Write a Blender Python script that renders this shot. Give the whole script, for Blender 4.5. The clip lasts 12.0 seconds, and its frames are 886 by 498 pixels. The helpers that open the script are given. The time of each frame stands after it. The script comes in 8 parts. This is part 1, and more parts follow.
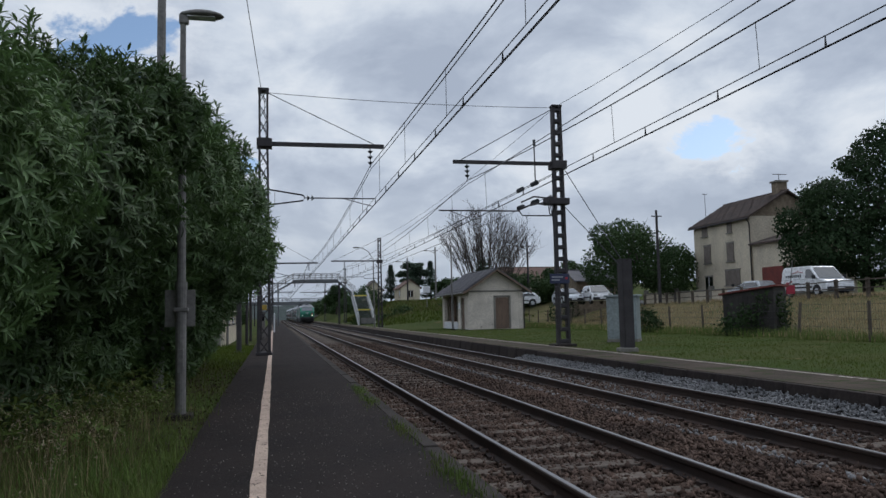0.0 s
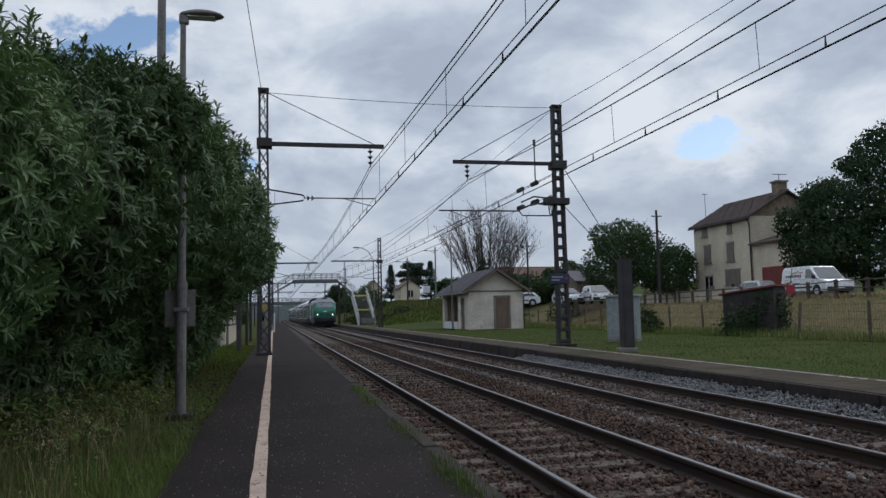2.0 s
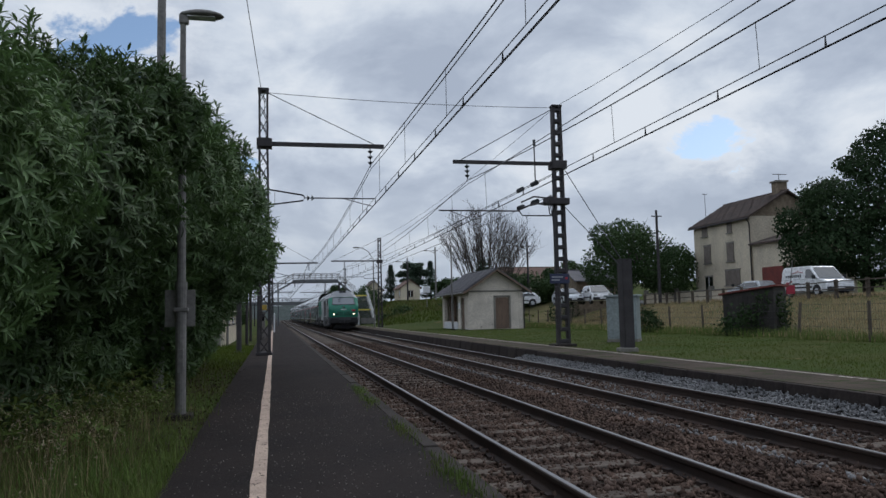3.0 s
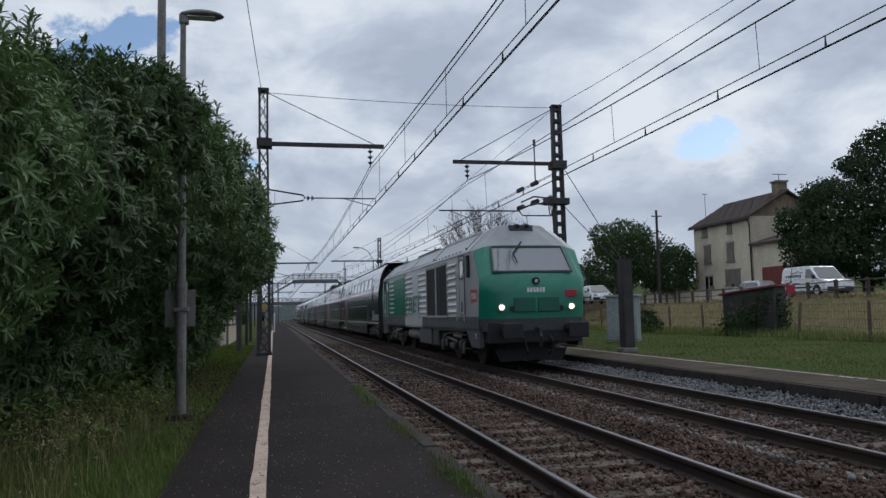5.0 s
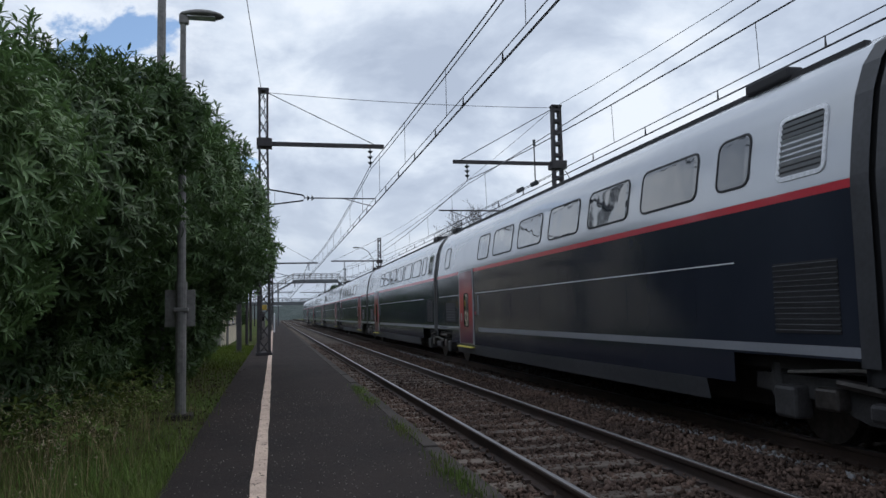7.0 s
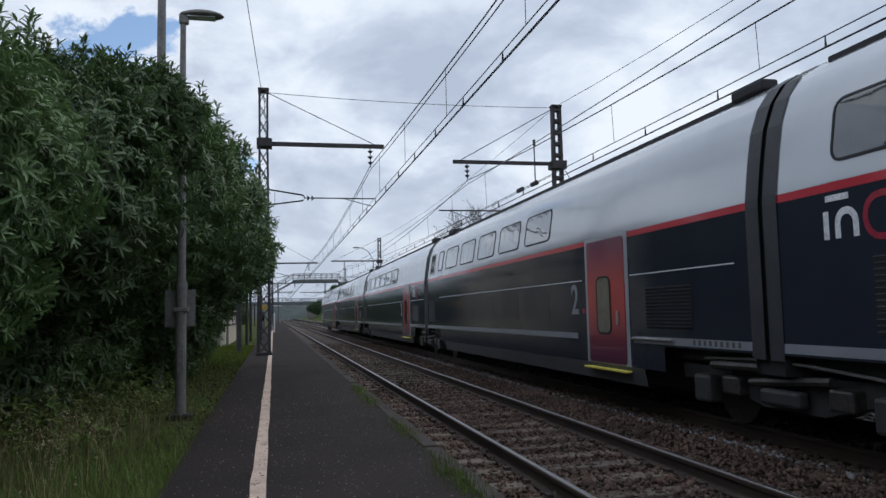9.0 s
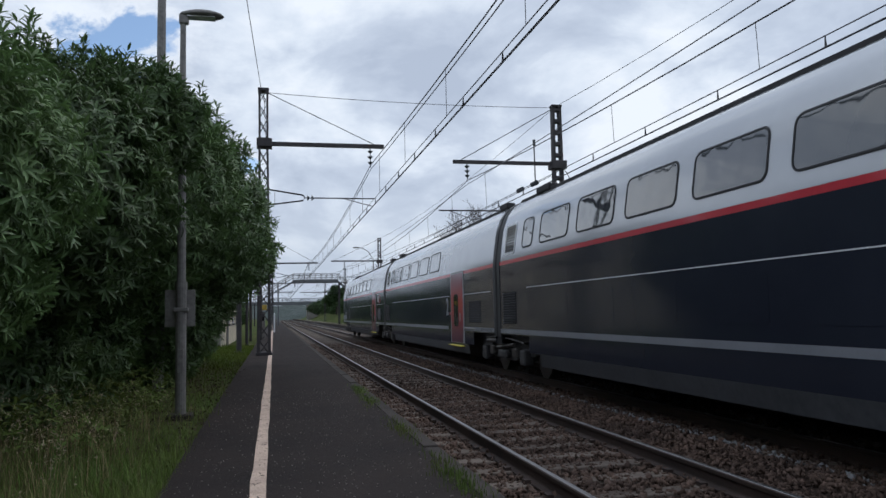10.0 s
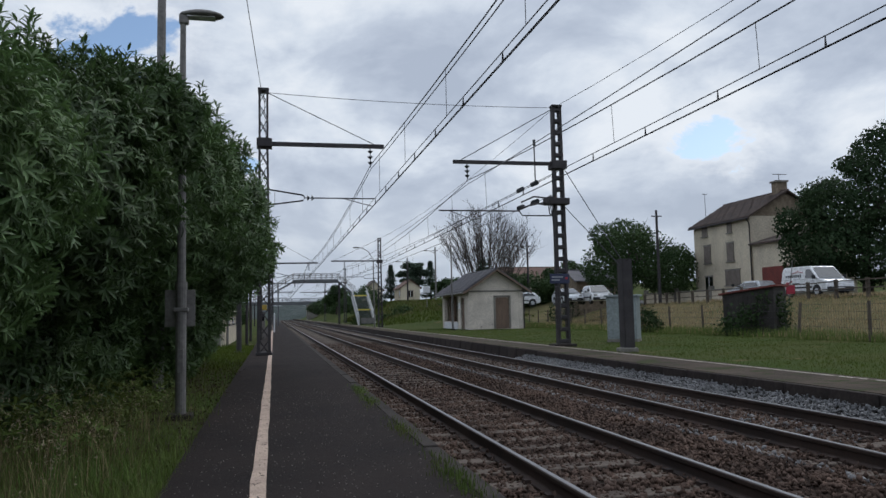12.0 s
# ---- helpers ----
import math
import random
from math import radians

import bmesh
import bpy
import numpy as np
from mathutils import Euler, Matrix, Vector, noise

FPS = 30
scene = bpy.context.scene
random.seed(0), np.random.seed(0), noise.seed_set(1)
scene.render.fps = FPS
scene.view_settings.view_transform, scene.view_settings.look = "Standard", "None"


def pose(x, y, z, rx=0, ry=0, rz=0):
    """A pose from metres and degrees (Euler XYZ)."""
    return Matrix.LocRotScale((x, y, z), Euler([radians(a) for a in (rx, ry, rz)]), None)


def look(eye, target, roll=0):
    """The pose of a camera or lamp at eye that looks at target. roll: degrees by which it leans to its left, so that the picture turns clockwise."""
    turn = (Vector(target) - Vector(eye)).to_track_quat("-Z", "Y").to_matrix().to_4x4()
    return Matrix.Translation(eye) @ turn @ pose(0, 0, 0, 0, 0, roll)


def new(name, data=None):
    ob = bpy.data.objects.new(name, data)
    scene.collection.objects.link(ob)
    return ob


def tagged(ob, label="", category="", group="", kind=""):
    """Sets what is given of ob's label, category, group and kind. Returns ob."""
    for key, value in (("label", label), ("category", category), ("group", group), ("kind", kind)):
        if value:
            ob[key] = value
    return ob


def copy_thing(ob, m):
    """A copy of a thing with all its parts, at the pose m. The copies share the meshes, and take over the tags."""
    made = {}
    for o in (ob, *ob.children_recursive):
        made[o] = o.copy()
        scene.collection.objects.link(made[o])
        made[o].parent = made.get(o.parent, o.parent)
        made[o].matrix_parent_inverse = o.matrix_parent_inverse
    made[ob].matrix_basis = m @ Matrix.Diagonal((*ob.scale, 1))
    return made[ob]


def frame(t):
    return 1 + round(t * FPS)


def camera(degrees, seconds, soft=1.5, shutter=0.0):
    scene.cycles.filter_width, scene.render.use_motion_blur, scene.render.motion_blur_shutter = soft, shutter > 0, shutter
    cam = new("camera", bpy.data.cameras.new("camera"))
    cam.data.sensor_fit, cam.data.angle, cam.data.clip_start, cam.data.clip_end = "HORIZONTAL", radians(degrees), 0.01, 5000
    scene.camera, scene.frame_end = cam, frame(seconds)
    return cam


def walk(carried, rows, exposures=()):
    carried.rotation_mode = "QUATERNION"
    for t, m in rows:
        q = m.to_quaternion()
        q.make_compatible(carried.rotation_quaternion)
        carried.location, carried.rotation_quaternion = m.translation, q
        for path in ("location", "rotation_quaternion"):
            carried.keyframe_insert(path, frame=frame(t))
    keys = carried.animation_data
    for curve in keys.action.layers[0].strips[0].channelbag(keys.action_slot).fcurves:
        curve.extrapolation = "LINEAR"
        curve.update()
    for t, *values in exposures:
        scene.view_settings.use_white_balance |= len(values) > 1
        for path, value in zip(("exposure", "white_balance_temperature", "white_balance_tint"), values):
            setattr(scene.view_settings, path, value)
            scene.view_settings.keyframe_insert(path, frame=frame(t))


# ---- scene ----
cam = camera(60.62, 12.0)
EYE = Vector((0.0, 0.0, 1.482))
YAW, PITCH, ROLL = 12.657, 4.822, -1.249
AIM = Vector((math.sin(radians(YAW)) * math.cos(radians(PITCH)), math.cos(radians(YAW)) * math.cos(radians(PITCH)), math.sin(radians(PITCH))))
STAND = look(EYE, EYE + AIM * 10, ROLL)
walk(cam, [(0.0, STAND), (12.0, STAND)],
     [(0.0, -0.05, 6130, 9), (4.8, -0.05, 6130, 9), (5.4, 0.08, 6080, 9), (6.0, 0.22, 6080, 9), (11.4, 0.22, 6080, 9), (12.0, 0.07, 6180, 9)])

# plan: y runs along the tracks, rail heads at z = 0
TRACK_A, TRACK_B = 3.215, 6.643
PLAT = 0.25


# ---------------------------------------------------------------- world and sun
# gaps in the clouds: x and z of their direction, half widths
BREAKS = ((0.530, 0.203, 0.036, 0.029), (-0.175, 0.325, 0.075, 0.045), (-0.037, 0.192, 0.016, 0.014))


def sky():
    world = bpy.data.worlds.new("sky")
    scene.world = world
    world.use_nodes = True
    nt = world.node_tree
    nt.nodes.clear()
    N, L = nt.nodes.new, nt.links.new
    tc = N("ShaderNodeTexCoord")
    sep = N("ShaderNodeSeparateXYZ")
    L(tc.outputs["Generated"], sep.inputs[0])
    hgt = N("ShaderNodeMath"); hgt.operation = "MAXIMUM"; hgt.inputs[1].default_value = 0.0
    L(sep.outputs["Z"], hgt.inputs[0])
    up = N("ShaderNodeMath"); up.operation = "ADD"; up.inputs[1].default_value = 0.16
    L(hgt.outputs[0], up.inputs[0])
    dx = N("ShaderNodeMath"); dx.operation = "DIVIDE"
    dy = N("ShaderNodeMath"); dy.operation = "DIVIDE"
    L(sep.outputs["X"], dx.inputs[0]); L(up.outputs[0], dx.inputs[1])
    L(sep.outputs["Y"], dy.inputs[0]); L(up.outputs[0], dy.inputs[1])
    com = N("ShaderNodeCombineXYZ")
    L(dx.outputs[0], com.inputs[0]); L(dy.outputs[0], com.inputs[1])
    com.inputs[2].default_value = 3.7

    up2 = N("ShaderNodeMath"); up2.operation = "ADD"; up2.inputs[1].default_value = 0.42
    L(hgt.outputs[0], up2.inputs[0])
    ex = N("ShaderNodeMath"); ex.operation = "DIVIDE"
    ey = N("ShaderNodeMath"); ey.operation = "DIVIDE"
    L(sep.outputs["X"], ex.inputs[0]); L(up2.outputs[0], ex.inputs[1])
    L(sep.outputs["Y"], ey.inputs[0]); L(up2.outputs[0], ey.inputs[1])
    soft = N("ShaderNodeCombineXYZ")
    L(ex.outputs[0], soft.inputs[0]); L(ey.outputs[0], soft.inputs[1])

    def cloud(scale, detail, rough, shift, plane):
        m = N("ShaderNodeMapping")
        m.inputs["Location"].default_value = shift
        L(plane.outputs[0], m.inputs[0])
        n = N("ShaderNodeTexNoise")
        n.inputs["Scale"].default_value, n.inputs["Detail"].default_value = scale, detail
        n.inputs["Roughness"].default_value = rough
        n.inputs["Distortion"].default_value = 0.25
        L(m.outputs[0], n.inputs["Vector"])
        return n.outputs["Fac"]

    def math_node(op, one, two=None, three=None):
        n = N("ShaderNodeMath"); n.operation = op
        for k, v in enumerate((one, two, three)):
            if v is None:
                continue
            if isinstance(v, (int, float)):
                n.inputs[k].default_value = v
            else:
                L(v, n.inputs[k])
        return n.outputs[0]

    def ease(value, a, b, c, d):
        n = N("ShaderNodeMapRange"); n.interpolation_type = "SMOOTHSTEP"
        for k, v in enumerate((a, b, c, d)):
            n.inputs[k + 1].default_value = v
        L(value, n.inputs[0])
        return n.outputs[0]

    body = cloud(3.3, 12, 0.57, (1.9, 0.7, 0), soft)
    tone = N("ShaderNodeValToRGB")
    els = tone.color_ramp.elements
    els[0].position, els[0].color = 0.36, (0.78, 0.80, 0.83, 1)
    els[1].position, els[1].color = 0.64, (0.42, 0.465, 0.55, 1)
    mid = els.new(0.45); mid.color = (0.65, 0.69, 0.75, 1)
    low_tone = els.new(0.53); low_tone.color = (0.52, 0.565, 0.645, 1)
    L(body, tone.inputs[0])
    # breaks in the cloud deck, ragged by noise
    rag = cloud(7.0, 10, 0.62, (0.3, 2.1, 0), soft)
    ragged = math_node("MULTIPLY", math_node("SUBTRACT", rag, 0.5), 5.0)
    near_gap = None
    for cx, cz, wx, wz in BREAKS:
        u = math_node("DIVIDE", math_node("SUBTRACT", sep.outputs["X"], cx), wx)
        v = math_node("DIVIDE", math_node("SUBTRACT", sep.outputs["Z"], cz), wz)
        d = math_node("SQRT", math_node("ADD", math_node("MULTIPLY", u, u), math_node("MULTIPLY", v, v)))
        near_gap = d if near_gap is None else math_node("MINIMUM", near_gap, d)
    away = math_node("ADD", near_gap, ragged)
    hole = ease(away, 0.45, 1.0, 1.0, 0.0)
    edge = ease(away, 0.8, 1.9, 0.65, 0.0)
    lit = N("ShaderNodeMix"); lit.data_type = "RGBA"
    L(edge, lit.inputs[0]); L(tone.outputs[0], lit.inputs[6]); lit.inputs[7].default_value = (0.82, 0.835, 0.86, 1)
    air = N("ShaderNodeTexSky")
    air.sky_type, air.sun_disc = "NISHITA", False
    air.sun_elevation, air.sun_rotation = radians(48), radians(60)
    dim = N("ShaderNodeMix"); dim.data_type = "RGBA"; dim.blend_type = "MULTIPLY"
    dim.inputs[0].default_value = 1.0
    L(air.outputs[0], dim.inputs[6]); dim.inputs[7].default_value = (0.125, 0.125, 0.125, 1)
    mix = N("ShaderNodeMix"); mix.data_type = "RGBA"
    L(hole, mix.inputs[0]); L(lit.outputs[2], mix.inputs[6]); L(dim.outputs[2], mix.inputs[7])
    low = N("ShaderNodeMapRange"); low.interpolation_type = "SMOOTHSTEP"
    low.inputs[1].default_value, low.inputs[2].default_value = 0.0, 0.22
    low.inputs[3].default_value, low.inputs[4].default_value = 0.75, 0.0
    L(hgt.outputs[0], low.inputs[0])
    haze = N("ShaderNodeMix"); haze.data_type = "RGBA"
    L(low.outputs[0], haze.inputs[0]); L(mix.outputs[2], haze.inputs[6]); haze.inputs[7].default_value = (0.47, 0.51, 0.57, 1)
    bg = N("ShaderNodeBackground")
    # an overcast sky brightens towards the zenith
    L(ease(hgt.outputs[0], 0.40, 1.0, 1.0, 1.45), bg.inputs[1])
    L(haze.outputs[2], bg.inputs[0])
    out = N("ShaderNodeOutputWorld")
    L(bg.outputs[0], out.inputs[0])


sky()
sun = new("sun", bpy.data.lights.new("sun", "SUN"))
sun.data.energy, sun.data.angle, sun.data.color = 0.7, radians(14), (1.0, 0.95, 0.88)
sun.matrix_world = look((0, 0, 60), (-math.sin(radians(60)) * 40, -math.cos(radians(60)) * 40, 60 - 46))


# ---------------------------------------------------------------- materials
def surface(name, a, b, rough=0.7, metal=0.0, big=0.8, fine=30.0, bump=0.15, coat=0.0, spots=None, each=0.0, stretch=(1, 1, 1), depth=0.01, gloss=0.5, thin=0.0, grain=0.26):
    """Two-scale procedural surface: a and b are mixed by a broad noise, a fine noise shifts both; spots = (colour, amount, scale)."""
    m = bpy.data.materials.new(name)
    m.use_nodes = True
    nt = m.node_tree
    N, L = nt.nodes.new, nt.links.new
    p = nt.nodes["Principled BSDF"]
    tc = N("ShaderNodeTexCoord")
    mp = N("ShaderNodeMapping"); mp.inputs["Scale"].default_value = stretch
    L(tc.outputs["Object"], mp.inputs[0])

    def tex(scale, detail=5):
        n = N("ShaderNodeTexNoise")
        n.inputs["Scale"].default_value, n.inputs["Detail"].default_value, n.inputs["Roughness"].default_value = scale, detail, 0.6
        L(mp.outputs[0], n.inputs["Vector"])
        return n

    n1, n2 = tex(big), tex(fine, 3)
    r1 = N("ShaderNodeMapRange"); r1.inputs[1].default_value, r1.inputs[2].default_value = 0.35, 0.65
    L(n1.outputs["Fac"], r1.inputs[0])
    c1 = N("ShaderNodeMix"); c1.data_type = "RGBA"
    L(r1.outputs[0], c1.inputs[0])
    c1.inputs[6].default_value, c1.inputs[7].default_value = (*a, 1), (*b, 1)
    r2 = N("ShaderNodeMapRange")
    r2.inputs[1].default_value, r2.inputs[2].default_value, r2.inputs[3].default_value, r2.inputs[4].default_value = 0.3, 0.7, 1 - grain, 1 + grain
    L(n2.outputs["Fac"], r2.inputs[0])
    c2 = N("ShaderNodeMix"); c2.data_type = "RGBA"; c2.blend_type = "MULTIPLY"; c2.inputs[0].default_value = 1.0
    L(c1.outputs[2], c2.inputs[6]); L(r2.outputs[0], c2.inputs[7])
    col = c2.outputs[2]
    if spots:
        n3 = tex(spots[2], 6)
        r3 = N("ShaderNodeMapRange")
        r3.inputs[1].default_value, r3.inputs[2].default_value = 1 - spots[1], min(1.0, 1.06 - spots[1])
        L(n3.outputs["Fac"], r3.inputs[0])
        c3 = N("ShaderNodeMix"); c3.data_type = "RGBA"
        L(r3.outputs[0], c3.inputs[0]); L(col, c3.inputs[6]); c3.inputs[7].default_value = (*spots[0], 1)
        col = c3.outputs[2]
    if each:
        g = N("ShaderNodeNewGeometry")
        o = N("ShaderNodeObjectInfo")
        s = N("ShaderNodeMath"); s.operation = "ADD"
        L(g.outputs["Random Per Island"], s.inputs[0]); L(o.outputs["Random"], s.inputs[1])
        r4 = N("ShaderNodeMapRange")
        r4.inputs[2].default_value, r4.inputs[3].default_value, r4.inputs[4].default_value = 2.0, 1 - each, 1 + each
        L(s.outputs[0], r4.inputs[0])
        c4 = N("ShaderNodeMix"); c4.data_type = "RGBA"; c4.blend_type = "MULTIPLY"; c4.inputs[0].default_value = 1.0
        L(col, c4.inputs[6]); L(r4.outputs[0], c4.inputs[7])
        col = c4.outputs[2]
    L(col, p.inputs["Base Color"])
    rr = N("ShaderNodeMapRange")
    rr.inputs[3].default_value, rr.inputs[4].default_value = max(0.02, rough - 0.1), min(1.0, rough + 0.1)
    L(n2.outputs["Fac"], rr.inputs[0]); L(rr.outputs[0], p.inputs["Roughness"])
    p.inputs["Metallic"].default_value = metal
    p.inputs["Coat Weight"].default_value = coat
    p.inputs["Coat Roughness"].default_value = 0.06
    p.inputs["Specular IOR Level"].default_value = gloss
    if bump:
        bp = N("ShaderNodeBump")
        bp.inputs["Strength"].default_value, bp.inputs["Distance"].default_value = bump, depth
        L(n2.outputs["Fac"], bp.inputs["Height"]); L(bp.outputs[0], p.inputs["Normal"])
    if thin:
        tr, mx = N("ShaderNodeBsdfTranslucent"), N("ShaderNodeMixShader")
        mx.inputs[0].default_value = thin
        L(col, tr.inputs["Color"])
        L(p.outputs[0], mx.inputs[1]); L(tr.outputs[0], mx.inputs[2])
        L(mx.outputs[0], nt.nodes["Material Output"].inputs["Surface"])
    return m


def lamp_glow(name, colour, power):
    m = bpy.data.materials.new(name)
    m.use_nodes = True
    p = m.node_tree.nodes["Principled BSDF"]
    p.inputs["Emission Color"].default_value, p.inputs["Emission Strength"].default_value = (*colour, 1), power
    return m


def glass(name, tint, rough=0.03):
    m = bpy.data.materials.new(name)
    m.use_nodes = True
    p = m.node_tree.nodes["Principled BSDF"]
    p.inputs["Base Color"].default_value = (*tint, 1)
    p.inputs["Roughness"].default_value, p.inputs["IOR"].default_value = rough, 1.6
    p.inputs["Coat Weight"].default_value = 1.0
    nt = m.node_tree
    tc, n, b = nt.nodes.new("ShaderNodeTexCoord"), nt.nodes.new("ShaderNodeTexNoise"), nt.nodes.new("ShaderNodeBump")
    n.inputs["Scale"].default_value, n.inputs["Detail"].default_value = 2.2, 1.0
    b.inputs["Strength"].default_value, b.inputs["Distance"].default_value = 0.12, 0.05
    nt.links.new(tc.outputs["Object"], n.inputs["Vector"])
    nt.links.new(n.outputs["Fac"], b.inputs["Height"])
    nt.links.new(b.outputs[0], p.inputs["Normal"])
    nt.links.new(b.outputs[0], p.inputs["Coat Normal"])
    return m


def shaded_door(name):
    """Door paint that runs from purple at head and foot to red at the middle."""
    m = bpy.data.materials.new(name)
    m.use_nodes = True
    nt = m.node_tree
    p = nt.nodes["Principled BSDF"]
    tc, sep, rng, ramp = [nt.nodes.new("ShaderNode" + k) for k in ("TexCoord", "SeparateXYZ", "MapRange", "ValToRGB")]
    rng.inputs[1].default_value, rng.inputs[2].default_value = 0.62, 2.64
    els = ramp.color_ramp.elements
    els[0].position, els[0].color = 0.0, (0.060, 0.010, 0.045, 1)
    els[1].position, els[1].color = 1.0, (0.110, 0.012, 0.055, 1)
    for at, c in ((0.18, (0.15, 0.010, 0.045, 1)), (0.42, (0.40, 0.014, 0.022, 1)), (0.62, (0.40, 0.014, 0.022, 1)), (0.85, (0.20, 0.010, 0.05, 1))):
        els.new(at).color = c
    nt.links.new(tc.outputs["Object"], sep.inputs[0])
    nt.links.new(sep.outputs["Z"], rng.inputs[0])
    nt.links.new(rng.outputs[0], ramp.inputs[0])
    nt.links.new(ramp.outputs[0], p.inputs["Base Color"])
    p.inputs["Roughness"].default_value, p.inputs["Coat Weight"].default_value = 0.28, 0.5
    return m


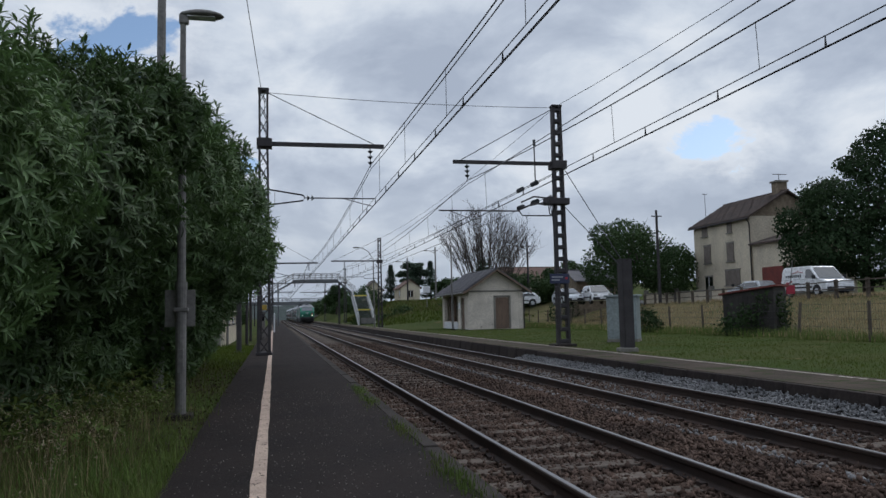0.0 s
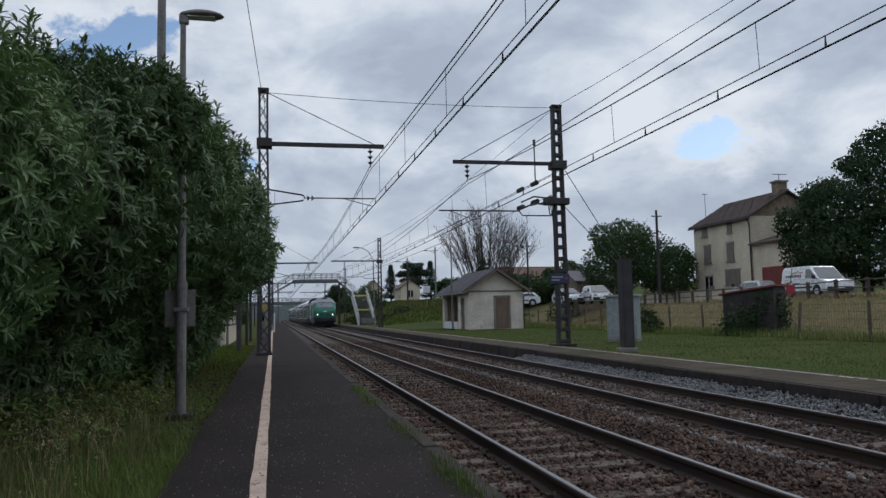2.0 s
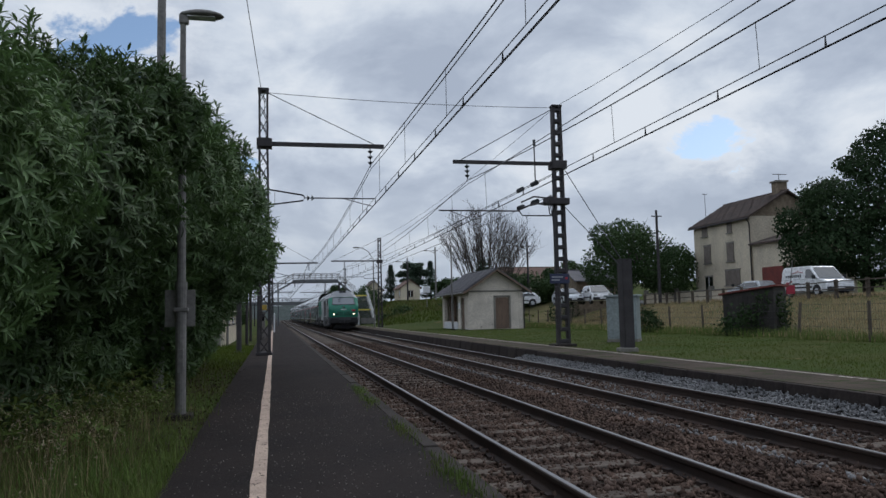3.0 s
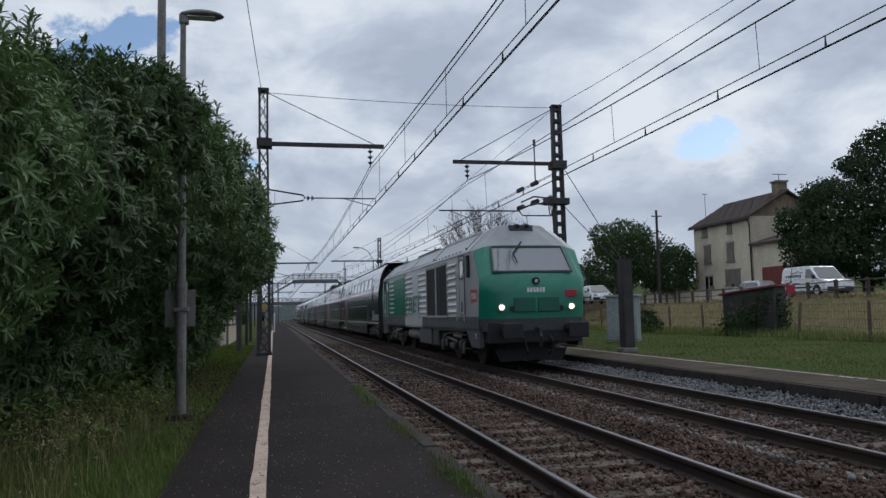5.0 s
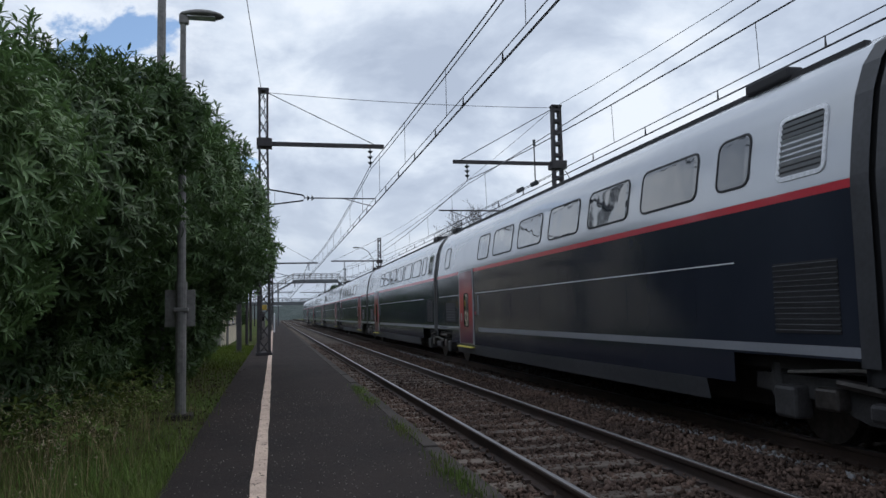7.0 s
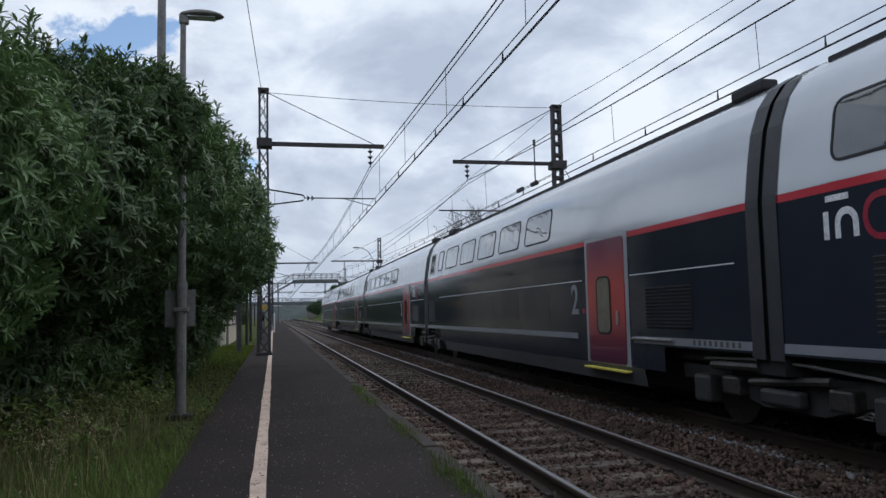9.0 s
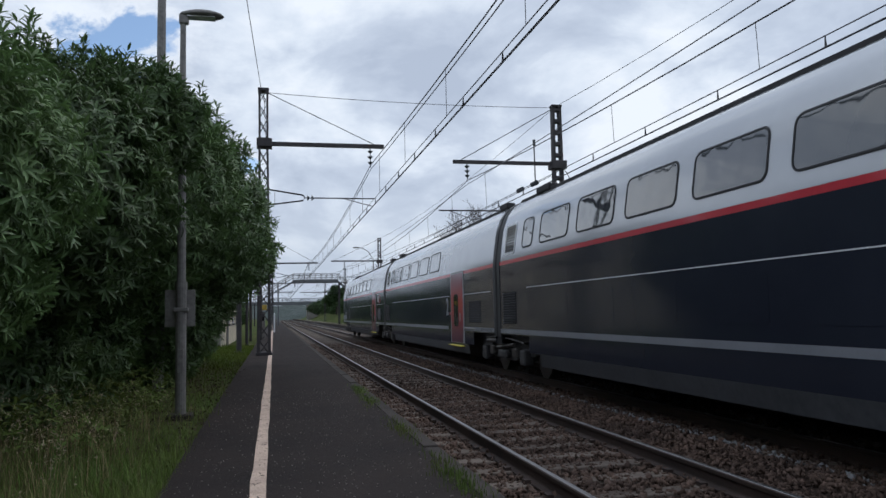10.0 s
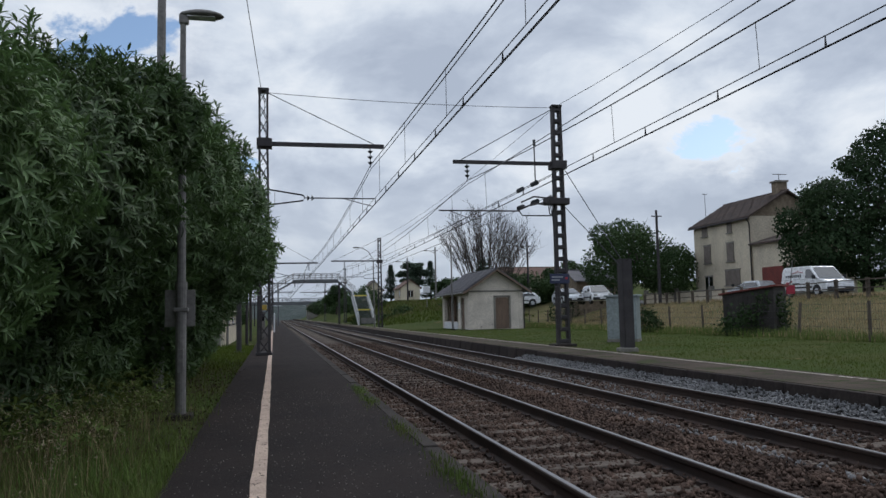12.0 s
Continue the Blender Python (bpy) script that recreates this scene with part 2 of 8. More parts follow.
M = dict(
    asphalt=surface("worn_asphalt", (0.0335, 0.0265, 0.0245), (0.0215, 0.0180, 0.0175), 0.88, fine=90, bump=0.6, spots=((0.054, 0.047, 0.045), 0.40, 24), gloss=0.08),
    asphalt_r=surface("pale_gravel_asphalt", (0.090, 0.072, 0.057), (0.054, 0.044, 0.036), 0.95, fine=40, bump=0.6, spots=((0.045, 0.052, 0.022), 0.46, 1.6), gloss=0.06),
    white_line=surface("worn_white_paint", (0.56, 0.43, 0.345), (0.42, 0.32, 0.26), 0.8, big=3, fine=60, bump=0.4, spots=((0.10, 0.075, 0.065), 0.39, 14), gloss=0.2),
    white_line_far=surface("white_paint_line", (0.50, 0.44, 0.39), (0.34, 0.30, 0.265), 0.8, big=2, fine=40, bump=0.2, spots=((0.10, 0.085, 0.07), 0.43, 3), gloss=0.2),
    chip=surface("pale_gravel_chip", (0.20, 0.18, 0.17), (0.12, 0.105, 0.10), 0.9, bump=0, each=0.6, gloss=0.2),
    seed=surface("pale_grass_seed", (0.34, 0.29, 0.20), (0.24, 0.20, 0.14), 0.8, big=2, fine=9, bump=0, each=0.35, gloss=0.2, thin=0.3),
    kerb=surface("kerb_concrete", (0.052, 0.044, 0.040), (0.030, 0.026, 0.025), 0.9, fine=25, bump=0.4, each=0.25, gloss=0.12),
    dark_kerb=surface("dark_kerb_stone", (0.055, 0.045, 0.042), (0.03, 0.026, 0.025), 0.9, fine=18, bump=0.5, each=0.25, gloss=0.12),
    ballast=surface("ballast_bed", (0.055, 0.038, 0.030), (0.03, 0.022, 0.018), 0.95, fine=22, bump=1.0, depth=0.04, gloss=0.06),
    stone=surface("ballast_stone", (0.108, 0.072, 0.056), (0.062, 0.044, 0.037), 0.9, fine=20, bump=0.3, each=0.75, gloss=0.12),
    new_stone=surface("fresh_ballast_stone", (0.20, 0.20, 0.205), (0.12, 0.12, 0.125), 0.85, fine=20, bump=0.3, each=0.5),
    sleeper=surface("weathered_sleeper", (0.17, 0.142, 0.12), (0.085, 0.068, 0.058), 0.9, big=2.5, fine=35, bump=0.5, each=0.45, stretch=(0.35, 1, 1), gloss=0.12),
    rail_side=surface("rusty_rail", (0.055, 0.034, 0.026), (0.03, 0.02, 0.017), 0.8, 0.2, fine=30, bump=0.2),
    rail_top=surface("polished_rail_head", (0.27, 0.26, 0.26), (0.19, 0.185, 0.19), 0.36, 1.0, big=0.5, fine=12, bump=0.03, stretch=(6, 0.3, 1)),
    grass=surface("mown_grass", (0.046, 0.068, 0.018), (0.066, 0.075, 0.026), 0.95, big=0.25, fine=14, bump=1.0, depth=0.05, spots=((0.12, 0.10, 0.05), 0.38, 0.6), gloss=0.04),
    lawn_blade=surface("lawn_blade", (0.060, 0.094, 0.016), (0.085, 0.100, 0.024), 1.0, big=0.5, fine=9, bump=0, each=0.3, gloss=0.0, thin=0.2),
    brown_blade=surface("browned_grass_blade", (0.145, 0.125, 0.060), (0.095, 0.095, 0.038), 0.8, big=0.9, fine=9, bump=0, each=0.4, gloss=0.15, thin=0.2),
    blade=surface("grass_blade", (0.088, 0.142, 0.030), (0.125, 0.150, 0.044), 0.7, big=0.7, fine=9, bump=0, each=0.45, gloss=0.2, thin=0.3),
    dry=surface("dry_grass_stalk", (0.34, 0.26, 0.15), (0.24, 0.19, 0.11), 0.85, big=2, fine=9, bump=0, each=0.35, gloss=0.2, thin=0.2),
    litter=surface("fallen_leaf", (0.060, 0.042, 0.028), (0.036, 0.027, 0.020), 0.9, big=2, fine=9, bump=0, each=0.5, gloss=0.15),
    leaf=surface("laurel_leaf", (0.072, 0.126, 0.044), (0.102, 0.164, 0.056), 0.50, big=0.9, fine=7, bump=0.1, each=0.5, gloss=0.36, thin=0.25),
    twig=surface("brown_bark", (0.055, 0.044, 0.036), (0.032, 0.026, 0.022), 0.95, big=3, fine=30, bump=0.6),
    steel=surface("weathered_dark_steel", (0.050, 0.045, 0.048), (0.028, 0.025, 0.028), 0.75, 0.1, big=2, fine=25, bump=0.2, spots=((0.075, 0.04, 0.028), 0.36, 3)),
    galv=surface("galvanised_pole", (0.20, 0.19, 0.18), (0.13, 0.125, 0.12), 0.65, 0.2, big=1.5, fine=18, bump=0.15),
    wire=surface("copper_wire", (0.035, 0.035, 0.038), (0.025, 0.025, 0.028), 0.6, 0.5, bump=0),
    porcelain=surface("brown_glass_insulator", (0.035, 0.04, 0.045), (0.02, 0.025, 0.03), 0.25, bump=0),
    navy=surface("navy_coach_paint", (0.026, 0.030, 0.043), (0.021, 0.024, 0.036), 0.12, big=0.5, fine=1.5, bump=0.03, coat=0.0, gloss=0.30, grain=0.05),
    skirt=surface("dusty_navy_skirt", (0.066, 0.069, 0.078), (0.048, 0.051, 0.058), 0.5, big=0.7, fine=9, bump=0.05),
    silver=surface("silver_coach_paint", (0.44, 0.455, 0.48), (0.40, 0.415, 0.44), 0.20, 0.4, big=0.4, fine=1.2, bump=0.03, grain=0.03, coat=0.4),
    band=surface("grey_coach_band", (0.26, 0.27, 0.30), (0.21, 0.22, 0.25), 0.4, 0.1, bump=0.02, grain=0.05),
    red=surface("red_stripe", (0.46, 0.010, 0.026), (0.40, 0.009, 0.026), 0.35, bump=0.02, grain=0.05, gloss=0.3, coat=0.5),
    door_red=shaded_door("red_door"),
    white=surface("white_marking", (0.70, 0.71, 0.74), (0.62, 0.63, 0.66), 0.5, bump=0.02),
    yellow=surface("yellow_edge", (0.65, 0.55, 0.08), (0.52, 0.45, 0.07), 0.6, bump=0.05),
    rubber=surface("black_rubber", (0.018, 0.018, 0.020), (0.012, 0.012, 0.014), 0.75, big=2, fine=20, bump=0.1),
    seal=surface("grey_gangway_rubber", (0.034, 0.035, 0.040), (0.024, 0.025, 0.029), 0.6, big=2, fine=20, bump=0.1),
    gear=surface("dirty_bogie_steel", (0.058, 0.056, 0.058), (0.030, 0.029, 0.031), 0.6, 0.3, big=3, fine=30, bump=0.25),
    tyre_steel=surface("wheel_steel", (0.10, 0.09, 0.085), (0.05, 0.045, 0.042), 0.5, 0.7, big=4, fine=20, bump=0.1),
    coach_glass=glass("tinted_coach_glass", (0.045, 0.052, 0.060), 0.04),
    screen_glass=glass("pale_windscreen_glass", (0.13, 0.15, 0.175), 0.05),
    dark_glass=glass("black_glass", (0.006, 0.007, 0.009), 0.03),
    green=surface("green_locomotive_paint", (0.010, 0.185, 0.115), (0.009, 0.155, 0.098), 0.34, big=0.8, fine=6, bump=0.02, coat=0.15, spots=((0.025, 0.085, 0.06), 0.30, 2.5), grain=0.08),
    dark_green=surface("dark_green_mesh", (0.008, 0.100, 0.064), (0.007, 0.080, 0.052), 0.6, bump=0.1, fine=40),
    loco_grey=surface("grey_locomotive_paint", (0.33, 0.34, 0.355), (0.27, 0.28, 0.295), 0.4, big=0.8, fine=6, bump=0.02, spots=((0.20, 0.20, 0.20), 0.30, 3), grain=0.07),
    loco_white=surface("white_locomotive_paint", (0.52, 0.53, 0.54), (0.43, 0.44, 0.45), 0.4, big=0.8, fine=6, bump=0.02, spots=((0.36, 0.35, 0.34), 0.30, 3), grain=0.07),
    loco_dark=surface("dark_grey_frame_paint", (0.075, 0.078, 0.085), (0.05, 0.052, 0.058), 0.6, big=1.5, fine=12, bump=0.08),
    mesh_dark=surface("dark_air_grille", (0.085, 0.080, 0.078), (0.060, 0.056, 0.056), 0.7, 0.2, bump=0.1),
    logo_red=surface("dark_red_logo_panel", (0.34, 0.015, 0.035), (0.26, 0.012, 0.04), 0.4, bump=0),
    headlight=lamp_glow("headlight_glow", (1.0, 0.80, 0.52), 3.2),
    chrome=surface("bare_handrail", (0.5, 0.5, 0.5), (0.4, 0.4, 0.4), 0.35, 0.8, bump=0.02),
)


# ---------------------------------------------------------------- mesh helpers
def thing(name, x, y, z, label, category, group="", kind="", rz=0.0):
    ob = new(name)
    ob.matrix_basis = pose(x, y, z, 0, 0, rz)
    return tagged(ob, label, category, group, kind)


def link_mesh(name, me, material, parent=None, label="", smooth=False):
    if material:
        me.materials.append(material)
    if smooth:
        me.shade_smooth()
    ob = new(name, me)
    if parent:
        ob.parent = parent
    return tagged(ob, label)


def part(name, bm, material, parent=None, label="", smooth=False):
    bmesh.ops.recalc_face_normals(bm, faces=bm.faces)
    me = bpy.data.meshes.new(name)
    bm.to_mesh(me)
    bm.free()
    return link_mesh(name, me, material, parent, label, smooth)


def box(bm, x0, x1, y0, y1, z0, z1, bevel=0.0):
    g = bmesh.ops.create_cube(bm, size=1.0)
    bmesh.ops.scale(bm, vec=(x1 - x0, y1 - y0, z1 - z0), verts=g["verts"])
    bmesh.ops.translate(bm, vec=((x0 + x1) / 2, (y0 + y1) / 2, (z0 + z1) / 2), verts=g["verts"])
    if bevel:
        es = {e for v in g["verts"] for e in v.link_edges}
        bmesh.ops.bevel(bm, geom=list(es), offset=bevel, segments=2, affect="EDGES", profile=0.5)
    return bm


def boxed(*a, **k):
    return box(bmesh.new(), *a, **k)


def tube(bm, p, q, r, r2=None, n=8, caps=True):
    p, q = Vector(p), Vector(q)
    d = q - p
    m = Matrix.Translation((p + q) / 2) @ d.to_track_quat("Z", "Y").to_matrix().to_4x4()
    bmesh.ops.create_cone(bm, cap_ends=caps, segments=n, radius1=r, radius2=r if r2 is None else r2, depth=d.length, matrix=m)
    return bm


def beam(bm, p, q, w, h):
    """Square bar from p to q."""
    p, q = Vector(p), Vector(q)
    d = q - p
    m = Matrix.Translation((p + q) / 2) @ d.to_track_quat("Z", "X").to_matrix().to_4x4() @ Matrix.Diagonal((w, h, d.length, 1))
    bmesh.ops.create_cube(bm, size=1.0, matrix=m)
    return bm


def path_tube(bm, pts, r, n=6):
    """One connected tube along a line of points."""
    pts = [Vector(p) for p in pts]
    rings = []
    for i, p in enumerate(pts):
        d = (pts[min(i + 1, len(pts) - 1)] - pts[max(i - 1, 0)]).normalized()
        side = d.cross(Vector((0.31, 0.17, 0.93))).normalized()
        up = d.cross(side)
        rings.append([bm.verts.new(p + side * r * math.cos(2 * math.pi * k / n) + up * r * math.sin(2 * math.pi * k / n)) for k in range(n)])
    for a, b in zip(rings, rings[1:]):
        for k in range(n):
            bm.faces.new((a[k], a[(k + 1) % n], b[(k + 1) % n], b[k]))
    bm.faces.new(rings[0][::-1])
    bm.faces.new(rings[-1])
    return bm


def extrude(bm, outline, y0, y1, axis="y"):
    """Closed outline of (u, w) swept from y0 to y1: along y (u = x, w = z) or along x (u = y, w = z)."""
    put = (lambda u, w, s: (u, s, w)) if axis == "y" else (lambda u, w, s: (s, u, w))
    a = [bm.verts.new(put(u, w, y0)) for u, w in outline]
    b = [bm.verts.new(put(u, w, y1)) for u, w in outline]
    bm.faces.new(a)
    bm.faces.new(b[::-1])
    for i in range(len(outline)):
        j = (i + 1) % len(outline)
        bm.faces.new((a[i], b[i], b[j], a[j]))
    return bm


def soup(name, verts, faces, material, parent=None, label="", smooth=False):
    """A mesh from numpy arrays: verts (n, 3), faces (m, k)."""
    verts, faces = np.asarray(verts, np.float32), np.asarray(faces, np.int32)
    me = bpy.data.meshes.new(name)
    me.vertices.add(len(verts))
    me.vertices.foreach_set("co", verts.ravel())
    k = faces.shape[1]
    me.loops.add(faces.size)
    me.loops.foreach_set("vertex_index", faces.ravel())
    me.polygons.add(len(faces))
    me.polygons.foreach_set("loop_start", np.arange(0, faces.size, k, dtype=np.int32))
    me.update(calc_edges=True)
    return link_mesh(name, me, material, parent, label, smooth)


def repeat(base_v, base_f, spots, turns, sizes):
    """Many copies of one small mesh: spots (n, 3), turns (n, 3, 3), sizes (n,) or (n, 3)."""
    n, k = len(spots), len(base_v)
    sz = sizes[:, None] if sizes.ndim == 1 else sizes
    v = base_v[None] * sz[:, None, :] if sz.shape[1] == 3 else base_v[None] * sz[:, :, None]
    v = np.einsum("nij,nkj->nki", turns, v) + spots[:, None]
    f = base_f[None] + (np.arange(n) * k)[:, None, None]
    return v.reshape(-1, 3), f.reshape(-1, base_f.shape[1])


RNG = np.random.default_rng(7)


def spins(n, rng=RNG):
    """Random rotation matrices."""
    q = rng.normal(size=(n, 4))
    q /= np.linalg.norm(q, axis=1)[:, None]
    w, x, y, z = q.T
    return np.stack([np.stack([1 - 2 * (y * y + z * z), 2 * (x * y - z * w), 2 * (x * z + y * w)], -1),
                     np.stack([2 * (x * y + z * w), 1 - 2 * (x * x + z * z), 2 * (y * z - x * w)], -1),
                     np.stack([2 * (x * z - y * w), 2 * (y * z + x * w), 1 - 2 * (x * x + y * y)], -1)], 1)


def frames(out, rng=RNG):
    """Rotation matrices whose third axis is the unit vectors out, with a random turn about it."""
    h = rng.normal(size=out.shape)
    a = np.cross(out, h)
    a /= np.linalg.norm(a, axis=1)[:, None] + 1e-9
    b = np.cross(out, a)
    return np.stack([a, b, out], -1)


# ---------------------------------------------------------------- ground, tracks, platforms
def bank(x, y):
    """Height of the open ground."""
    z = 0.2
    if 1.2 < x < 8.6:
        return -0.75
    if x > 8:
        rise = min(max((x - 20.7 - 0.131 * (min(y, 95) - 23.5)) / 8.5, 0), 1)
        z += 1.72 * rise * rise * (3 - 2 * rise)
        z += 0.9 * min(max((x - 36) / 30, 0), 1)
        if y > 78:
            far = min((y - 78) / 40, 1) * min(max((x - 12.0) / 7, 0), 1)
            z += 3.2 * far
    if x < -1:
        z += 0.05 * min(-x - 1, 6)
    z += 0.05 * noise.noise((x * 0.5, y * 0.5, 1.0)) * min(1, abs(x - 5) / 8)
    return z


def ground():
    xs = [-1800, -700, -300, -150, -80, -50, -30, -20, -14, -10, -7, -5, -3.5, -2.2, -1.5, -0.9, -0.4, 0.2, 1.19, 1.21, 2.5, 5, 7, 8.59, 8.61, 9.6, 10.6] + \
        [11.4 + i for i in range(30)] + [44, 48, 54, 62, 75, 100, 150, 300, 700, 1800]
    ys = [-600, -200, -80, -40, -20, -10, -5] + [i * 1.5 for i in range(0, 60)] + [92, 96, 102, 108, 115, 122, 130, 145, 165, 190, 230, 300, 450, 800, 2200]
    bm = bmesh.new()
    rows = [[bm.verts.new((x, y, bank(x, y))) for x in xs] for y in ys]
    for r, s in zip(rows, rows[1:]):
        for i in range(len(xs) - 1):
            bm.faces.new((r[i], r[i + 1], s[i + 1], s[i]))
    tagged(part("ground", bm, M["grass"], smooth=True), "mown and rough green grass ground beside the railway", "ground", kind="structure")


def pebbles(name, x0, x1, y0, y1, zf, count, size, material, label, near=1.0):
    t = RNG.random(count) ** near
    x, y = x0 + (x1 - x0) * RNG.random(count), y0 + (y1 - y0) * t
    z = zf(x) + RNG.normal(0, 0.015, count)
    v = np.array([(1, 0, 0), (-1, 0, 0), (0, 1, 0), (0, -1, 0), (0, 0, 1), (0, 0, -1)], float)
    v += np.array([(.1, .3, .2), (.1, -.2, .3), (.3, .1, -.2), (-.3, 0, .2), (.2, -.3, -.1), (-.1, .2, 0)])
    f = np.array([(0, 2, 4), (2, 1, 4), (1, 3, 4), (3, 0, 4), (2, 0, 5), (1, 2, 5), (3, 1, 5), (0, 3, 5)])
    sz = size * (0.35 + 1.0 * RNG.random((count, 3))) * (0.6 + 0.8 * RNG.random((count, 1)))
    vv, ff = repeat(v, f, np.stack([x, y, z], 1), spins(count), sz)
    ob = soup(name, vv, ff, material)
    tagged(ob, label, "ballast", kind="stuff")


def bed_height(x):
    """Ballast surface across both tracks."""
    d = np.minimum(np.abs(x - TRACK_A), np.abs(x - TRACK_B))
    return -0.187 + 0.045 * np.clip((d - 1.2) / 0.5, 0, 1)


RAIL = [(-0.07, -0.172), (0.07, -0.172), (0.07, -0.160), (0.018, -0.145), (0.010, -0.135), (0.010, -0.052), (0.034, -0.040), (0.036, -0.010),
        (0.028, -0.001), (-0.028, -0.001), (-0.036, -0.010), (-0.034, -0.040), (-0.010, -0.052), (-0.010, -0.135), (-0.018, -0.145), (-0.07, -0.160)]


def track(x, tone):
    t = thing("railway_track", x, 0, 0, "rusty steel rails on weathered sleepers in brown ballast", "railway track", "railway tracks", "structure")
    for s in (-0.75, 0.75):
        rail = part("rail", extrude(bmesh.new(), [(s + u, w) for u, w in RAIL], -30, 420), M["rail_side"], t)
        part("rail_head", extrude(bmesh.new(), [(s - 0.024, -0.001), (s + 0.024, -0.001), (s + 0.018, 0.003), (s - 0.018, 0.003)], -30, 420), M["rail_top"], rail, "shiny worn rail head")
    me = None
    for k in range(200):
        y = -9.0 + 0.62 * k
        if me is None:
            ob = part("sleeper", boxed(-1.28, 1.28, -0.125, 0.125, -0.33, -0.172, bevel=0.015), M["sleeper"], t)
            me = ob.data
        else:
            ob = new("sleeper", me)
            ob.parent = t
        ob.location = (RNG.normal(0, 0.015), y + RNG.normal(0, 0.012), RNG.normal(0, 0.004))
        ob.rotation_euler = (0, 0, RNG.normal(0, 0.006))
    bm = bmesh.new()
    for k in range(250):
        y = -9.0 + 0.62 * (200 + k)
        box(bm, -1.28, 1.28, y - 0.125, y + 0.125, -0.33, -0.172)
    tagged(part("sleeper", bm, M["sleeper"], t), kind="stuff")
    bm = bmesh.new()
    for k in range(60):
        y = 3.4 + 0.62 * k
        for s in (-0.75, 0.75):
            for o in (-0.095, 0.095):
                box(bm, s + o - 0.03, s + o + 0.03, y - 0.05, y + 0.05, -0.175, -0.130)
    tagged(part("rail_fastening", bm, M["rail_side"], t), kind="stuff")


def ballast():
    bm = bmesh.new()
    xs = [1.3, 1.75, 2.0, 2.4, 3.2, 4.1, 4.5, 4.75, 5.1, 5.35, 5.8, 6.6, 7.5, 7.9, 8.3, 8.5]
    ys = [-30 + 2 * i for i in range(16)] + [3 + i for i in range(60)] + [70, 90, 120, 180, 260, 420]
    g = [[bm.verts.new((x, y, float(bed_height(np.array(x))) - 0.015 + 0.015 * noise.noise((x * 2, y * 2, 0)))) for x in xs] for y in ys]
    for r, s in zip(g, g[1:]):
        for i in range(len(xs) - 1):
            bm.faces.new((r[i], r[i + 1], s[i + 1], s[i]))
    tagged(part("ballast_bed", bm, M["ballast"], smooth=True), "brown ballast bed under both tracks", "ballast", kind="structure")
    pebbles("ballast_stones", 1.56, 8.15, 3.0, 16, bed_height, 44000, 0.031, M["stone"], "loose rust-brown ballast stones between the rails")
    pebbles("ballast_stones", 1.56, 8.15, 16, 45, bed_height, 22000, 0.034, M["stone"], "loose rust-brown ballast stones between the rails", 1.5)
    pebbles("fresh_ballast_stones", 7.5, 8.2, 8.5, 24, lambda x: bed_height(x) + 0.05 + 0.17 * np.clip((x - 7.5) / 0.65, 0, 1), 8000, 0.032, M["new_stone"], "fresh pale grey ballast heaped by the platform")
    pebbles("ballast_stones", 1.56, 8.15, -9.5, 3.0, bed_height, 12000, 0.033, M["stone"], "loose rust-brown ballast stones between the rails")
    pebbles("platform_grit", -0.72, 1.33, 2.5, 13, lambda x: x * 0 + PLAT + 0.002, 3000, 0.0062, M["chip"], "fine pale grit lying on the platform", 1.3)
    pebbles("fresh_ballast_stones", 6.0, 7.3, 8, 22, lambda x: bed_height(x) + 0.01, 1500, 0.030, M["new_stone"], "fresh pale grey ballast between the rails")
    pebbles("fresh_ballast_stones", 5.3, 5.5, 5, 34, lambda x: bed_height(x) + 0.01, 1300, 0.030, M["new_stone"], "fresh pale grey ballast along the track")


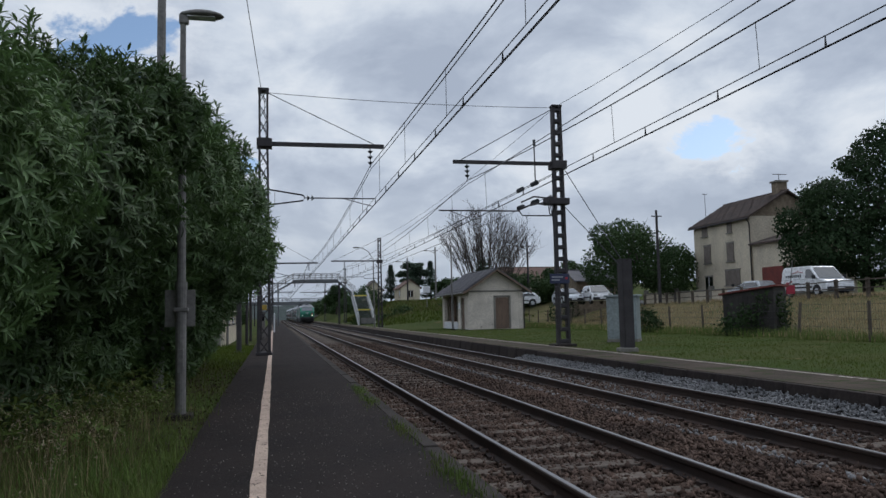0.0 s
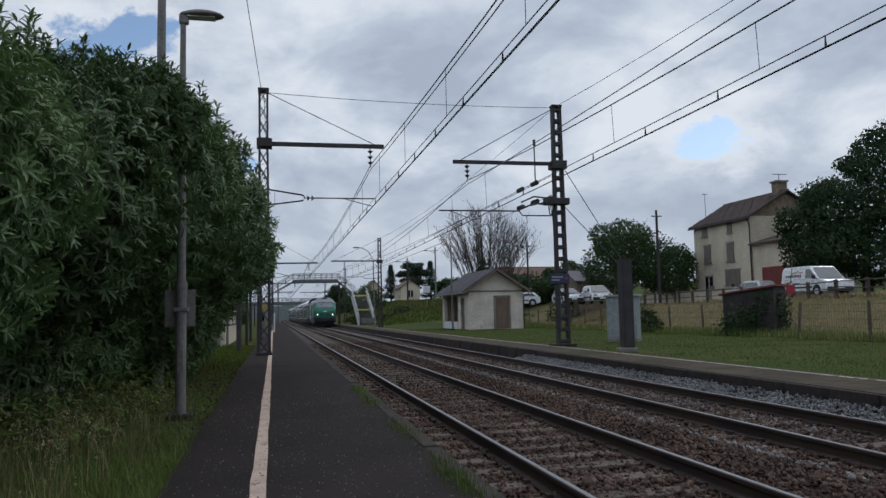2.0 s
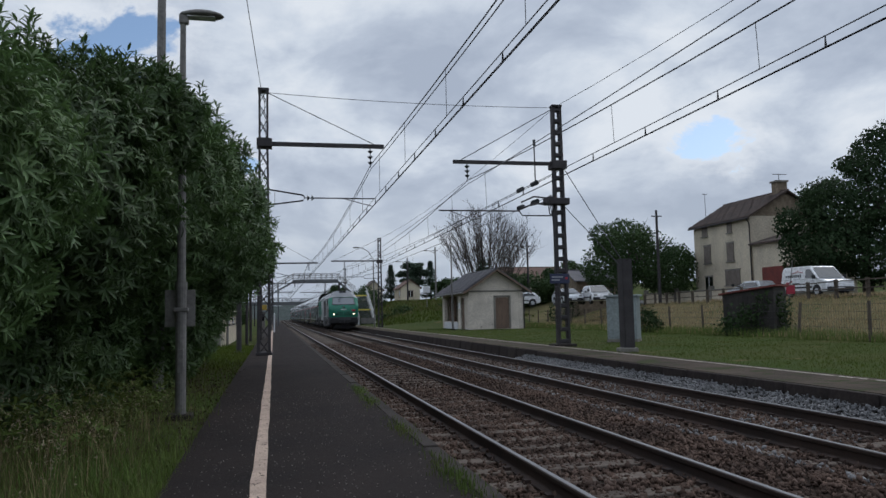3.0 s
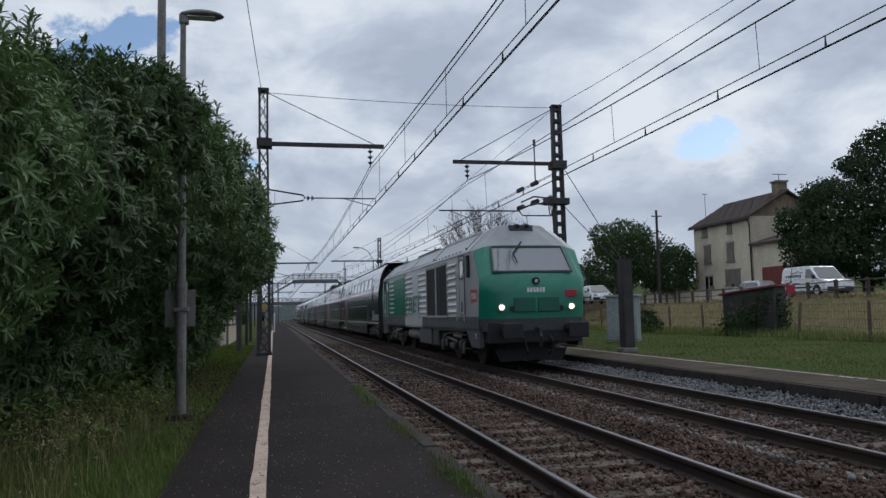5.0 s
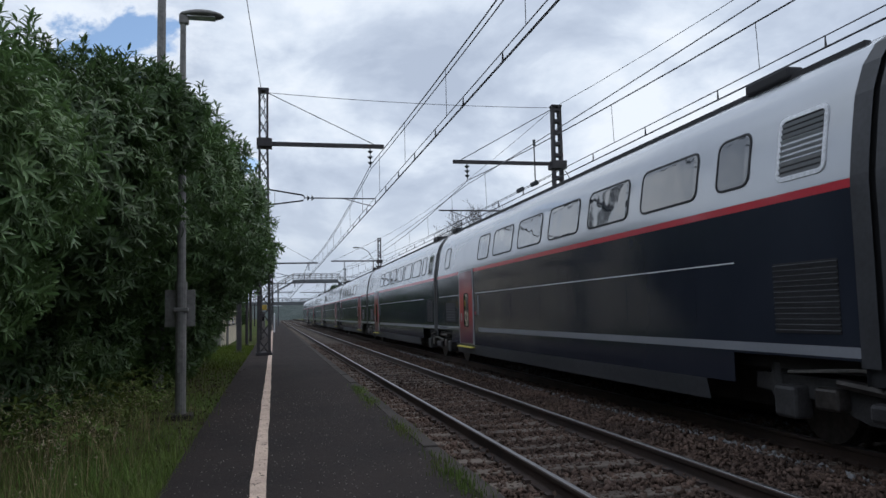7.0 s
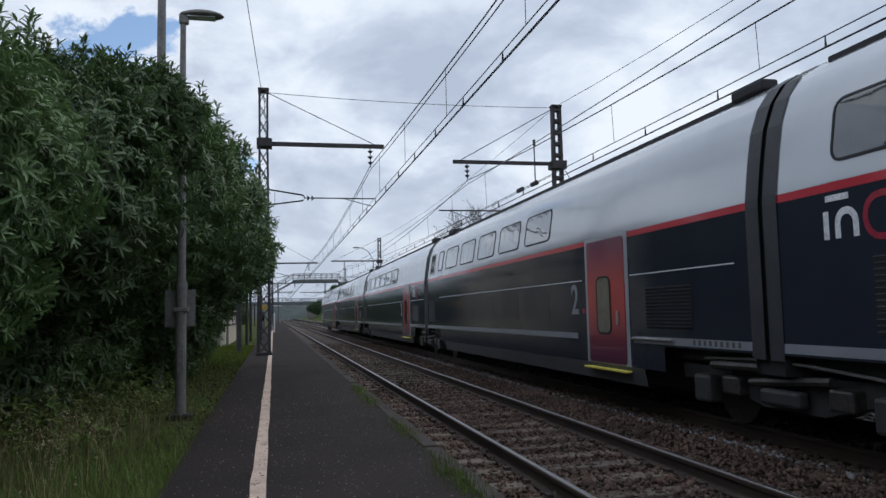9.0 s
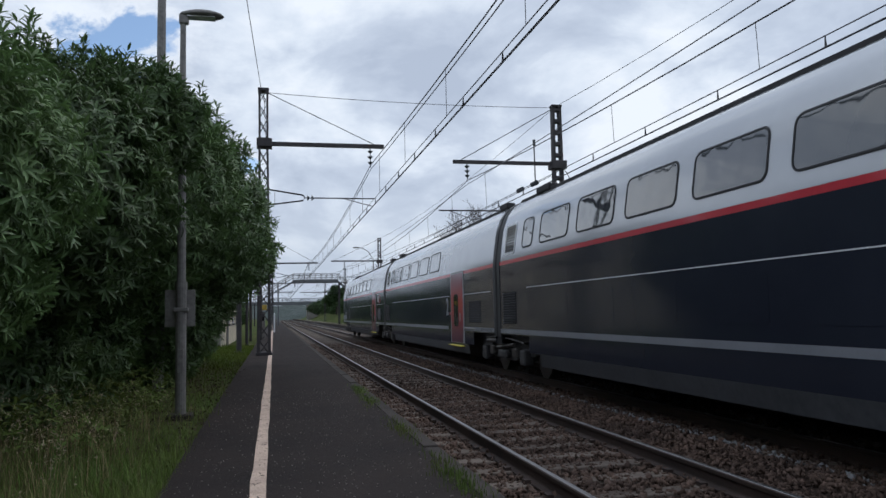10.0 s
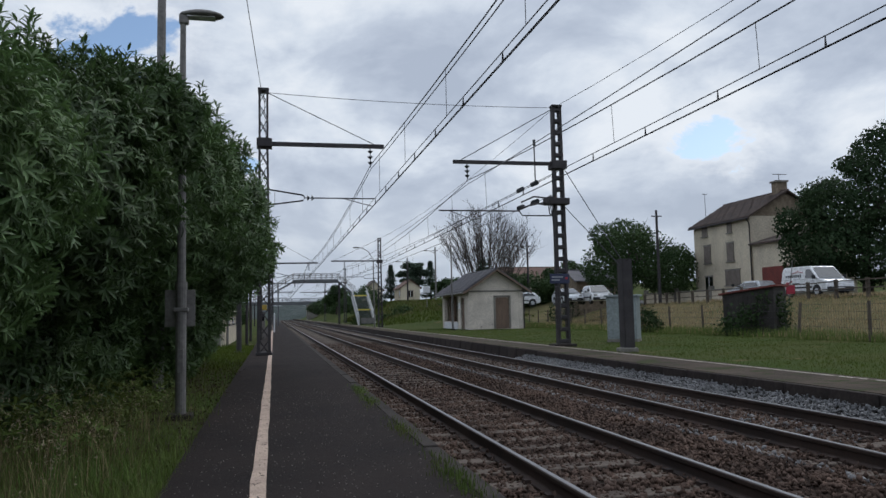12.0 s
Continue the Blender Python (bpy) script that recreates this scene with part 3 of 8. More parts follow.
def platforms():
    p = tagged(part("platform_near", boxed(-0.80, 1.352, -20, 330, -0.7, PLAT, bevel=0.0), M["asphalt"]), "dark worn asphalt railway platform", "platform", kind="structure")
    me = None
    for k in range(110):
        if me is None:
            ob = part("kerb_stone", boxed(-0.072, 0.072, 0.003, 0.997, -0.5, 0.006, bevel=0.012), M["kerb"], p)
            me = ob.data
        else:
            ob = new("kerb_stone", me)
            ob.parent = p
        ob.location = (1.428 + RNG.normal(0, 0.006), -4 + k, PLAT + RNG.normal(0, 0.004))
    tagged(part("kerb_stone", boxed(1.355, 1.50, 106, 330, -0.5, PLAT + 0.004), M["kerb"], p), kind="stuff")
    bm = bmesh.new()
    prev = None
    for i in range(260):
        y = -6 + i * 0.5 if i < 160 else 74 + (i - 160) * 2.5
        a, b = -0.17 + RNG.normal(0, 0.004), -0.055 + RNG.normal(0, 0.004)
        cur = [bm.verts.new((a, y, PLAT + 0.004)), bm.verts.new((b, y, PLAT + 0.004))]
        if prev:
            bm.faces.new((prev[0], prev[1], cur[1], cur[0]))
        prev = cur
    g = bmesh.ops.extrude_face_region(bm, geom=bm.faces[:])
    bmesh.ops.translate(bm, vec=(0, 0, -0.003), verts=[v for v in g["geom"] if isinstance(v, bmesh.types.BMVert)])
    tagged(part("platform_line", bm, M["white_line"]), "worn white safety line painted along the platform", "line", kind="structure")
    q = tagged(part("platform_far", boxed(8.20, 9.78, -20, 330, -0.7, 0.24), M["asphalt_r"]), "pale gravelly platform on the far side of the tracks", "platform", kind="structure")
    me = None
    for k in range(100):
        if me is None:
            ob = part("kerb_stone", boxed(-0.045, 0.045, 0.006, 0.994, -0.6, -0.012, bevel=0.012), M["dark_kerb"], q)
            me = ob.data
        else:
            ob = new("kerb_stone", me)
            ob.parent = q
        ob.location = (8.16 + RNG.normal(0, 0.006), -6 + k, 0.24 + RNG.normal(0, 0.004))
    tagged(part("kerb_stone", boxed(8.12, 8.20, 94, 330, -0.6, 0.23), M["dark_kerb"], q), kind="stuff")
    bm = boxed(9.52, 9.595, -5, 330, 0.241, 0.245)
    tagged(part("platform_line", bm, M["white_line_far"]), "thin white safety line on the far platform", "line", kind="structure")


# ---------------------------------------------------------------- overhead line
def lattice_mast(x, y, h, wide, label, sx=1, z0=PLAT, panels=17):
    """Four angle-iron legs with crossed flat bars on all faces."""
    t = thing("lattice_mast", x, y, z0, label, "mast", "overhead line masts")
    w = wide / 2
    dep = w * 1.25

    def flare(bm):
        for v in bm.verts:
            k = 1 + 0.42 * max(0.0, 1 - v.co.z / (h * 0.8))
            v.co.x *= k
            v.co.y *= k
        return bm
    for a in (-1, 1):
        for b in (-1, 1):
            bm = bmesh.new()
            box(bm, min(a * w, a * (w - 0.055)), max(a * w, a * (w - 0.055)), b * dep - 0.008, b * dep + 0.008, 0, h)
            box(bm, a * w - 0.008, a * w + 0.008, min(b * dep, b * (dep - 0.055)), max(b * dep, b * (dep - 0.055)), 0, h)
            part("leg", flare(bmesh.ops.bisect_plane(bm, geom=bm.verts[:] + bm.edges[:] + bm.faces[:], plane_co=(0, 0, h * 0.8), plane_no=(0, 0, 1)) and bm), M["steel"], t)
    step = h / panels
    for k in range(panels):
        z1, z2 = k * step + 0.03, (k + 1) * step - 0.03
        bm = bmesh.new()
        beam(bm, (-w + 0.03, -dep, z1), (w - 0.03, -dep, z2), 0.028, 0.012)
        beam(bm, (w - 0.03, -dep + 0.012, z1), (-w + 0.03, -dep + 0.012, z2), 0.028, 0.012)
        beam(bm, (w - 0.03, dep, z1), (-w + 0.03, dep, z2), 0.022, 0.012)
        for a in (-1, 1):
            beam(bm, (a * w, -dep + 0.03, z1), (a * w, dep - 0.03, z2), 0.012, 0.022)
        part("lattice_panel", flare(bm), M["steel"], t)
    for z in (0.0, h * 0.42, h * 0.80, h - 0.08):
        part("collar", flare(boxed(-w - 0.03, w + 0.03, -dep - 0.03, dep + 0.03, z, z + 0.1, bevel=0.01)), M["steel"], t)
    return t


def plate_mast(x, y, h, wide, label, z0=PLAT, taper=1.35):
    """Mast of two channels joined by battens with oval gaps."""
    t = thing("lattice_mast", x, y, z0, label, "mast", "overhead line masts")
    top, foot = wide / 2, wide / 2 * taper
    for a in (-1, 1):
        bm = bmesh.new()
        for (w0, z1), (w1, z2) in zip([(foot, 0), ((foot + top) / 2, h / 2)], [((foot + top) / 2, h / 2), (top, h)]):
            beam(bm, (a * (w0 - 0.045), 0, z1), (a * (w1 - 0.045), 0, z2), 0.09, 0.24)
        part("channel", bm, M["steel"], t)
    n = 20
    for k in range(n + 1):
        z = 0.15 + (h - 0.3) * k / n
        w = foot + (top - foot) * z / h - 0.03
        part("batten", boxed(-w, w, -0.11, 0.11, z - 0.075, z + 0.075, bevel=0.03), M["steel"], t)
    part("cap", boxed(-top - 0.02, top + 0.02, -0.15, 0.15, h - 0.06, h + 0.02, bevel=0.01), M["steel"], t)
    return t


def insulator(bm, p, q, discs=3):
    p, q = Vector(p), Vector(q)
    tube(bm, p, q, 0.018, n=6)
    for k in range(discs):
        c = p + (q - p) * ((k + 0.7) / (discs + 0.4))
        d = (q - p).normalized()
        tube(bm, c - d * 0.035, c + d * 0.035, 0.095, 0.04, n=10)
    return bm


def mast_left(y, x, top, arm_z, reach, hang, brk_z, stub, label, wide=0.30):
    t = lattice_mast(x, y, top - PLAT, wide, label)
    z = -PLAT
    arm = bmesh.new()
    box(arm, 0.0, reach - x, -0.06, 0.06, arm_z + z - 0.065, arm_z + z + 0.065)
    part("arm", arm, M["steel"], t)
    part("arm_clamp", boxed(-0.22, 0.28, -0.26, 0.26, arm_z + z - 0.14, arm_z + z + 0.14, bevel=0.02), M["steel"], t)
    part("tie_rod", tube(bmesh.new(), (0.1, 0, top + z - 0.08), (reach - x - 0.35, 0, arm_z + z + 0.08), 0.014, n=6), M["steel"], t)
    part("insulator", insulator(bmesh.new(), (hang - x, 0, arm_z + z - 0.06), (hang - x, 0, arm_z + z - 0.72)), M["porcelain"], t)
    tip = (stub[0] - x - 1.25, 0, brk_z + z)
    part("bracket", path_tube(bmesh.new(), [(0.14, 0, brk_z + z + 0.27), (tip[0] - 0.06, 0, tip[2] + 0.09), tip, (tip[0] - 0.06, 0, tip[2] - 0.09), (0.14, 0, brk_z + z - 0.25)], 0.026), M["steel"], t)
    part("bracket_tie", tube(bmesh.new(), (0.36, 0, brk_z + z + 0.24), (0.36, 0, brk_z + z - 0.22), 0.008, n=5), M["steel"], t)
    part("insulator", insulator(bmesh.new(), tip, (tip[0] + 0.35, 0, tip[2]), 2), M["porcelain"], t)
    part("register_tube", tube(bmesh.new(), (tip[0] + 0.3, 0, tip[2]), (stub[1] - x, 0, brk_z + z), 0.022, n=6), M["steel"], t)
    part("steady_arm", tube(bmesh.new(), (stub[0] - x, 0, brk_z + z), (stub[2] - x, 0, brk_z + z - 0.26), 0.014, n=6), M["steel"], t)
    return t


def mast_right(y, x, top, arm_z, reach, hang, tube_z, tube_x, label, wheel=True):
    t = plate_mast(x, y, top - PLAT, 0.34, label) if wheel else lattice_mast(x, y, top - PLAT, 0.30, label)
    z = -PLAT
    part("arm", boxed(reach - x, 0, -0.06, 0.06, arm_z + z - 0.06, arm_z + z + 0.06), M["steel"], t)
    part("arm_clamp", boxed(-0.28, 0.28, -0.24, 0.24, arm_z + z - 0.2, arm_z + z + 0.1, bevel=0.02), M["steel"], t)
    part("tie_rod", tube(bmesh.new(), (-0.12, 0, top + z - 0.1), (reach - x + 0.3, 0, arm_z + z + 0.08), 0.014, n=6), M["steel"], t)
    part("insulator", insulator(bmesh.new(), (hang - x, 0, arm_z + z - 0.06), (hang - x, 0, arm_z + z - 0.62)), M["porcelain"], t)
    part("register_tube", tube(bmesh.new(), (tube_x[0] - x, 0, tube_z + z), (tube_x[1] - x, 0, tube_z + z), 0.026, n=6), M["steel"], t)
    part("steady_arm", tube(bmesh.new(), (tube_x[0] - x + 0.35, 0, tube_z + z), (hang - x + 0.08, 0, tube_z + z - 0.28), 0.014, n=6), M["steel"], t)
    part("bracket", path_tube(bmesh.new(), [(-0.12, 0, tube_z + z + 0.42), (tube_x[1] - x + 0.08, 0, tube_z + z + 0.12), (tube_x[1] - x + 0.02, 0, tube_z + z), (tube_x[1] - x + 0.12, 0, tube_z + z - 0.16), (-0.12, 0, tube_z + z - 0.16)], 0.024), M["steel"], t)
    if wheel:
        part("hanger", tube(bmesh.new(), (-0.9, -0.1, arm_z + z - 0.66), (-0.9, -0.1, arm_z + z + 0.78), 0.022, n=6), M["steel"], t)
        part("hanger_cap", tube(bmesh.new(), (-0.9, -0.1, arm_z + z + 0.62), (-0.9, -0.1, arm_z + z + 0.84), 0.055, n=8), M["porcelain"], t)
        for dz in (-0.22, 0.02):
            part("pulley_link", path_tube(bmesh.new(), [(-1.35, 0.2, tube_z + z + 0.32 + dz), (-0.9, 0.1, tube_z + z + 0.52 + dz), (-0.5, 0.0, tube_z + z + 0.46 + dz), (-0.15, 0, tube_z + z + 0.50 + dz)], 0.03), M["steel"], t)
        bm = bmesh.new()
        n = 20
        c = Vector((-0.42, -0.3, tube_z + z + 0.16))
        ring = [c + Vector((0.12 * math.cos(2 * math.pi * k / n), 0.36 * math.cos(2 * math.pi * k / n) * 0.3, 0.36 * math.sin(2 * math.pi * k / n))) for k in range(n)]
        for k in range(n):
            tube(bm, ring[k], ring[(k + 1) % n], 0.022, n=5)
            if k % 4 == 0:
                tube(bm, c, ring[k], 0.012, n=4)
        part("tension_wheel", bm, M["steel"], t)
        part("wheel_bracket", boxed(-0.55, 0.3, -0.32, 0.15, tube_z + z + 0.22, tube_z + z + 0.45, bevel=0.02), M["steel"], t)
        part("guide_rod", tube(bmesh.new(), (-0.36, -0.3, tube_z + z), (-0.28, -0.3, 2.3), 0.03, n=6), M["steel"], t)
        for k in range(9):
            part("counterweight", tube(bmesh.new(), (-0.27, -0.3, 0.55 + 0.19 * k), (-0.27, -0.3, 0.72 + 0.19 * k), 0.10, n=10), M["steel"], t)
        part("plinth", boxed(-0.42, 0.36, -0.35, 0.35, -0.1, 0.06, bevel=0.02), M["kerb"], t)
    return t


def sag(p, q, drop, n=14):
    p, q = Vector(p), Vector(q)
    return [p.lerp(q, k / n) + Vector((0, 0, -4 * drop * (k / n) * (1 - k / n))) for k in range(n + 1)]


def wire(name, pts, r, label, parent=None):
    ob = part(name, path_tube(bmesh.new(), pts, r, n=5), M["wire"], parent)
    return ob if parent else tagged(ob, label, "wire", "overhead wires")


SPAN = (-24.0, 25.3, 72.5, 120.0, 168.0, 216.0)


def catenary(x, mess_z, contact_z, hang, zig, label, low=0.58, low2=0.5, gap=0.2):
    """Carrier, auxiliary carrier, two contact wires and droppers, span by span."""
    t = thing("catenary", 0, 0, 0, label, "overhead wire", "overhead wires")
    for i, (a, b) in enumerate(zip(SPAN, SPAN[1:])):
        za, zb = zig[i % 2], zig[(i + 1) % 2]
        wire("carrier_wire", sag((x + hang, a, mess_z), (x + hang, b, mess_z), low), 0.013, "", t)
        if i < 3:
            wire("second_carrier", sag((x + hang + 0.03, a, mess_z - 0.10), (x + hang + 0.05, b, mess_z - 0.10), low2), 0.011, "", t)
        wire("auxiliary_wire", sag((x + za, a, contact_z + gap), (x + zb, b, contact_z + gap), 0.06), 0.009, "", t)
        for s in (-0.011, 0.011):
            wire("contact_wire", [(x + za + s, a, contact_z), (x + zb + s, b, contact_z)], 0.0085, "", t)
        for k in range(24):
            step = math.ceil((a - 7.86) / 2.34 + 0.3) + k
            y = 7.86 + 2.34 * step
            if y > b - 0.6:
                break
            f = (y - a) / (b - a)
            xa = x + za + (zb - za) * f
            aux = contact_z + gap - 4 * 0.06 * f * (1 - f)
            bm = bmesh.new()
            for s in (-0.011, 0.011):
                tube(bm, (xa, y, aux), (xa + s, y, contact_z), 0.009, n=4)
            part("dropper", bm, M["wire"], t)
            if step % 2 == 0:
                y2 = y + 1.30
                f = (y2 - a) / (b - a)
                if f < 0.99:
                    top = mess_z - 4 * low * f * (1 - f)
                    part("dropper", tube(bmesh.new(), (x + hang, y2, top), (xa, y2, contact_z + gap - 4 * 0.06 * f * (1 - f)), 0.006, n=4), M["wire"], t)
    return t


def overhead():
    mast_left(25.4, -0.31, 9.02, 7.20, 3.70, 3.23, 5.40, (2.28, 3.35, 3.28), "dark steel lattice mast with a cantilever arm on the platform")
    mast_left(72.5, -0.22, 8.80, 6.45, 4.10, 3.25, 5.30, (2.28, 3.35, 3.1), "dark steel lattice mast farther along the platform", wide=0.30)
    mast_right(25.4, 10.0, 8.87, 6.74, 6.13, 6.63, 5.02, (5.59, 8.49), "dark riveted steel mast with arm and tensioning wheel")
    mast_right(72.5, 9.98, 8.80, 6.62, 5.36, 6.6, 5.1, (5.7, 8.4), "dark steel lattice mast on the far platform", wheel=False)
    for y in (120.0, 168.0, 216.0):
        mast_left(y, -0.25, 8.8, 6.6, 3.9, 3.2, 5.3, (2.28, 3.35, 3.1), "dark steel lattice mast far along the line")
    for y in (120.0, 168.0):
        mast_right(y, 11.0, 8.8, 6.6, 5.6, 6.6, 5.1, (5.7, 8.4), "dark steel lattice mast far along the line", wheel=False)
    catenary(TRACK_A, 6.55, 5.07, 0.02, (0.02, 0.02), "copper overhead wires with droppers above the near track", 0.56, 0.53)
    catenary(TRACK_B, 6.08, 4.65, 0.0, (0.0, 0.04), "copper overhead wires with droppers above the far track", 0.70, 0.24)
    wire("cross_wire", sag((-0.2, 25.4, 8.93), (9.85, 25.4, 8.80), 0.10), 0.010, "thin earth wire slung between two mast tops")
    wire("earth_wire", sag((10.0, 25.4, 8.85), (9.95, -24, 8.9), 0.86), 0.009, "thin earth wire along the mast tops")
    wire("earth_wire", sag((10.0, 25.4, 8.85), (9.98, 72.5, 8.8), 0.5), 0.009, "thin earth wire along the mast tops")
    wire("earth_wire", sag((-0.38, 25.4, 9.0), (-1.7, -24, 9.2), 0.4), 0.010, "thin earth wire along the mast tops")
    wire("earth_wire", sag((-0.3, 25.4, 9.0), (-0.22, 72.5, 8.8), 0.5), 0.009, "thin earth wire along the mast tops")
    for za, zb in ((6.32, 5.75), (5.62, 5.05)):
        t = thing("anchored_wire", 0, 0, 0, "wire made off to the steel mast through strings of insulators", "wire", "overhead wires")
        p, q = Vector((9.78, 25.5, za)), Vector((6.7, 72.5, zb))
        part("wire", path_tube(bmesh.new(), sag(p, q, 0.25), 0.011, 5), M["wire"], t)
        for f in (0.025, 0.055):
            c = p.lerp(q, f)
            part("insulator", insulator(bmesh.new(), c, c + (q - p).normalized() * 0.75), M["porcelain"], t)
    wire("guy_wire", [(10.15, 25.2, 6.55), (10.13, 20.9, 2.98)], 0.014, "steel guy wire from the mast to its anchor post")
    wire("guy_wire", [(10.15, 25.2, 5.15), (10.13, 20.9, 2.75)], 0.014, "steel guy wire from the mast to its anchor post")


# ---------------------------------------------------------------- leaves
def leaf_mesh(length, width, droop=0.18):
    """A folded lance-shaped leaf along +x."""
    v = np.array([(0, 0, 0), (0.35, 0.5, 0.06), (0.35, -0.5, 0.06), (0.75, 0.42, -0.04), (0.75, -0.42, -0.04), (1, 0, -droop), (0.4, 0, 0.0), (0.75, 0, -0.09)], float)
    v[:, 0] *= length
    v[:, 1] *= width
    v[:, 2] *= length
    f = np.array([(0, 6, 1), (0, 2, 6), (6, 7, 3), (6, 3, 1), (6, 2, 4), (6, 4, 7), (7, 5, 3), (7, 4, 5)])
    return v, f


def whorls(centres, outs, per, length, width, rng, rise=0.45):
    """Rosettes of leaves round the twig ends."""
    lv, lf = leaf_mesh(1.0, width / length)
    n = len(centres)
    base = frames(outs, rng)
    spots, turns, sizes = [], [], []
    for k in range(per):
        a = 2 * math.pi * k / per + rng.normal(0, 0.25, n)
        lift = rng.normal(rise, 0.28, n)
        d = np.stack([np.cos(a) * np.cos(lift), np.sin(a) * np.cos(lift), np.sin(lift)], -1)
        d = np.einsum("nij,nj->ni", base, d)
        side = np.cross(outs + rng.normal(0, 0.15, (n, 3)), d)
        side /= np.linalg.norm(side, axis=1)[:, None] + 1e-9
        up = np.cross(d, side)
        turns.append(np.stack([d, side, up], -1))
        spots.append(centres - outs * rng.uniform(0, 0.07, n)[:, None])
        sizes.append(length * rng.uniform(0.7, 1.2, n))
    return repeat(lv, lf, np.concatenate(spots), np.concatenate(turns), np.concatenate(sizes))


def lobe_points(lobes, count, rng, shell=(0.82, 1.06), lump=0.16):
    """Points near the skin of a union of ellipsoids, with outward directions."""
    w = np.array([(l[3] * l[4] + l[4] * l[5] + l[3] * l[5]) for l in lobes])
    pts, outs = [], []
    for (cx, cy, cz, rx, ry, rz), c in zip(lobes, (count * w / w.sum()).astype(int)):
        d = rng.normal(size=(c, 3))
        d /= np.linalg.norm(d, axis=1)[:, None]
        bulge = np.array([noise.noise(Vector((x * 2.2 + cx, y * 2.2 + cy, z * 2.2 + cz))) for x, y, z in d])
        r = rng.uniform(*shell, c) + lump * bulge
        p = np.array((cx, cy, cz)) + d * r[:, None] * np.array((rx, ry, rz))
        o = d / np.array((rx, ry, rz))
        o /= np.linalg.norm(o, axis=1)[:, None]
        keep = np.ones(c, bool)
        for l in lobes:
            if l[:3] != (cx, cy, cz):
                q = (p - np.array(l[:3])) / np.array(l[3:])
                keep &= (q ** 2).sum(1) > 0.6
        pts.append(p[keep]); outs.append(o[keep])
    return np.concatenate(pts), np.concatenate(outs)


def laurel(lobes, count, seed, label, trunks, size=0.15):
    rng = np.random.default_rng(seed)
    cx, cy = lobes[0][0], lobes[0][1]
    t = thing("laurel_shrub", cx, cy, 0.2, label, "shrub", "laurel hedge")
    loc = [(a - cx, b - cy, c - 0.2, *r) for a, b, c, *r in lobes]
    p, o = lobe_points(loc, count, rng)
    o = o + np.array((0, 0, 0.35)) + rng.normal(0, 0.3, o.shape)
    o /= np.linalg.norm(o, axis=1)[:, None]
    v, f = whorls(p, o, 9, size * 1.05, size * 0.22, rng)
    # upright young shoots along the top
    crest = p[(o[:, 2] > 0.72) & (rng.random(len(p)) < 0.45)]
    for k in range(3):
        rise = crest + np.stack([rng.normal(0, 0.015, len(crest)), rng.normal(0, 0.015, len(crest)), np.full(len(crest), 0.03 + 0.065 * k)], -1)
        lean = rng.normal(0, 0.16, rise.shape) + np.array((0, 0, 1.0))
        sv, sf = whorls(rise, lean / np.linalg.norm(lean, axis=1)[:, None], 4, size * (1.05 - 0.12 * k), size * 0.21, rng, 0.85)
        f = np.concatenate([f, sf + len(v)])
        v = np.concatenate([v, sv])
    p2, o2 = lobe_points(loc, count // 2, rng, (0.5, 0.85), 0.1)
    v2, f2 = whorls(p2, o2, 7, size * 1.2, size * 0.36, rng)
    soup("crown", np.concatenate([v, v2]), np.concatenate([f, f2 + len(v)]), M["leaf"], t)
    bm = bmesh.new()
    for k in range(trunks):
        a = Vector((rng.normal(-0.85, 0.2), rng.normal(0, 0.5), -0.1))
        l = loc[k % len(loc)]
        tip = Vector(l[:3]) + Vector(rng.normal(0, 0.25, 3))
        mid = a.lerp(tip, 0.5) + Vector(rng.normal(0, 0.15, 3))
        tube(bm, a, mid, 0.07, 0.05, n=7)
        tube(bm, mid, tip, 0.05, 0.02, n=6)
        for j in range(5):
            e = tip + Vector(rng.normal(0, 0.3, 3))
            tube(bm, mid.lerp(tip, rng.uniform(0.2, 1)), e, 0.022, 0.008, n=5)
    part("trunk", bm, M["twig"], t)
    return t


def hedge():
    lab = "tall dark green laurel shrub with whorled glossy leaves"
    near = laurel([(-2.75, 6.2, 2.5, 1.25, 1.5, 1.45), (-3.9, 5.6, 1.9, 1.3, 1.6, 1.9), (-2.95, 6.0, 1.05, 0.5, 0.7, 0.5), (-2.55, 5.7, 2.85, 0.7, 0.8, 0.8)], 5400, 11, lab, 6, 0.118)
    laurel([(-2.45, 8.6, 2.85, 1.35, 1.5, 1.42), (-3.9, 8.8, 2.25, 1.4, 1.5, 2.0), (-2.9, 9.0, 1.0, 0.8, 1.3, 0.75), (-1.75, 9.3, 3.75, 0.75, 0.7, 0.7), (-1.32, 9.5, 3.82, 0.52, 0.42, 0.68)], 5200, 12, lab, 6, 0.13)
    laurel([(-2.2, 11.6, 3.35, 1.65, 1.6, 1.65), (-4.0, 11.8, 3.0, 1.4, 1.6, 2.1), (-2.9, 11.4, 1.1, 1.0, 1.4, 0.9)], 3600, 13, lab, 6)
    laurel([(-1.8, 14.4, 3.35, 1.65, 1.6, 1.8), (-2.5, 14.6, 1.6, 1.5, 1.5, 1.4)], 3000, 14, lab, 5)
    laurel([(-1.6, 17.3, 3.2, 1.6, 1.7, 1.65), (-2.5, 17.5, 1.7, 1.5, 1.6, 1.4)], 2600, 15, lab, 5)
    laurel([(-1.55, 20.2, 3.1, 1.5, 1.5, 1.4), (-2.6, 20.4, 1.8, 1.5, 1.5, 1.4)], 2200, 16, lab, 5)
    # out-of-view copies beside and behind the camera, added for near coaches to reflect
    for k in range(5):
        copy_thing(near, pose(-4.2, 2.2 - 3.6 * k, 0.2, 0, 0, 60 * k))


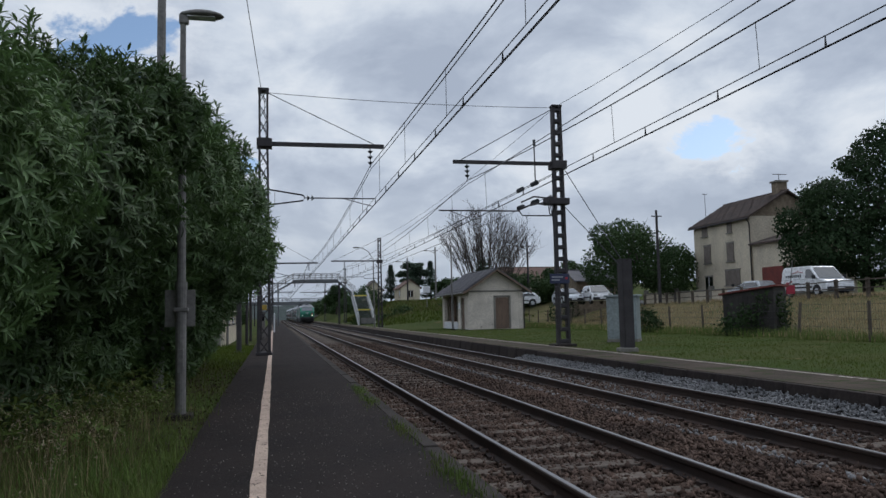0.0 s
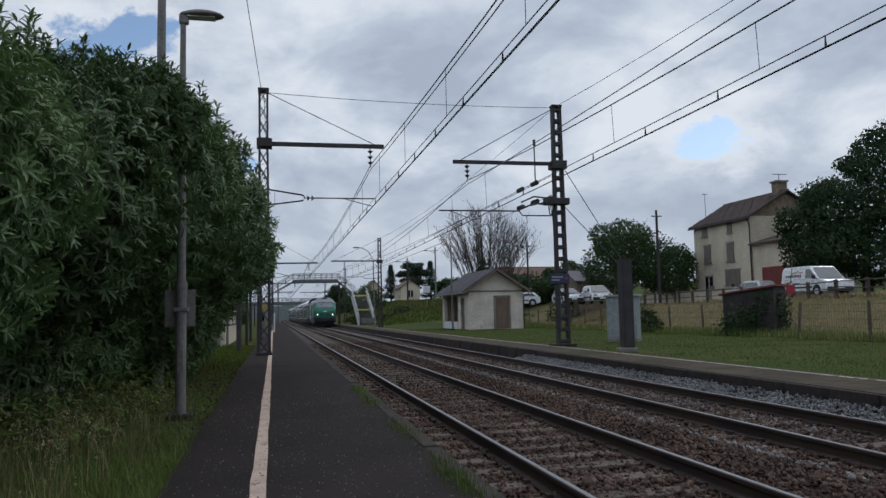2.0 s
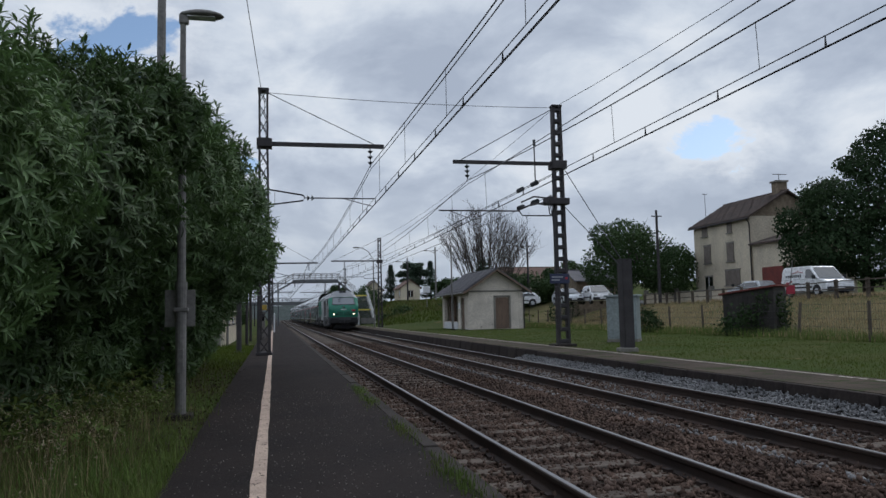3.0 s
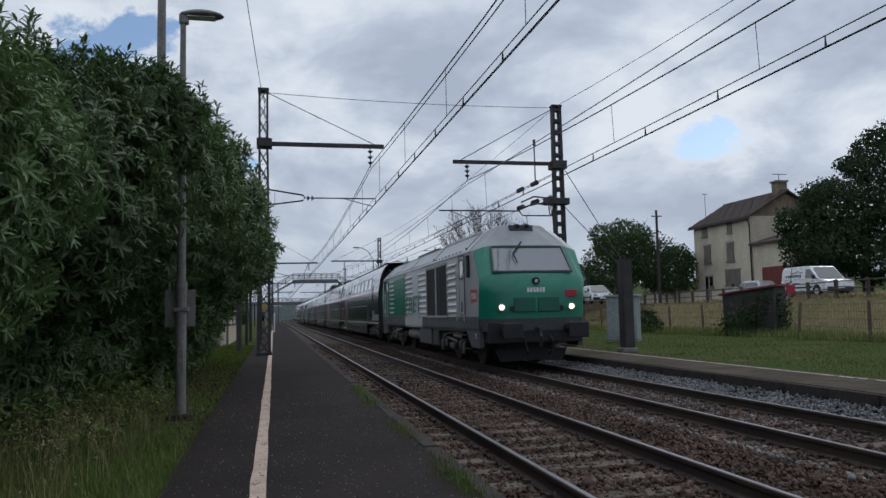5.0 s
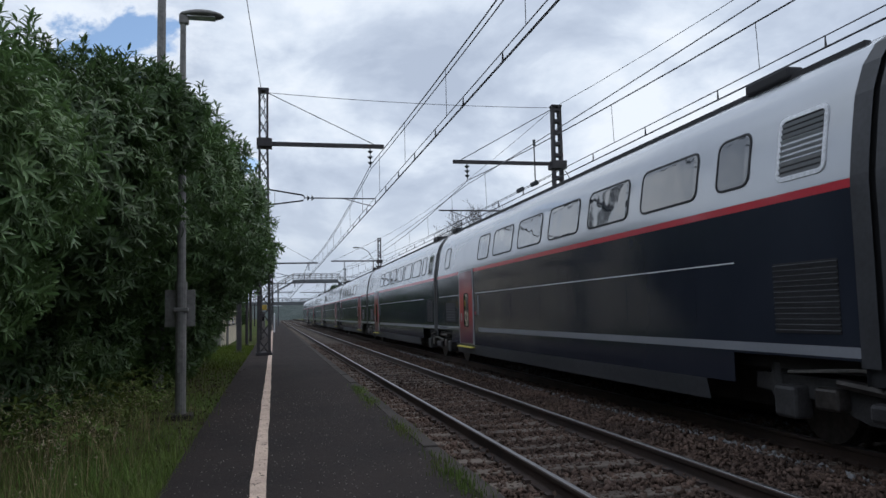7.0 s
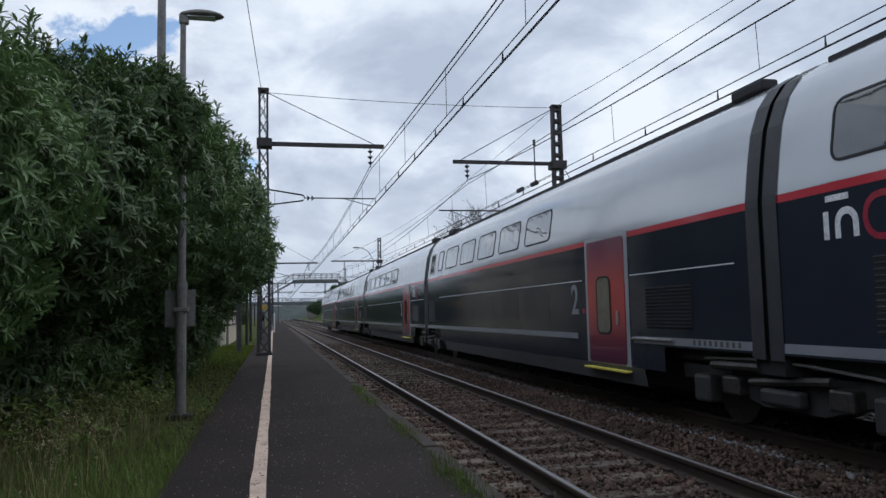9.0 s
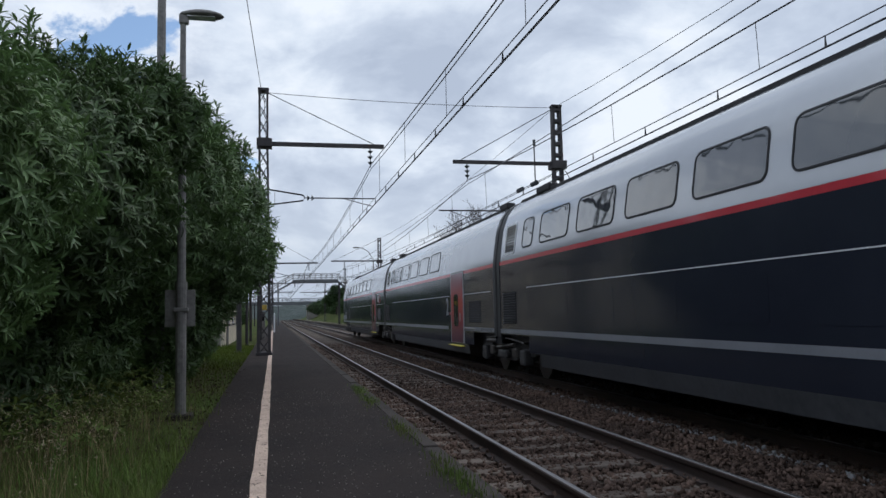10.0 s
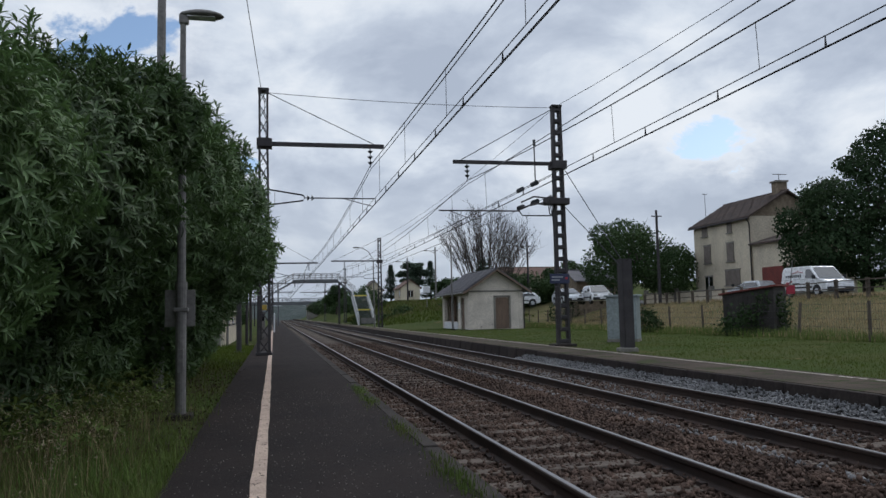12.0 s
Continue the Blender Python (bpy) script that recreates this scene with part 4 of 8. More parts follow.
def tufts(name, spots, height, width, material, label, rng, lean=0.35):
    """Grass blades, each a bent strip of three quads cut to a point."""
    n = len(spots)
    base = np.array([(-.5, 0, 0), (.5, 0, 0), (-.4, .12, .45), (.4, .12, .45), (-.2, .42, .8), (.2, .42, .8), (0, .8, 1.0)], float)
    f = np.array([(0, 1, 3), (0, 3, 2), (2, 3, 5), (2, 5, 4), (4, 5, 6)])
    a = rng.uniform(0, 2 * math.pi, n)
    c, s, z = np.cos(a), np.sin(a), np.zeros(n)
    turn = np.stack([np.stack([c, -s, z], -1), np.stack([s, c, z], -1), np.stack([z, z, z + 1], -1)], 1)
    h = height * rng.uniform(0.45, 1.15, n)
    sizes = np.stack([width * rng.uniform(0.7, 1.3, n), h * lean * rng.uniform(0.2, 1.6, n), h], -1)
    v, ff = repeat(base, f, spots, turn, sizes)
    tagged(soup(name, v, ff, material), label, "grass", kind="stuff")


def scatter(x0, x1, y0, y1, n, rng, power=1.0):
    x = rng.uniform(x0, x1, n)
    y = y0 + (y1 - y0) * rng.random(n) ** power
    return np.stack([x, y, np.array([bank(a, b) for a, b in zip(x, y)]) - 0.01], -1)


def verge():
    rng = np.random.default_rng(5)
    s = scatter(-3.6, -0.62, 3.2, 13, 27000, rng, 1.3)
    edge = -0.78 + 0.16 * np.array([noise.noise((0, y * 1.7, 0)) + 0.7 * noise.noise((4, y * 6.5, 0)) for y in s[:, 1]])
    s = s[(s[:, 0] < edge) & (rng.random(len(s)) < np.clip(1.0 - (s[:, 1] - 7.0) / 2.5, 0.22, 1.0))]
    brown = rng.random(len(s)) < np.clip(0.12 + 0.30 * (-1.0 - s[:, 0]), 0.08, 0.45)
    tufts("verge_grass", s[~brown], 0.20, 0.007, M["blade"], "unmown green grass beside the platform", rng, 0.8)
    tufts("dry_grass", s[brown], 0.26, 0.005, M["brown_blade"], "half-dried brownish grass under the hedge", rng, 0.9)
    w = scatter(-2.9, -1.45, 7.0, 13.0, 700, rng)
    w[:, 2] += rng.uniform(0.05, 0.55, 700) * np.clip((-w[:, 0] - 1.1) / 0.8, 0.15, 1)
    up = rng.normal(0, 0.35, (700, 3)) + np.array((0.2, 0, 1.0))
    up /= np.linalg.norm(up, axis=1)[:, None]
    v, f = whorls(w, up, 6, 0.075, 0.026, rng)
    tagged(soup("weeds", v, f, M["blade"]), "low dark weeds under the hedge", "weeds", kind="stuff")
    n = 5200
    p = scatter(-2.7, -0.72, 7.6, 24, n, rng, 1.2)
    p[:, 2] += rng.uniform(0.015, 0.05, n)
    lv, lf = leaf_mesh(1.0, 0.45)
    v, f = repeat(lv, lf, p, frames(rng.normal(0, 0.3, (n, 3)) + np.array((0, 0, 1.0)), rng), 0.05 * rng.uniform(0.6, 1.5, n))
    tagged(soup("leaf_litter", v, f, M["litter"]), "brown fallen leaves under the hedge", "leaves", kind="stuff")
    s = scatter(-3.0, -0.78, 13, 34, 9000, rng)
    s = s[rng.random(len(s)) < np.clip((s[:, 1] - 15) / 9, 0.12, 1)]
    tufts("verge_grass", s, 0.16, 0.014, M["lawn_blade"], "unmown green grass beside the platform", rng)
    s = scatter(-3.4, -1.15, 3.6, 9.0, 800, rng)
    tufts("dry_grass", s, 0.48, 0.004, M["dry"], "tall dry straw-coloured grass stalks", rng, 0.5)
    heads = s[:360] + np.stack([rng.normal(0, 0.06, 360), rng.normal(0, 0.06, 360), rng.uniform(0.28, 0.62, 360)], -1)
    lv, lf = leaf_mesh(1.0, 0.25)
    n = 360 * 6
    sp = np.repeat(heads, 6, 0) + rng.normal(0, 0.025, (n, 3))
    v, f = repeat(lv, lf, sp, spins(n, rng), 0.023 * rng.uniform(0.7, 1.4, n))
    tagged(soup("seed_heads", v, f, M["seed"]), "dry straw-coloured grass seed heads", "grass", kind="stuff")
    s = scatter(9.55, 20.6, 7, 60, 62000, rng, 1.4)
    s = s[s[:, 0] > 9.80 + 0.22 * np.array([noise.noise((2, y * 1.1, 0)) + 0.5 * noise.noise((7, y * 4.0, 0)) for y in s[:, 1]])]
    s[:, 2] = np.where(s[:, 0] < 9.80, 0.24, np.maximum(s[:, 2], 0.18))
    tufts("lawn_grass", s, 0.060, 0.011, M["lawn_blade"], "short mown green lawn behind the far platform", rng)
    s = scatter(19.6, 33, 14, 70, 26000, rng, 1.3)
    tufts("field_grass", s, 0.26, 0.03, M["dry"], "dry yellowish field grass on the bank", rng)
    s = scatter(19.0, 21.2, 14, 70, 9000, rng, 1.3)
    tufts("fence_grass", s, 0.42, 0.02, M["blade"], "tall green grass along the wire fence", rng)
    s = scatter(12.0, 30, 84, 140, 12000, rng)
    tufts("slope_grass", s, 0.38, 0.07, M["lawn_blade"], "rough grass on the slope beyond the platform", rng)
    s = scatter(12.5, 28, 96, 140, 5000, rng)
    tufts("slope_grass", s, 0.40, 0.06, M["brown_blade"], "rough dry grass on the slope beyond the platform", rng)
    s = scatter(-6.0, -0.85, -10, 3.2, 9000, rng)
    tufts("verge_grass", s, 0.16, 0.012, M["blade"], "unmown green grass beside the platform", rng, 0.6)
    cl = [(1.33, 10.9), (1.36, 5.7), (1.3, 5.5), (1.36, 12.5), (1.34, 8.0)]
    for cx, cy in cl:
        k = 260
        s = np.stack([rng.normal(cx, 0.06, k), rng.normal(cy, 0.42, k), np.full(k, PLAT)], -1)
        s[:, 0] = np.minimum(s[:, 0], 1.49)
        tufts("weeds", s, 0.06, 0.007, M["blade"], "small green weeds growing in the platform edge", rng)


ground()
ballast()
track(TRACK_A, 0)
track(TRACK_B, 0)
platforms()
overhead()
hedge()
verge()


# ---------------------------------------------------------------- more materials
M.update(
    door_grey=surface("pale_grey_door_surround", (0.34, 0.35, 0.37), (0.28, 0.29, 0.31), 0.4, bump=0.02, grain=0.05),
    stucco=surface("cream_stucco", (0.62, 0.55, 0.43), (0.48, 0.425, 0.33), 0.95, big=0.6, fine=8, bump=0.2, spots=((0.34, 0.29, 0.22), 0.36, 1.2)),
    rubble=surface("rubble_stone_wall", (0.25, 0.20, 0.145), (0.16, 0.125, 0.09), 0.95, big=1.5, fine=4, bump=0.8, depth=0.05),
    shelter_wall=surface("grey_beige_render", (0.66, 0.60, 0.53), (0.46, 0.415, 0.365), 0.9, big=0.7, fine=12, bump=0.2, spots=((0.20, 0.175, 0.155), 0.35, 1.8)),
    slate=surface("slate_roof", (0.105, 0.10, 0.11), (0.07, 0.067, 0.075), 0.7, big=1.0, fine=14, bump=0.3, each=0.3),
    tile=surface("old_clay_tile", (0.085, 0.060, 0.050), (0.055, 0.040, 0.036), 0.9, big=1.0, fine=10, bump=0.4, each=0.3),
    red_tile=surface("rusty_red_sheet", (0.20, 0.045, 0.035), (0.14, 0.035, 0.03), 0.8, big=1.0, fine=10, bump=0.2),
    orange_tile=surface("brown_clay_roof", (0.15, 0.09, 0.07), (0.11, 0.068, 0.055), 0.9, big=1.0, fine=9, bump=0.3),
    brown_door=surface("brown_wooden_door", (0.17, 0.115, 0.085), (0.11, 0.075, 0.055), 0.8, big=2, fine=25, bump=0.3, stretch=(1, 1, 0.2)),
    shutter=surface("grey_shutter", (0.20, 0.17, 0.15), (0.14, 0.12, 0.105), 0.85, big=2, fine=20, bump=0.2),
    wood=surface("grey_fence_wood", (0.11, 0.09, 0.07), (0.065, 0.052, 0.042), 0.95, big=3, fine=30, bump=0.5, stretch=(1, 1, 0.25), each=0.3),
    cabinet=surface("grey_green_cabinet", (0.25, 0.285, 0.29), (0.20, 0.23, 0.24), 0.55, big=1.2, fine=10, bump=0.05, spots=((0.10, 0.12, 0.12), 0.33, 3)),
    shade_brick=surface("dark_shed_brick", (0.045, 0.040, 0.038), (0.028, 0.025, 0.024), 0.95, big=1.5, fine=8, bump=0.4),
    sign_blue=surface("blue_station_sign", (0.020, 0.028, 0.075), (0.016, 0.022, 0.06), 0.5, bump=0.02),
    van_white=surface("white_van_paint", (0.72, 0.73, 0.75), (0.64, 0.65, 0.67), 0.3, big=1, fine=6, bump=0.02, coat=0.5),
    car_silver=surface("silver_car_paint", (0.55, 0.57, 0.60), (0.48, 0.50, 0.53), 0.3, 0.4, big=1, fine=6, bump=0.02, coat=0.5),
    bridge_grey=surface("grey_painted_bridge_steel", (0.14, 0.148, 0.155), (0.095, 0.10, 0.11), 0.7, 0.1, big=2, fine=15, bump=0.1),
    concrete=surface("weathered_concrete", (0.24, 0.225, 0.20), (0.16, 0.15, 0.135), 0.95, big=0.8, fine=10, bump=0.3),
    tree_leaf=surface("tree_foliage", (0.032, 0.060, 0.022), (0.050, 0.080, 0.030), 0.7, big=0.35, fine=3, bump=0, each=0.45, gloss=0.15, thin=0.25),
    deep_leaf=surface("deep_green_foliage", (0.022, 0.042, 0.018), (0.033, 0.054, 0.023), 0.7, big=0.35, fine=3, bump=0, each=0.4, gloss=0.12, thin=0.2),
    dark_leaf=surface("dark_conifer_foliage", (0.040, 0.064, 0.044), (0.056, 0.080, 0.054), 0.7, big=0.35, fine=3, bump=0, each=0.4, gloss=0.15, thin=0.15),
    road=surface("road_asphalt", (0.075, 0.072, 0.07), (0.055, 0.053, 0.052), 0.9, fine=30, bump=0.2),
    far_wood=surface("far_woodland", (0.030, 0.045, 0.040), (0.022, 0.034, 0.032), 0.95, big=0.08, fine=0.6, bump=1.0, depth=0.6),
    pale_rail=surface("pale_painted_rail", (0.46, 0.47, 0.47), (0.34, 0.35, 0.35), 0.6, big=2, fine=15, bump=0.1),
    meadow=surface("dry_meadow", (0.150, 0.125, 0.066), (0.100, 0.095, 0.045), 0.95, big=0.35, fine=9, bump=1.0, depth=0.06, spots=((0.075, 0.085, 0.032), 0.42, 0.5), gloss=0.04),
    plastic_yellow=surface("yellow_machine_panel", (0.40, 0.28, 0.04), (0.33, 0.23, 0.04), 0.5, bump=0.02),
)


def fence_x(y):
    return 19.9 + 0.131 * (y - 23.5)


# ---------------------------------------------------------------- near platform things
def lamp_post(x, y, top, reach, label, z0=PLAT, plates=False, dirx=1, r=0.058):
    t = thing("street_lamp", x, y, z0, label, "street lamp", "street lamps")
    h = top - z0
    part("plinth", boxed(-0.15, 0.15, -0.15, 0.15, -0.05, 0.04, bevel=0.02), M["kerb"], t)
    part("pole", tube(tube(bmesh.new(), (0, 0, 0), (0, 0, h * 0.32), r * 1.15, r * 1.15, n=14), (0, 0, h * 0.32), (0, 0, h), r * 0.95, r * 0.62, n=14), M["galv"], t)
    part("hatch", boxed(-0.035, 0.035, -r * 1.15 - 0.008, -r * 1.15 + 0.01, 0.55, 0.85, bevel=0.004), M["galv"], t)
    part("pole_ring", tube(bmesh.new(), (0, 0, h * 0.31), (0, 0, h * 0.33), r * 1.3, n=14), M["galv"], t)
    bm = bmesh.new()
    bmesh.ops.create_uvsphere(bm, u_segments=16, v_segments=8, radius=1.0)
    bmesh.ops.scale(bm, vec=(reach / 2, 0.15, 0.068), verts=bm.verts)
    for v in bm.verts:
        v.co.z *= 0.55 if v.co.z < 0 else 1.0
        v.co.y *= 1.0 - 0.35 * max(0, -v.co.x * dirx / (reach / 2))
    bmesh.ops.translate(bm, vec=(dirx * reach * 0.40, 0, h + 0.07), verts=bm.verts)
    head = part("lamp_head", bm, M["galv"], t, "flat oval lamp head", smooth=True)
    part("diffuser", boxed(dirx * reach * 0.40 - reach * 0.3, dirx * reach * 0.40 + reach * 0.3, -0.08, 0.08, h + 0.03, h + 0.045, bevel=0.005), M["white"], head)
    part("socket", boxed(-0.05, 0.07, -0.05, 0.05, h - 0.06, h + 0.06, bevel=0.015), M["galv"], t)
    if plates:
        for a, b in ((-0.205, -0.02), (0.02, 0.165)):
            part("sign_back", boxed(a, b, 0.06, 0.085, 1.13, 1.60, bevel=0.006), M["galv"], t, "grey back of a small notice plate")
        part("clamp", boxed(-0.09, 0.09, -0.075, 0.075, 1.32, 1.37, bevel=0.01), M["galv"], t)
    return t


def left_side():
    lamp_post(-1.15, 10.18, 5.40, 0.58, "slim grey lamp post with flat oval head in grass", plates=True)
    t = thing("concrete_pole", -1.95, 14.0, 0.2, "tall plain grey pole rising out of the hedge", "pole")
    part("pole", tube(bmesh.new(), (0, 0, 0), (0, 0, 9.6), 0.10, 0.062, n=12), M["galv"], t)
    # post and beam by the station building
    t = thing("platform_frame", -1.2, 27.9, PLAT, "dark steel post and beam frame beside the platform", "frame")
    part("post", tube(bmesh.new(), (0, 0, 0), (0, 0, 3.0), 0.09, n=12), M["steel"], t)
    part("base_plate", boxed(-0.2, 0.2, -0.2, 0.2, -0.05, 0.03, bevel=0.01), M["steel"], t)
    for yy in (0.0, 8.0, 14.0):
        part("beam", boxed(-0.25, 1.15, yy - 0.07, yy + 0.07, 3.0, 3.16), M["steel"], t)
        if yy:
            part("post", tube(bmesh.new(), (0, yy, -0.05), (0, yy, 3.0), 0.07, n=10), M["steel"], t)
            part("post", tube(bmesh.new(), (0.55, yy, -0.05), (0.55, yy, 3.0), 0.05, n=10), M["steel"], t)
    part("rail_beam", boxed(-0.07, 0.07, -0.2, 14.2, 3.16, 3.26), M["steel"], t)
    t = thing("ticket_machine", -0.62, 45.0, PLAT, "small yellow-topped ticket machine on the platform", "ticket machine")
    part("body", boxed(-0.14, 0.14, -0.12, 0.12, 0, 1.55, bevel=0.03), M["galv"], t)
    part("top_panel", boxed(-0.24, 0.24, -0.2, 0.2, 1.62, 1.92, bevel=0.03), M["plastic_yellow"], t, "yellow top panel")
    part("screen", boxed(-0.1, 0.1, -0.135, -0.122, 1.0, 1.4), M["dark_glass"], t)
    t = thing("barrier", 0.02, 62.0, PLAT, "thin white tubular barrier on the platform", "barrier")
    part("rail", path_tube(bmesh.new(), [(0, 0, 0), (0, 0, 1.5), (0.06, 0.7, 1.5), (0.06, 0.7, 0)], 0.03), M["white"], t)
    part("bar", tube(bmesh.new(), (0, 0, 0.8), (0.06, 0.7, 0.8), 0.02, n=6), M["white"], t)
    # station building, mostly behind the hedge
    b = thing("station_building", -6.2, 41.0, 0.2, "cream-walled station building with a slate roof behind the hedge", "building")
    wall = bmesh.new()
    box(wall, -4.2, 4.2, -7.5, 7.5, -0.2, 5.6)
    part("wall", wall, M["stucco"], b)
    part("roof", extrude(bmesh.new(), [(-4.7, 5.6), (4.7, 5.6), (4.7, 5.72), (0, 8.2), (-4.7, 5.72)], -8.0, 8.0), M["slate"], b)
    for k in range(4):
        y = -5.6 + 3.7 * k
        w = part("window", boxed(4.2, 4.24, y - 0.5, y + 0.5, 1.0, 2.6), M["dark_glass"], b)
        part("window_frame", boxed(4.2, 4.27, y - 0.04, y + 0.04, 1.0, 2.6), M["white"], w)
        part("sill", boxed(4.2, 4.34, y - 0.6, y + 0.6, 0.9, 1.0), M["concrete"], w)
        w = part("window", boxed(4.2, 4.24, y - 0.45, y + 0.45, 3.6, 4.9), M["dark_glass"], b)
    for x in (-1.5, 1.5):
        part("window", boxed(x - 0.4, x + 0.4, -7.54, -7.5, 3.5, 4.8), M["dark_glass"], b)
    part("rainwater_pipe", tube(bmesh.new(), (4.28, -7.3, 0), (4.28, -7.3, 5.5), 0.05, n=8), M["galv"], b)
    p = thing("low_pillar", -2.25, 32.6, 0.25, "low white-capped concrete pillar in the grass", "pillar")
    part("shaft", boxed(-0.13, 0.13, -0.13, 0.13, 0, 0.9, bevel=0.02), M["concrete"], p)
    part("cap", boxed(-0.2, 0.2, -0.2, 0.2, 0.9, 1.0, bevel=0.02), M["concrete"], p)


# ---------------------------------------------------------------- trees
def leafy(t, lobes, count, size, seed, material, shell=(0.55, 1.05)):
    rng = np.random.default_rng(seed)
    p, o = lobe_points(lobes, count, rng, shell, 0.30)
    n = len(p)
    lv = np.array([(0, 0, 0), (0.5, 0.38, 0.1), (0.5, -0.38, 0.1), (1, 0, -0.12)], float)
    lf = np.array([(0, 2, 1), (1, 2, 3)])
    o = o + rng.normal(0, 0.7, o.shape)
    o /= np.linalg.norm(o, axis=1)[:, None]
    v, f = repeat(lv, lf, p, frames(o, rng), size * rng.uniform(0.6, 1.4, n))
    soup("crown", v, f, M[material], t)


def sprout(lobes, seed):
    """Smaller lobes budding from the big ones, for an uneven outline."""
    rng = np.random.default_rng(seed + 500)
    out = []
    for x, y, z, a, b, c in lobes:
        out.append((x, y, z, a * 0.8, b * 0.8, c * 0.8))
        for _ in range(7):
            d = rng.normal(size=3)
            d /= np.linalg.norm(d)
            k = rng.uniform(0.28, 0.46)
            out.append((x + d[0] * a * 0.72, y + d[1] * b * 0.72, z + d[2] * c * 0.75, a * k, b * k, c * k))
    return out


def limbs(t, lobes, base_r, seed, height):
    rng = np.random.default_rng(seed)
    bm = bmesh.new()
    mid = Vector((rng.normal(0, 0.2), rng.normal(0, 0.2), height * 0.35))
    tube(bm, (0, 0, -0.4), mid, base_r, base_r * 0.75, n=9)
    for l in lobes:
        tip = Vector(l[:3])
        k = mid.lerp(tip, 0.5) + Vector(rng.normal(0, 0.3, 3))
        tube(bm, mid, k, base_r * 0.5, base_r * 0.3, n=7)
        tube(bm, k, tip, base_r * 0.3, base_r * 0.1, n=6)
        for _ in range(3):
            tube(bm, k, tip + Vector(rng.normal(0, l[3] * 0.4, 3)), base_r * 0.15, base_r * 0.04, n=5)
    part("trunk", bm, M["twig"], t)


def broad_tree(x, y, z, lobes, count, size, seed, label, material="tree_leaf", r=0.25):
    t = thing("tree", x, y, z, label, "tree", "trees")
    top = max(l[2] + l[5] for l in lobes)
    leafy(t, sprout(lobes, seed), int(count * 2.2), size * 0.62, seed, material)
    limbs(t, lobes, r, seed, top)
    return t


def conifer(x, y, z, h, w, seed, label):
    t = thing("conifer", x, y, z, label, "tree", "trees")
    rng = np.random.default_rng(seed)
    part("trunk", tube(bmesh.new(), (0, 0, -0.3), (0, 0, h), 0.22, 0.03, n=7), M["twig"], t)
    n = 7000
    f = rng.random(n) ** 1.25
    zz = h * (0.12 + 0.88 * f)
    tier = 0.75 + 0.25 * np.sin(zz * 4.2)
    a = rng.uniform(0, 2 * math.pi, n)
    lobing = 0.8 + 0.3 * np.sin(a * 5 + zz * 2)
    rr = 1.15 * w * (1 - f) * tier * lobing * np.sqrt(rng.uniform(0.25, 1, n)) + 0.08
    p = np.stack([rr * np.cos(a), rr * np.sin(a), zz - 0.25 * rr], -1)
    d = np.stack([np.cos(a), np.sin(a), rng.normal(-0.2, 0.3, n)], -1)
    d /= np.linalg.norm(d, axis=1)[:, None]
    lv = np.array([(0, 0, 0), (0.5, 0.2, 0.05), (0.5, -0.2, 0.05), (1, 0, -0.1)], float)
    lf = np.array([(0, 2, 1), (1, 2, 3)])
    side = np.cross(np.array((0, 0, 1.0)), d)
    side /= np.linalg.norm(side, axis=1)[:, None]
    v, ff = repeat(lv, lf, p, np.stack([d, side, np.cross(d, side)], -1), 0.42 * rng.uniform(0.6, 1.3, n))
    soup("crown", v, ff, M["dark_leaf"], t)


def bare_tree(x, y, z, h, spread, seed, label):
    """Pollarded tree with many thin rising branches."""
    t = thing("bare_tree", x, y, z, label, "tree", "trees")
    rng = np.random.default_rng(seed)
    bm = bmesh.new()
    twigs = bmesh.new()
    head = Vector((0, 0, h * 0.22))
    tube(bm, (0, 0, -0.4), head, 0.42, 0.36, n=10)
    for k in range(78):
        a = rng.uniform(0, 2 * math.pi)
        out = spread * math.sqrt(rng.uniform(0.02, 1))
        tip = Vector((out * math.cos(a), out * math.sin(a), h * (1.0 - 0.42 * (out / spread) ** 2) * rng.uniform(0.86, 1.0)))
        m1 = head.lerp(tip, 0.35) + Vector((0.16 * out * math.cos(a), 0.16 * out * math.sin(a), -0.1 * h * out / spread))
        m2 = head.lerp(tip, 0.7) + Vector(rng.normal(0, 0.12, 3)) + Vector((0.10 * out * math.cos(a), 0.10 * out * math.sin(a), 0))
        tube(bm, head, m1, 0.07, 0.04, n=5)
        tube(bm, m1, m2, 0.04, 0.022, n=5)
        tube(bm, m2, tip, 0.022, 0.008, n=4)
        for _ in range(13):
            f = rng.uniform(0.2, 1)
            s = (m1.lerp(m2, f) if rng.random() < 0.5 else m2.lerp(tip, f))
            e = s + Vector((0.7 * math.cos(a) + rng.normal(0, 0.5), 0.7 * math.sin(a) + rng.normal(0, 0.5), rng.uniform(0.7, 1.8)))
            tube(twigs, s, e, 0.020, 0.008, n=3, caps=False)
            for _ in range(2):
                s2 = s.lerp(e, rng.uniform(0.3, 0.9))
                tube(twigs, s2, s2 + Vector((rng.normal(0, 0.35), rng.normal(0, 0.35), rng.uniform(0.4, 0.9))), 0.015, 0.007, n=3, caps=False)
    part("trunk", bm, M["twig"], t)
    tagged(part("twig", twigs, M["twig"], t), kind="stuff")
    leafy(t, [(0, 0, h * 0.36, 1.1, 1.1, 1.7)], 600, 0.3, seed, "dark_leaf")


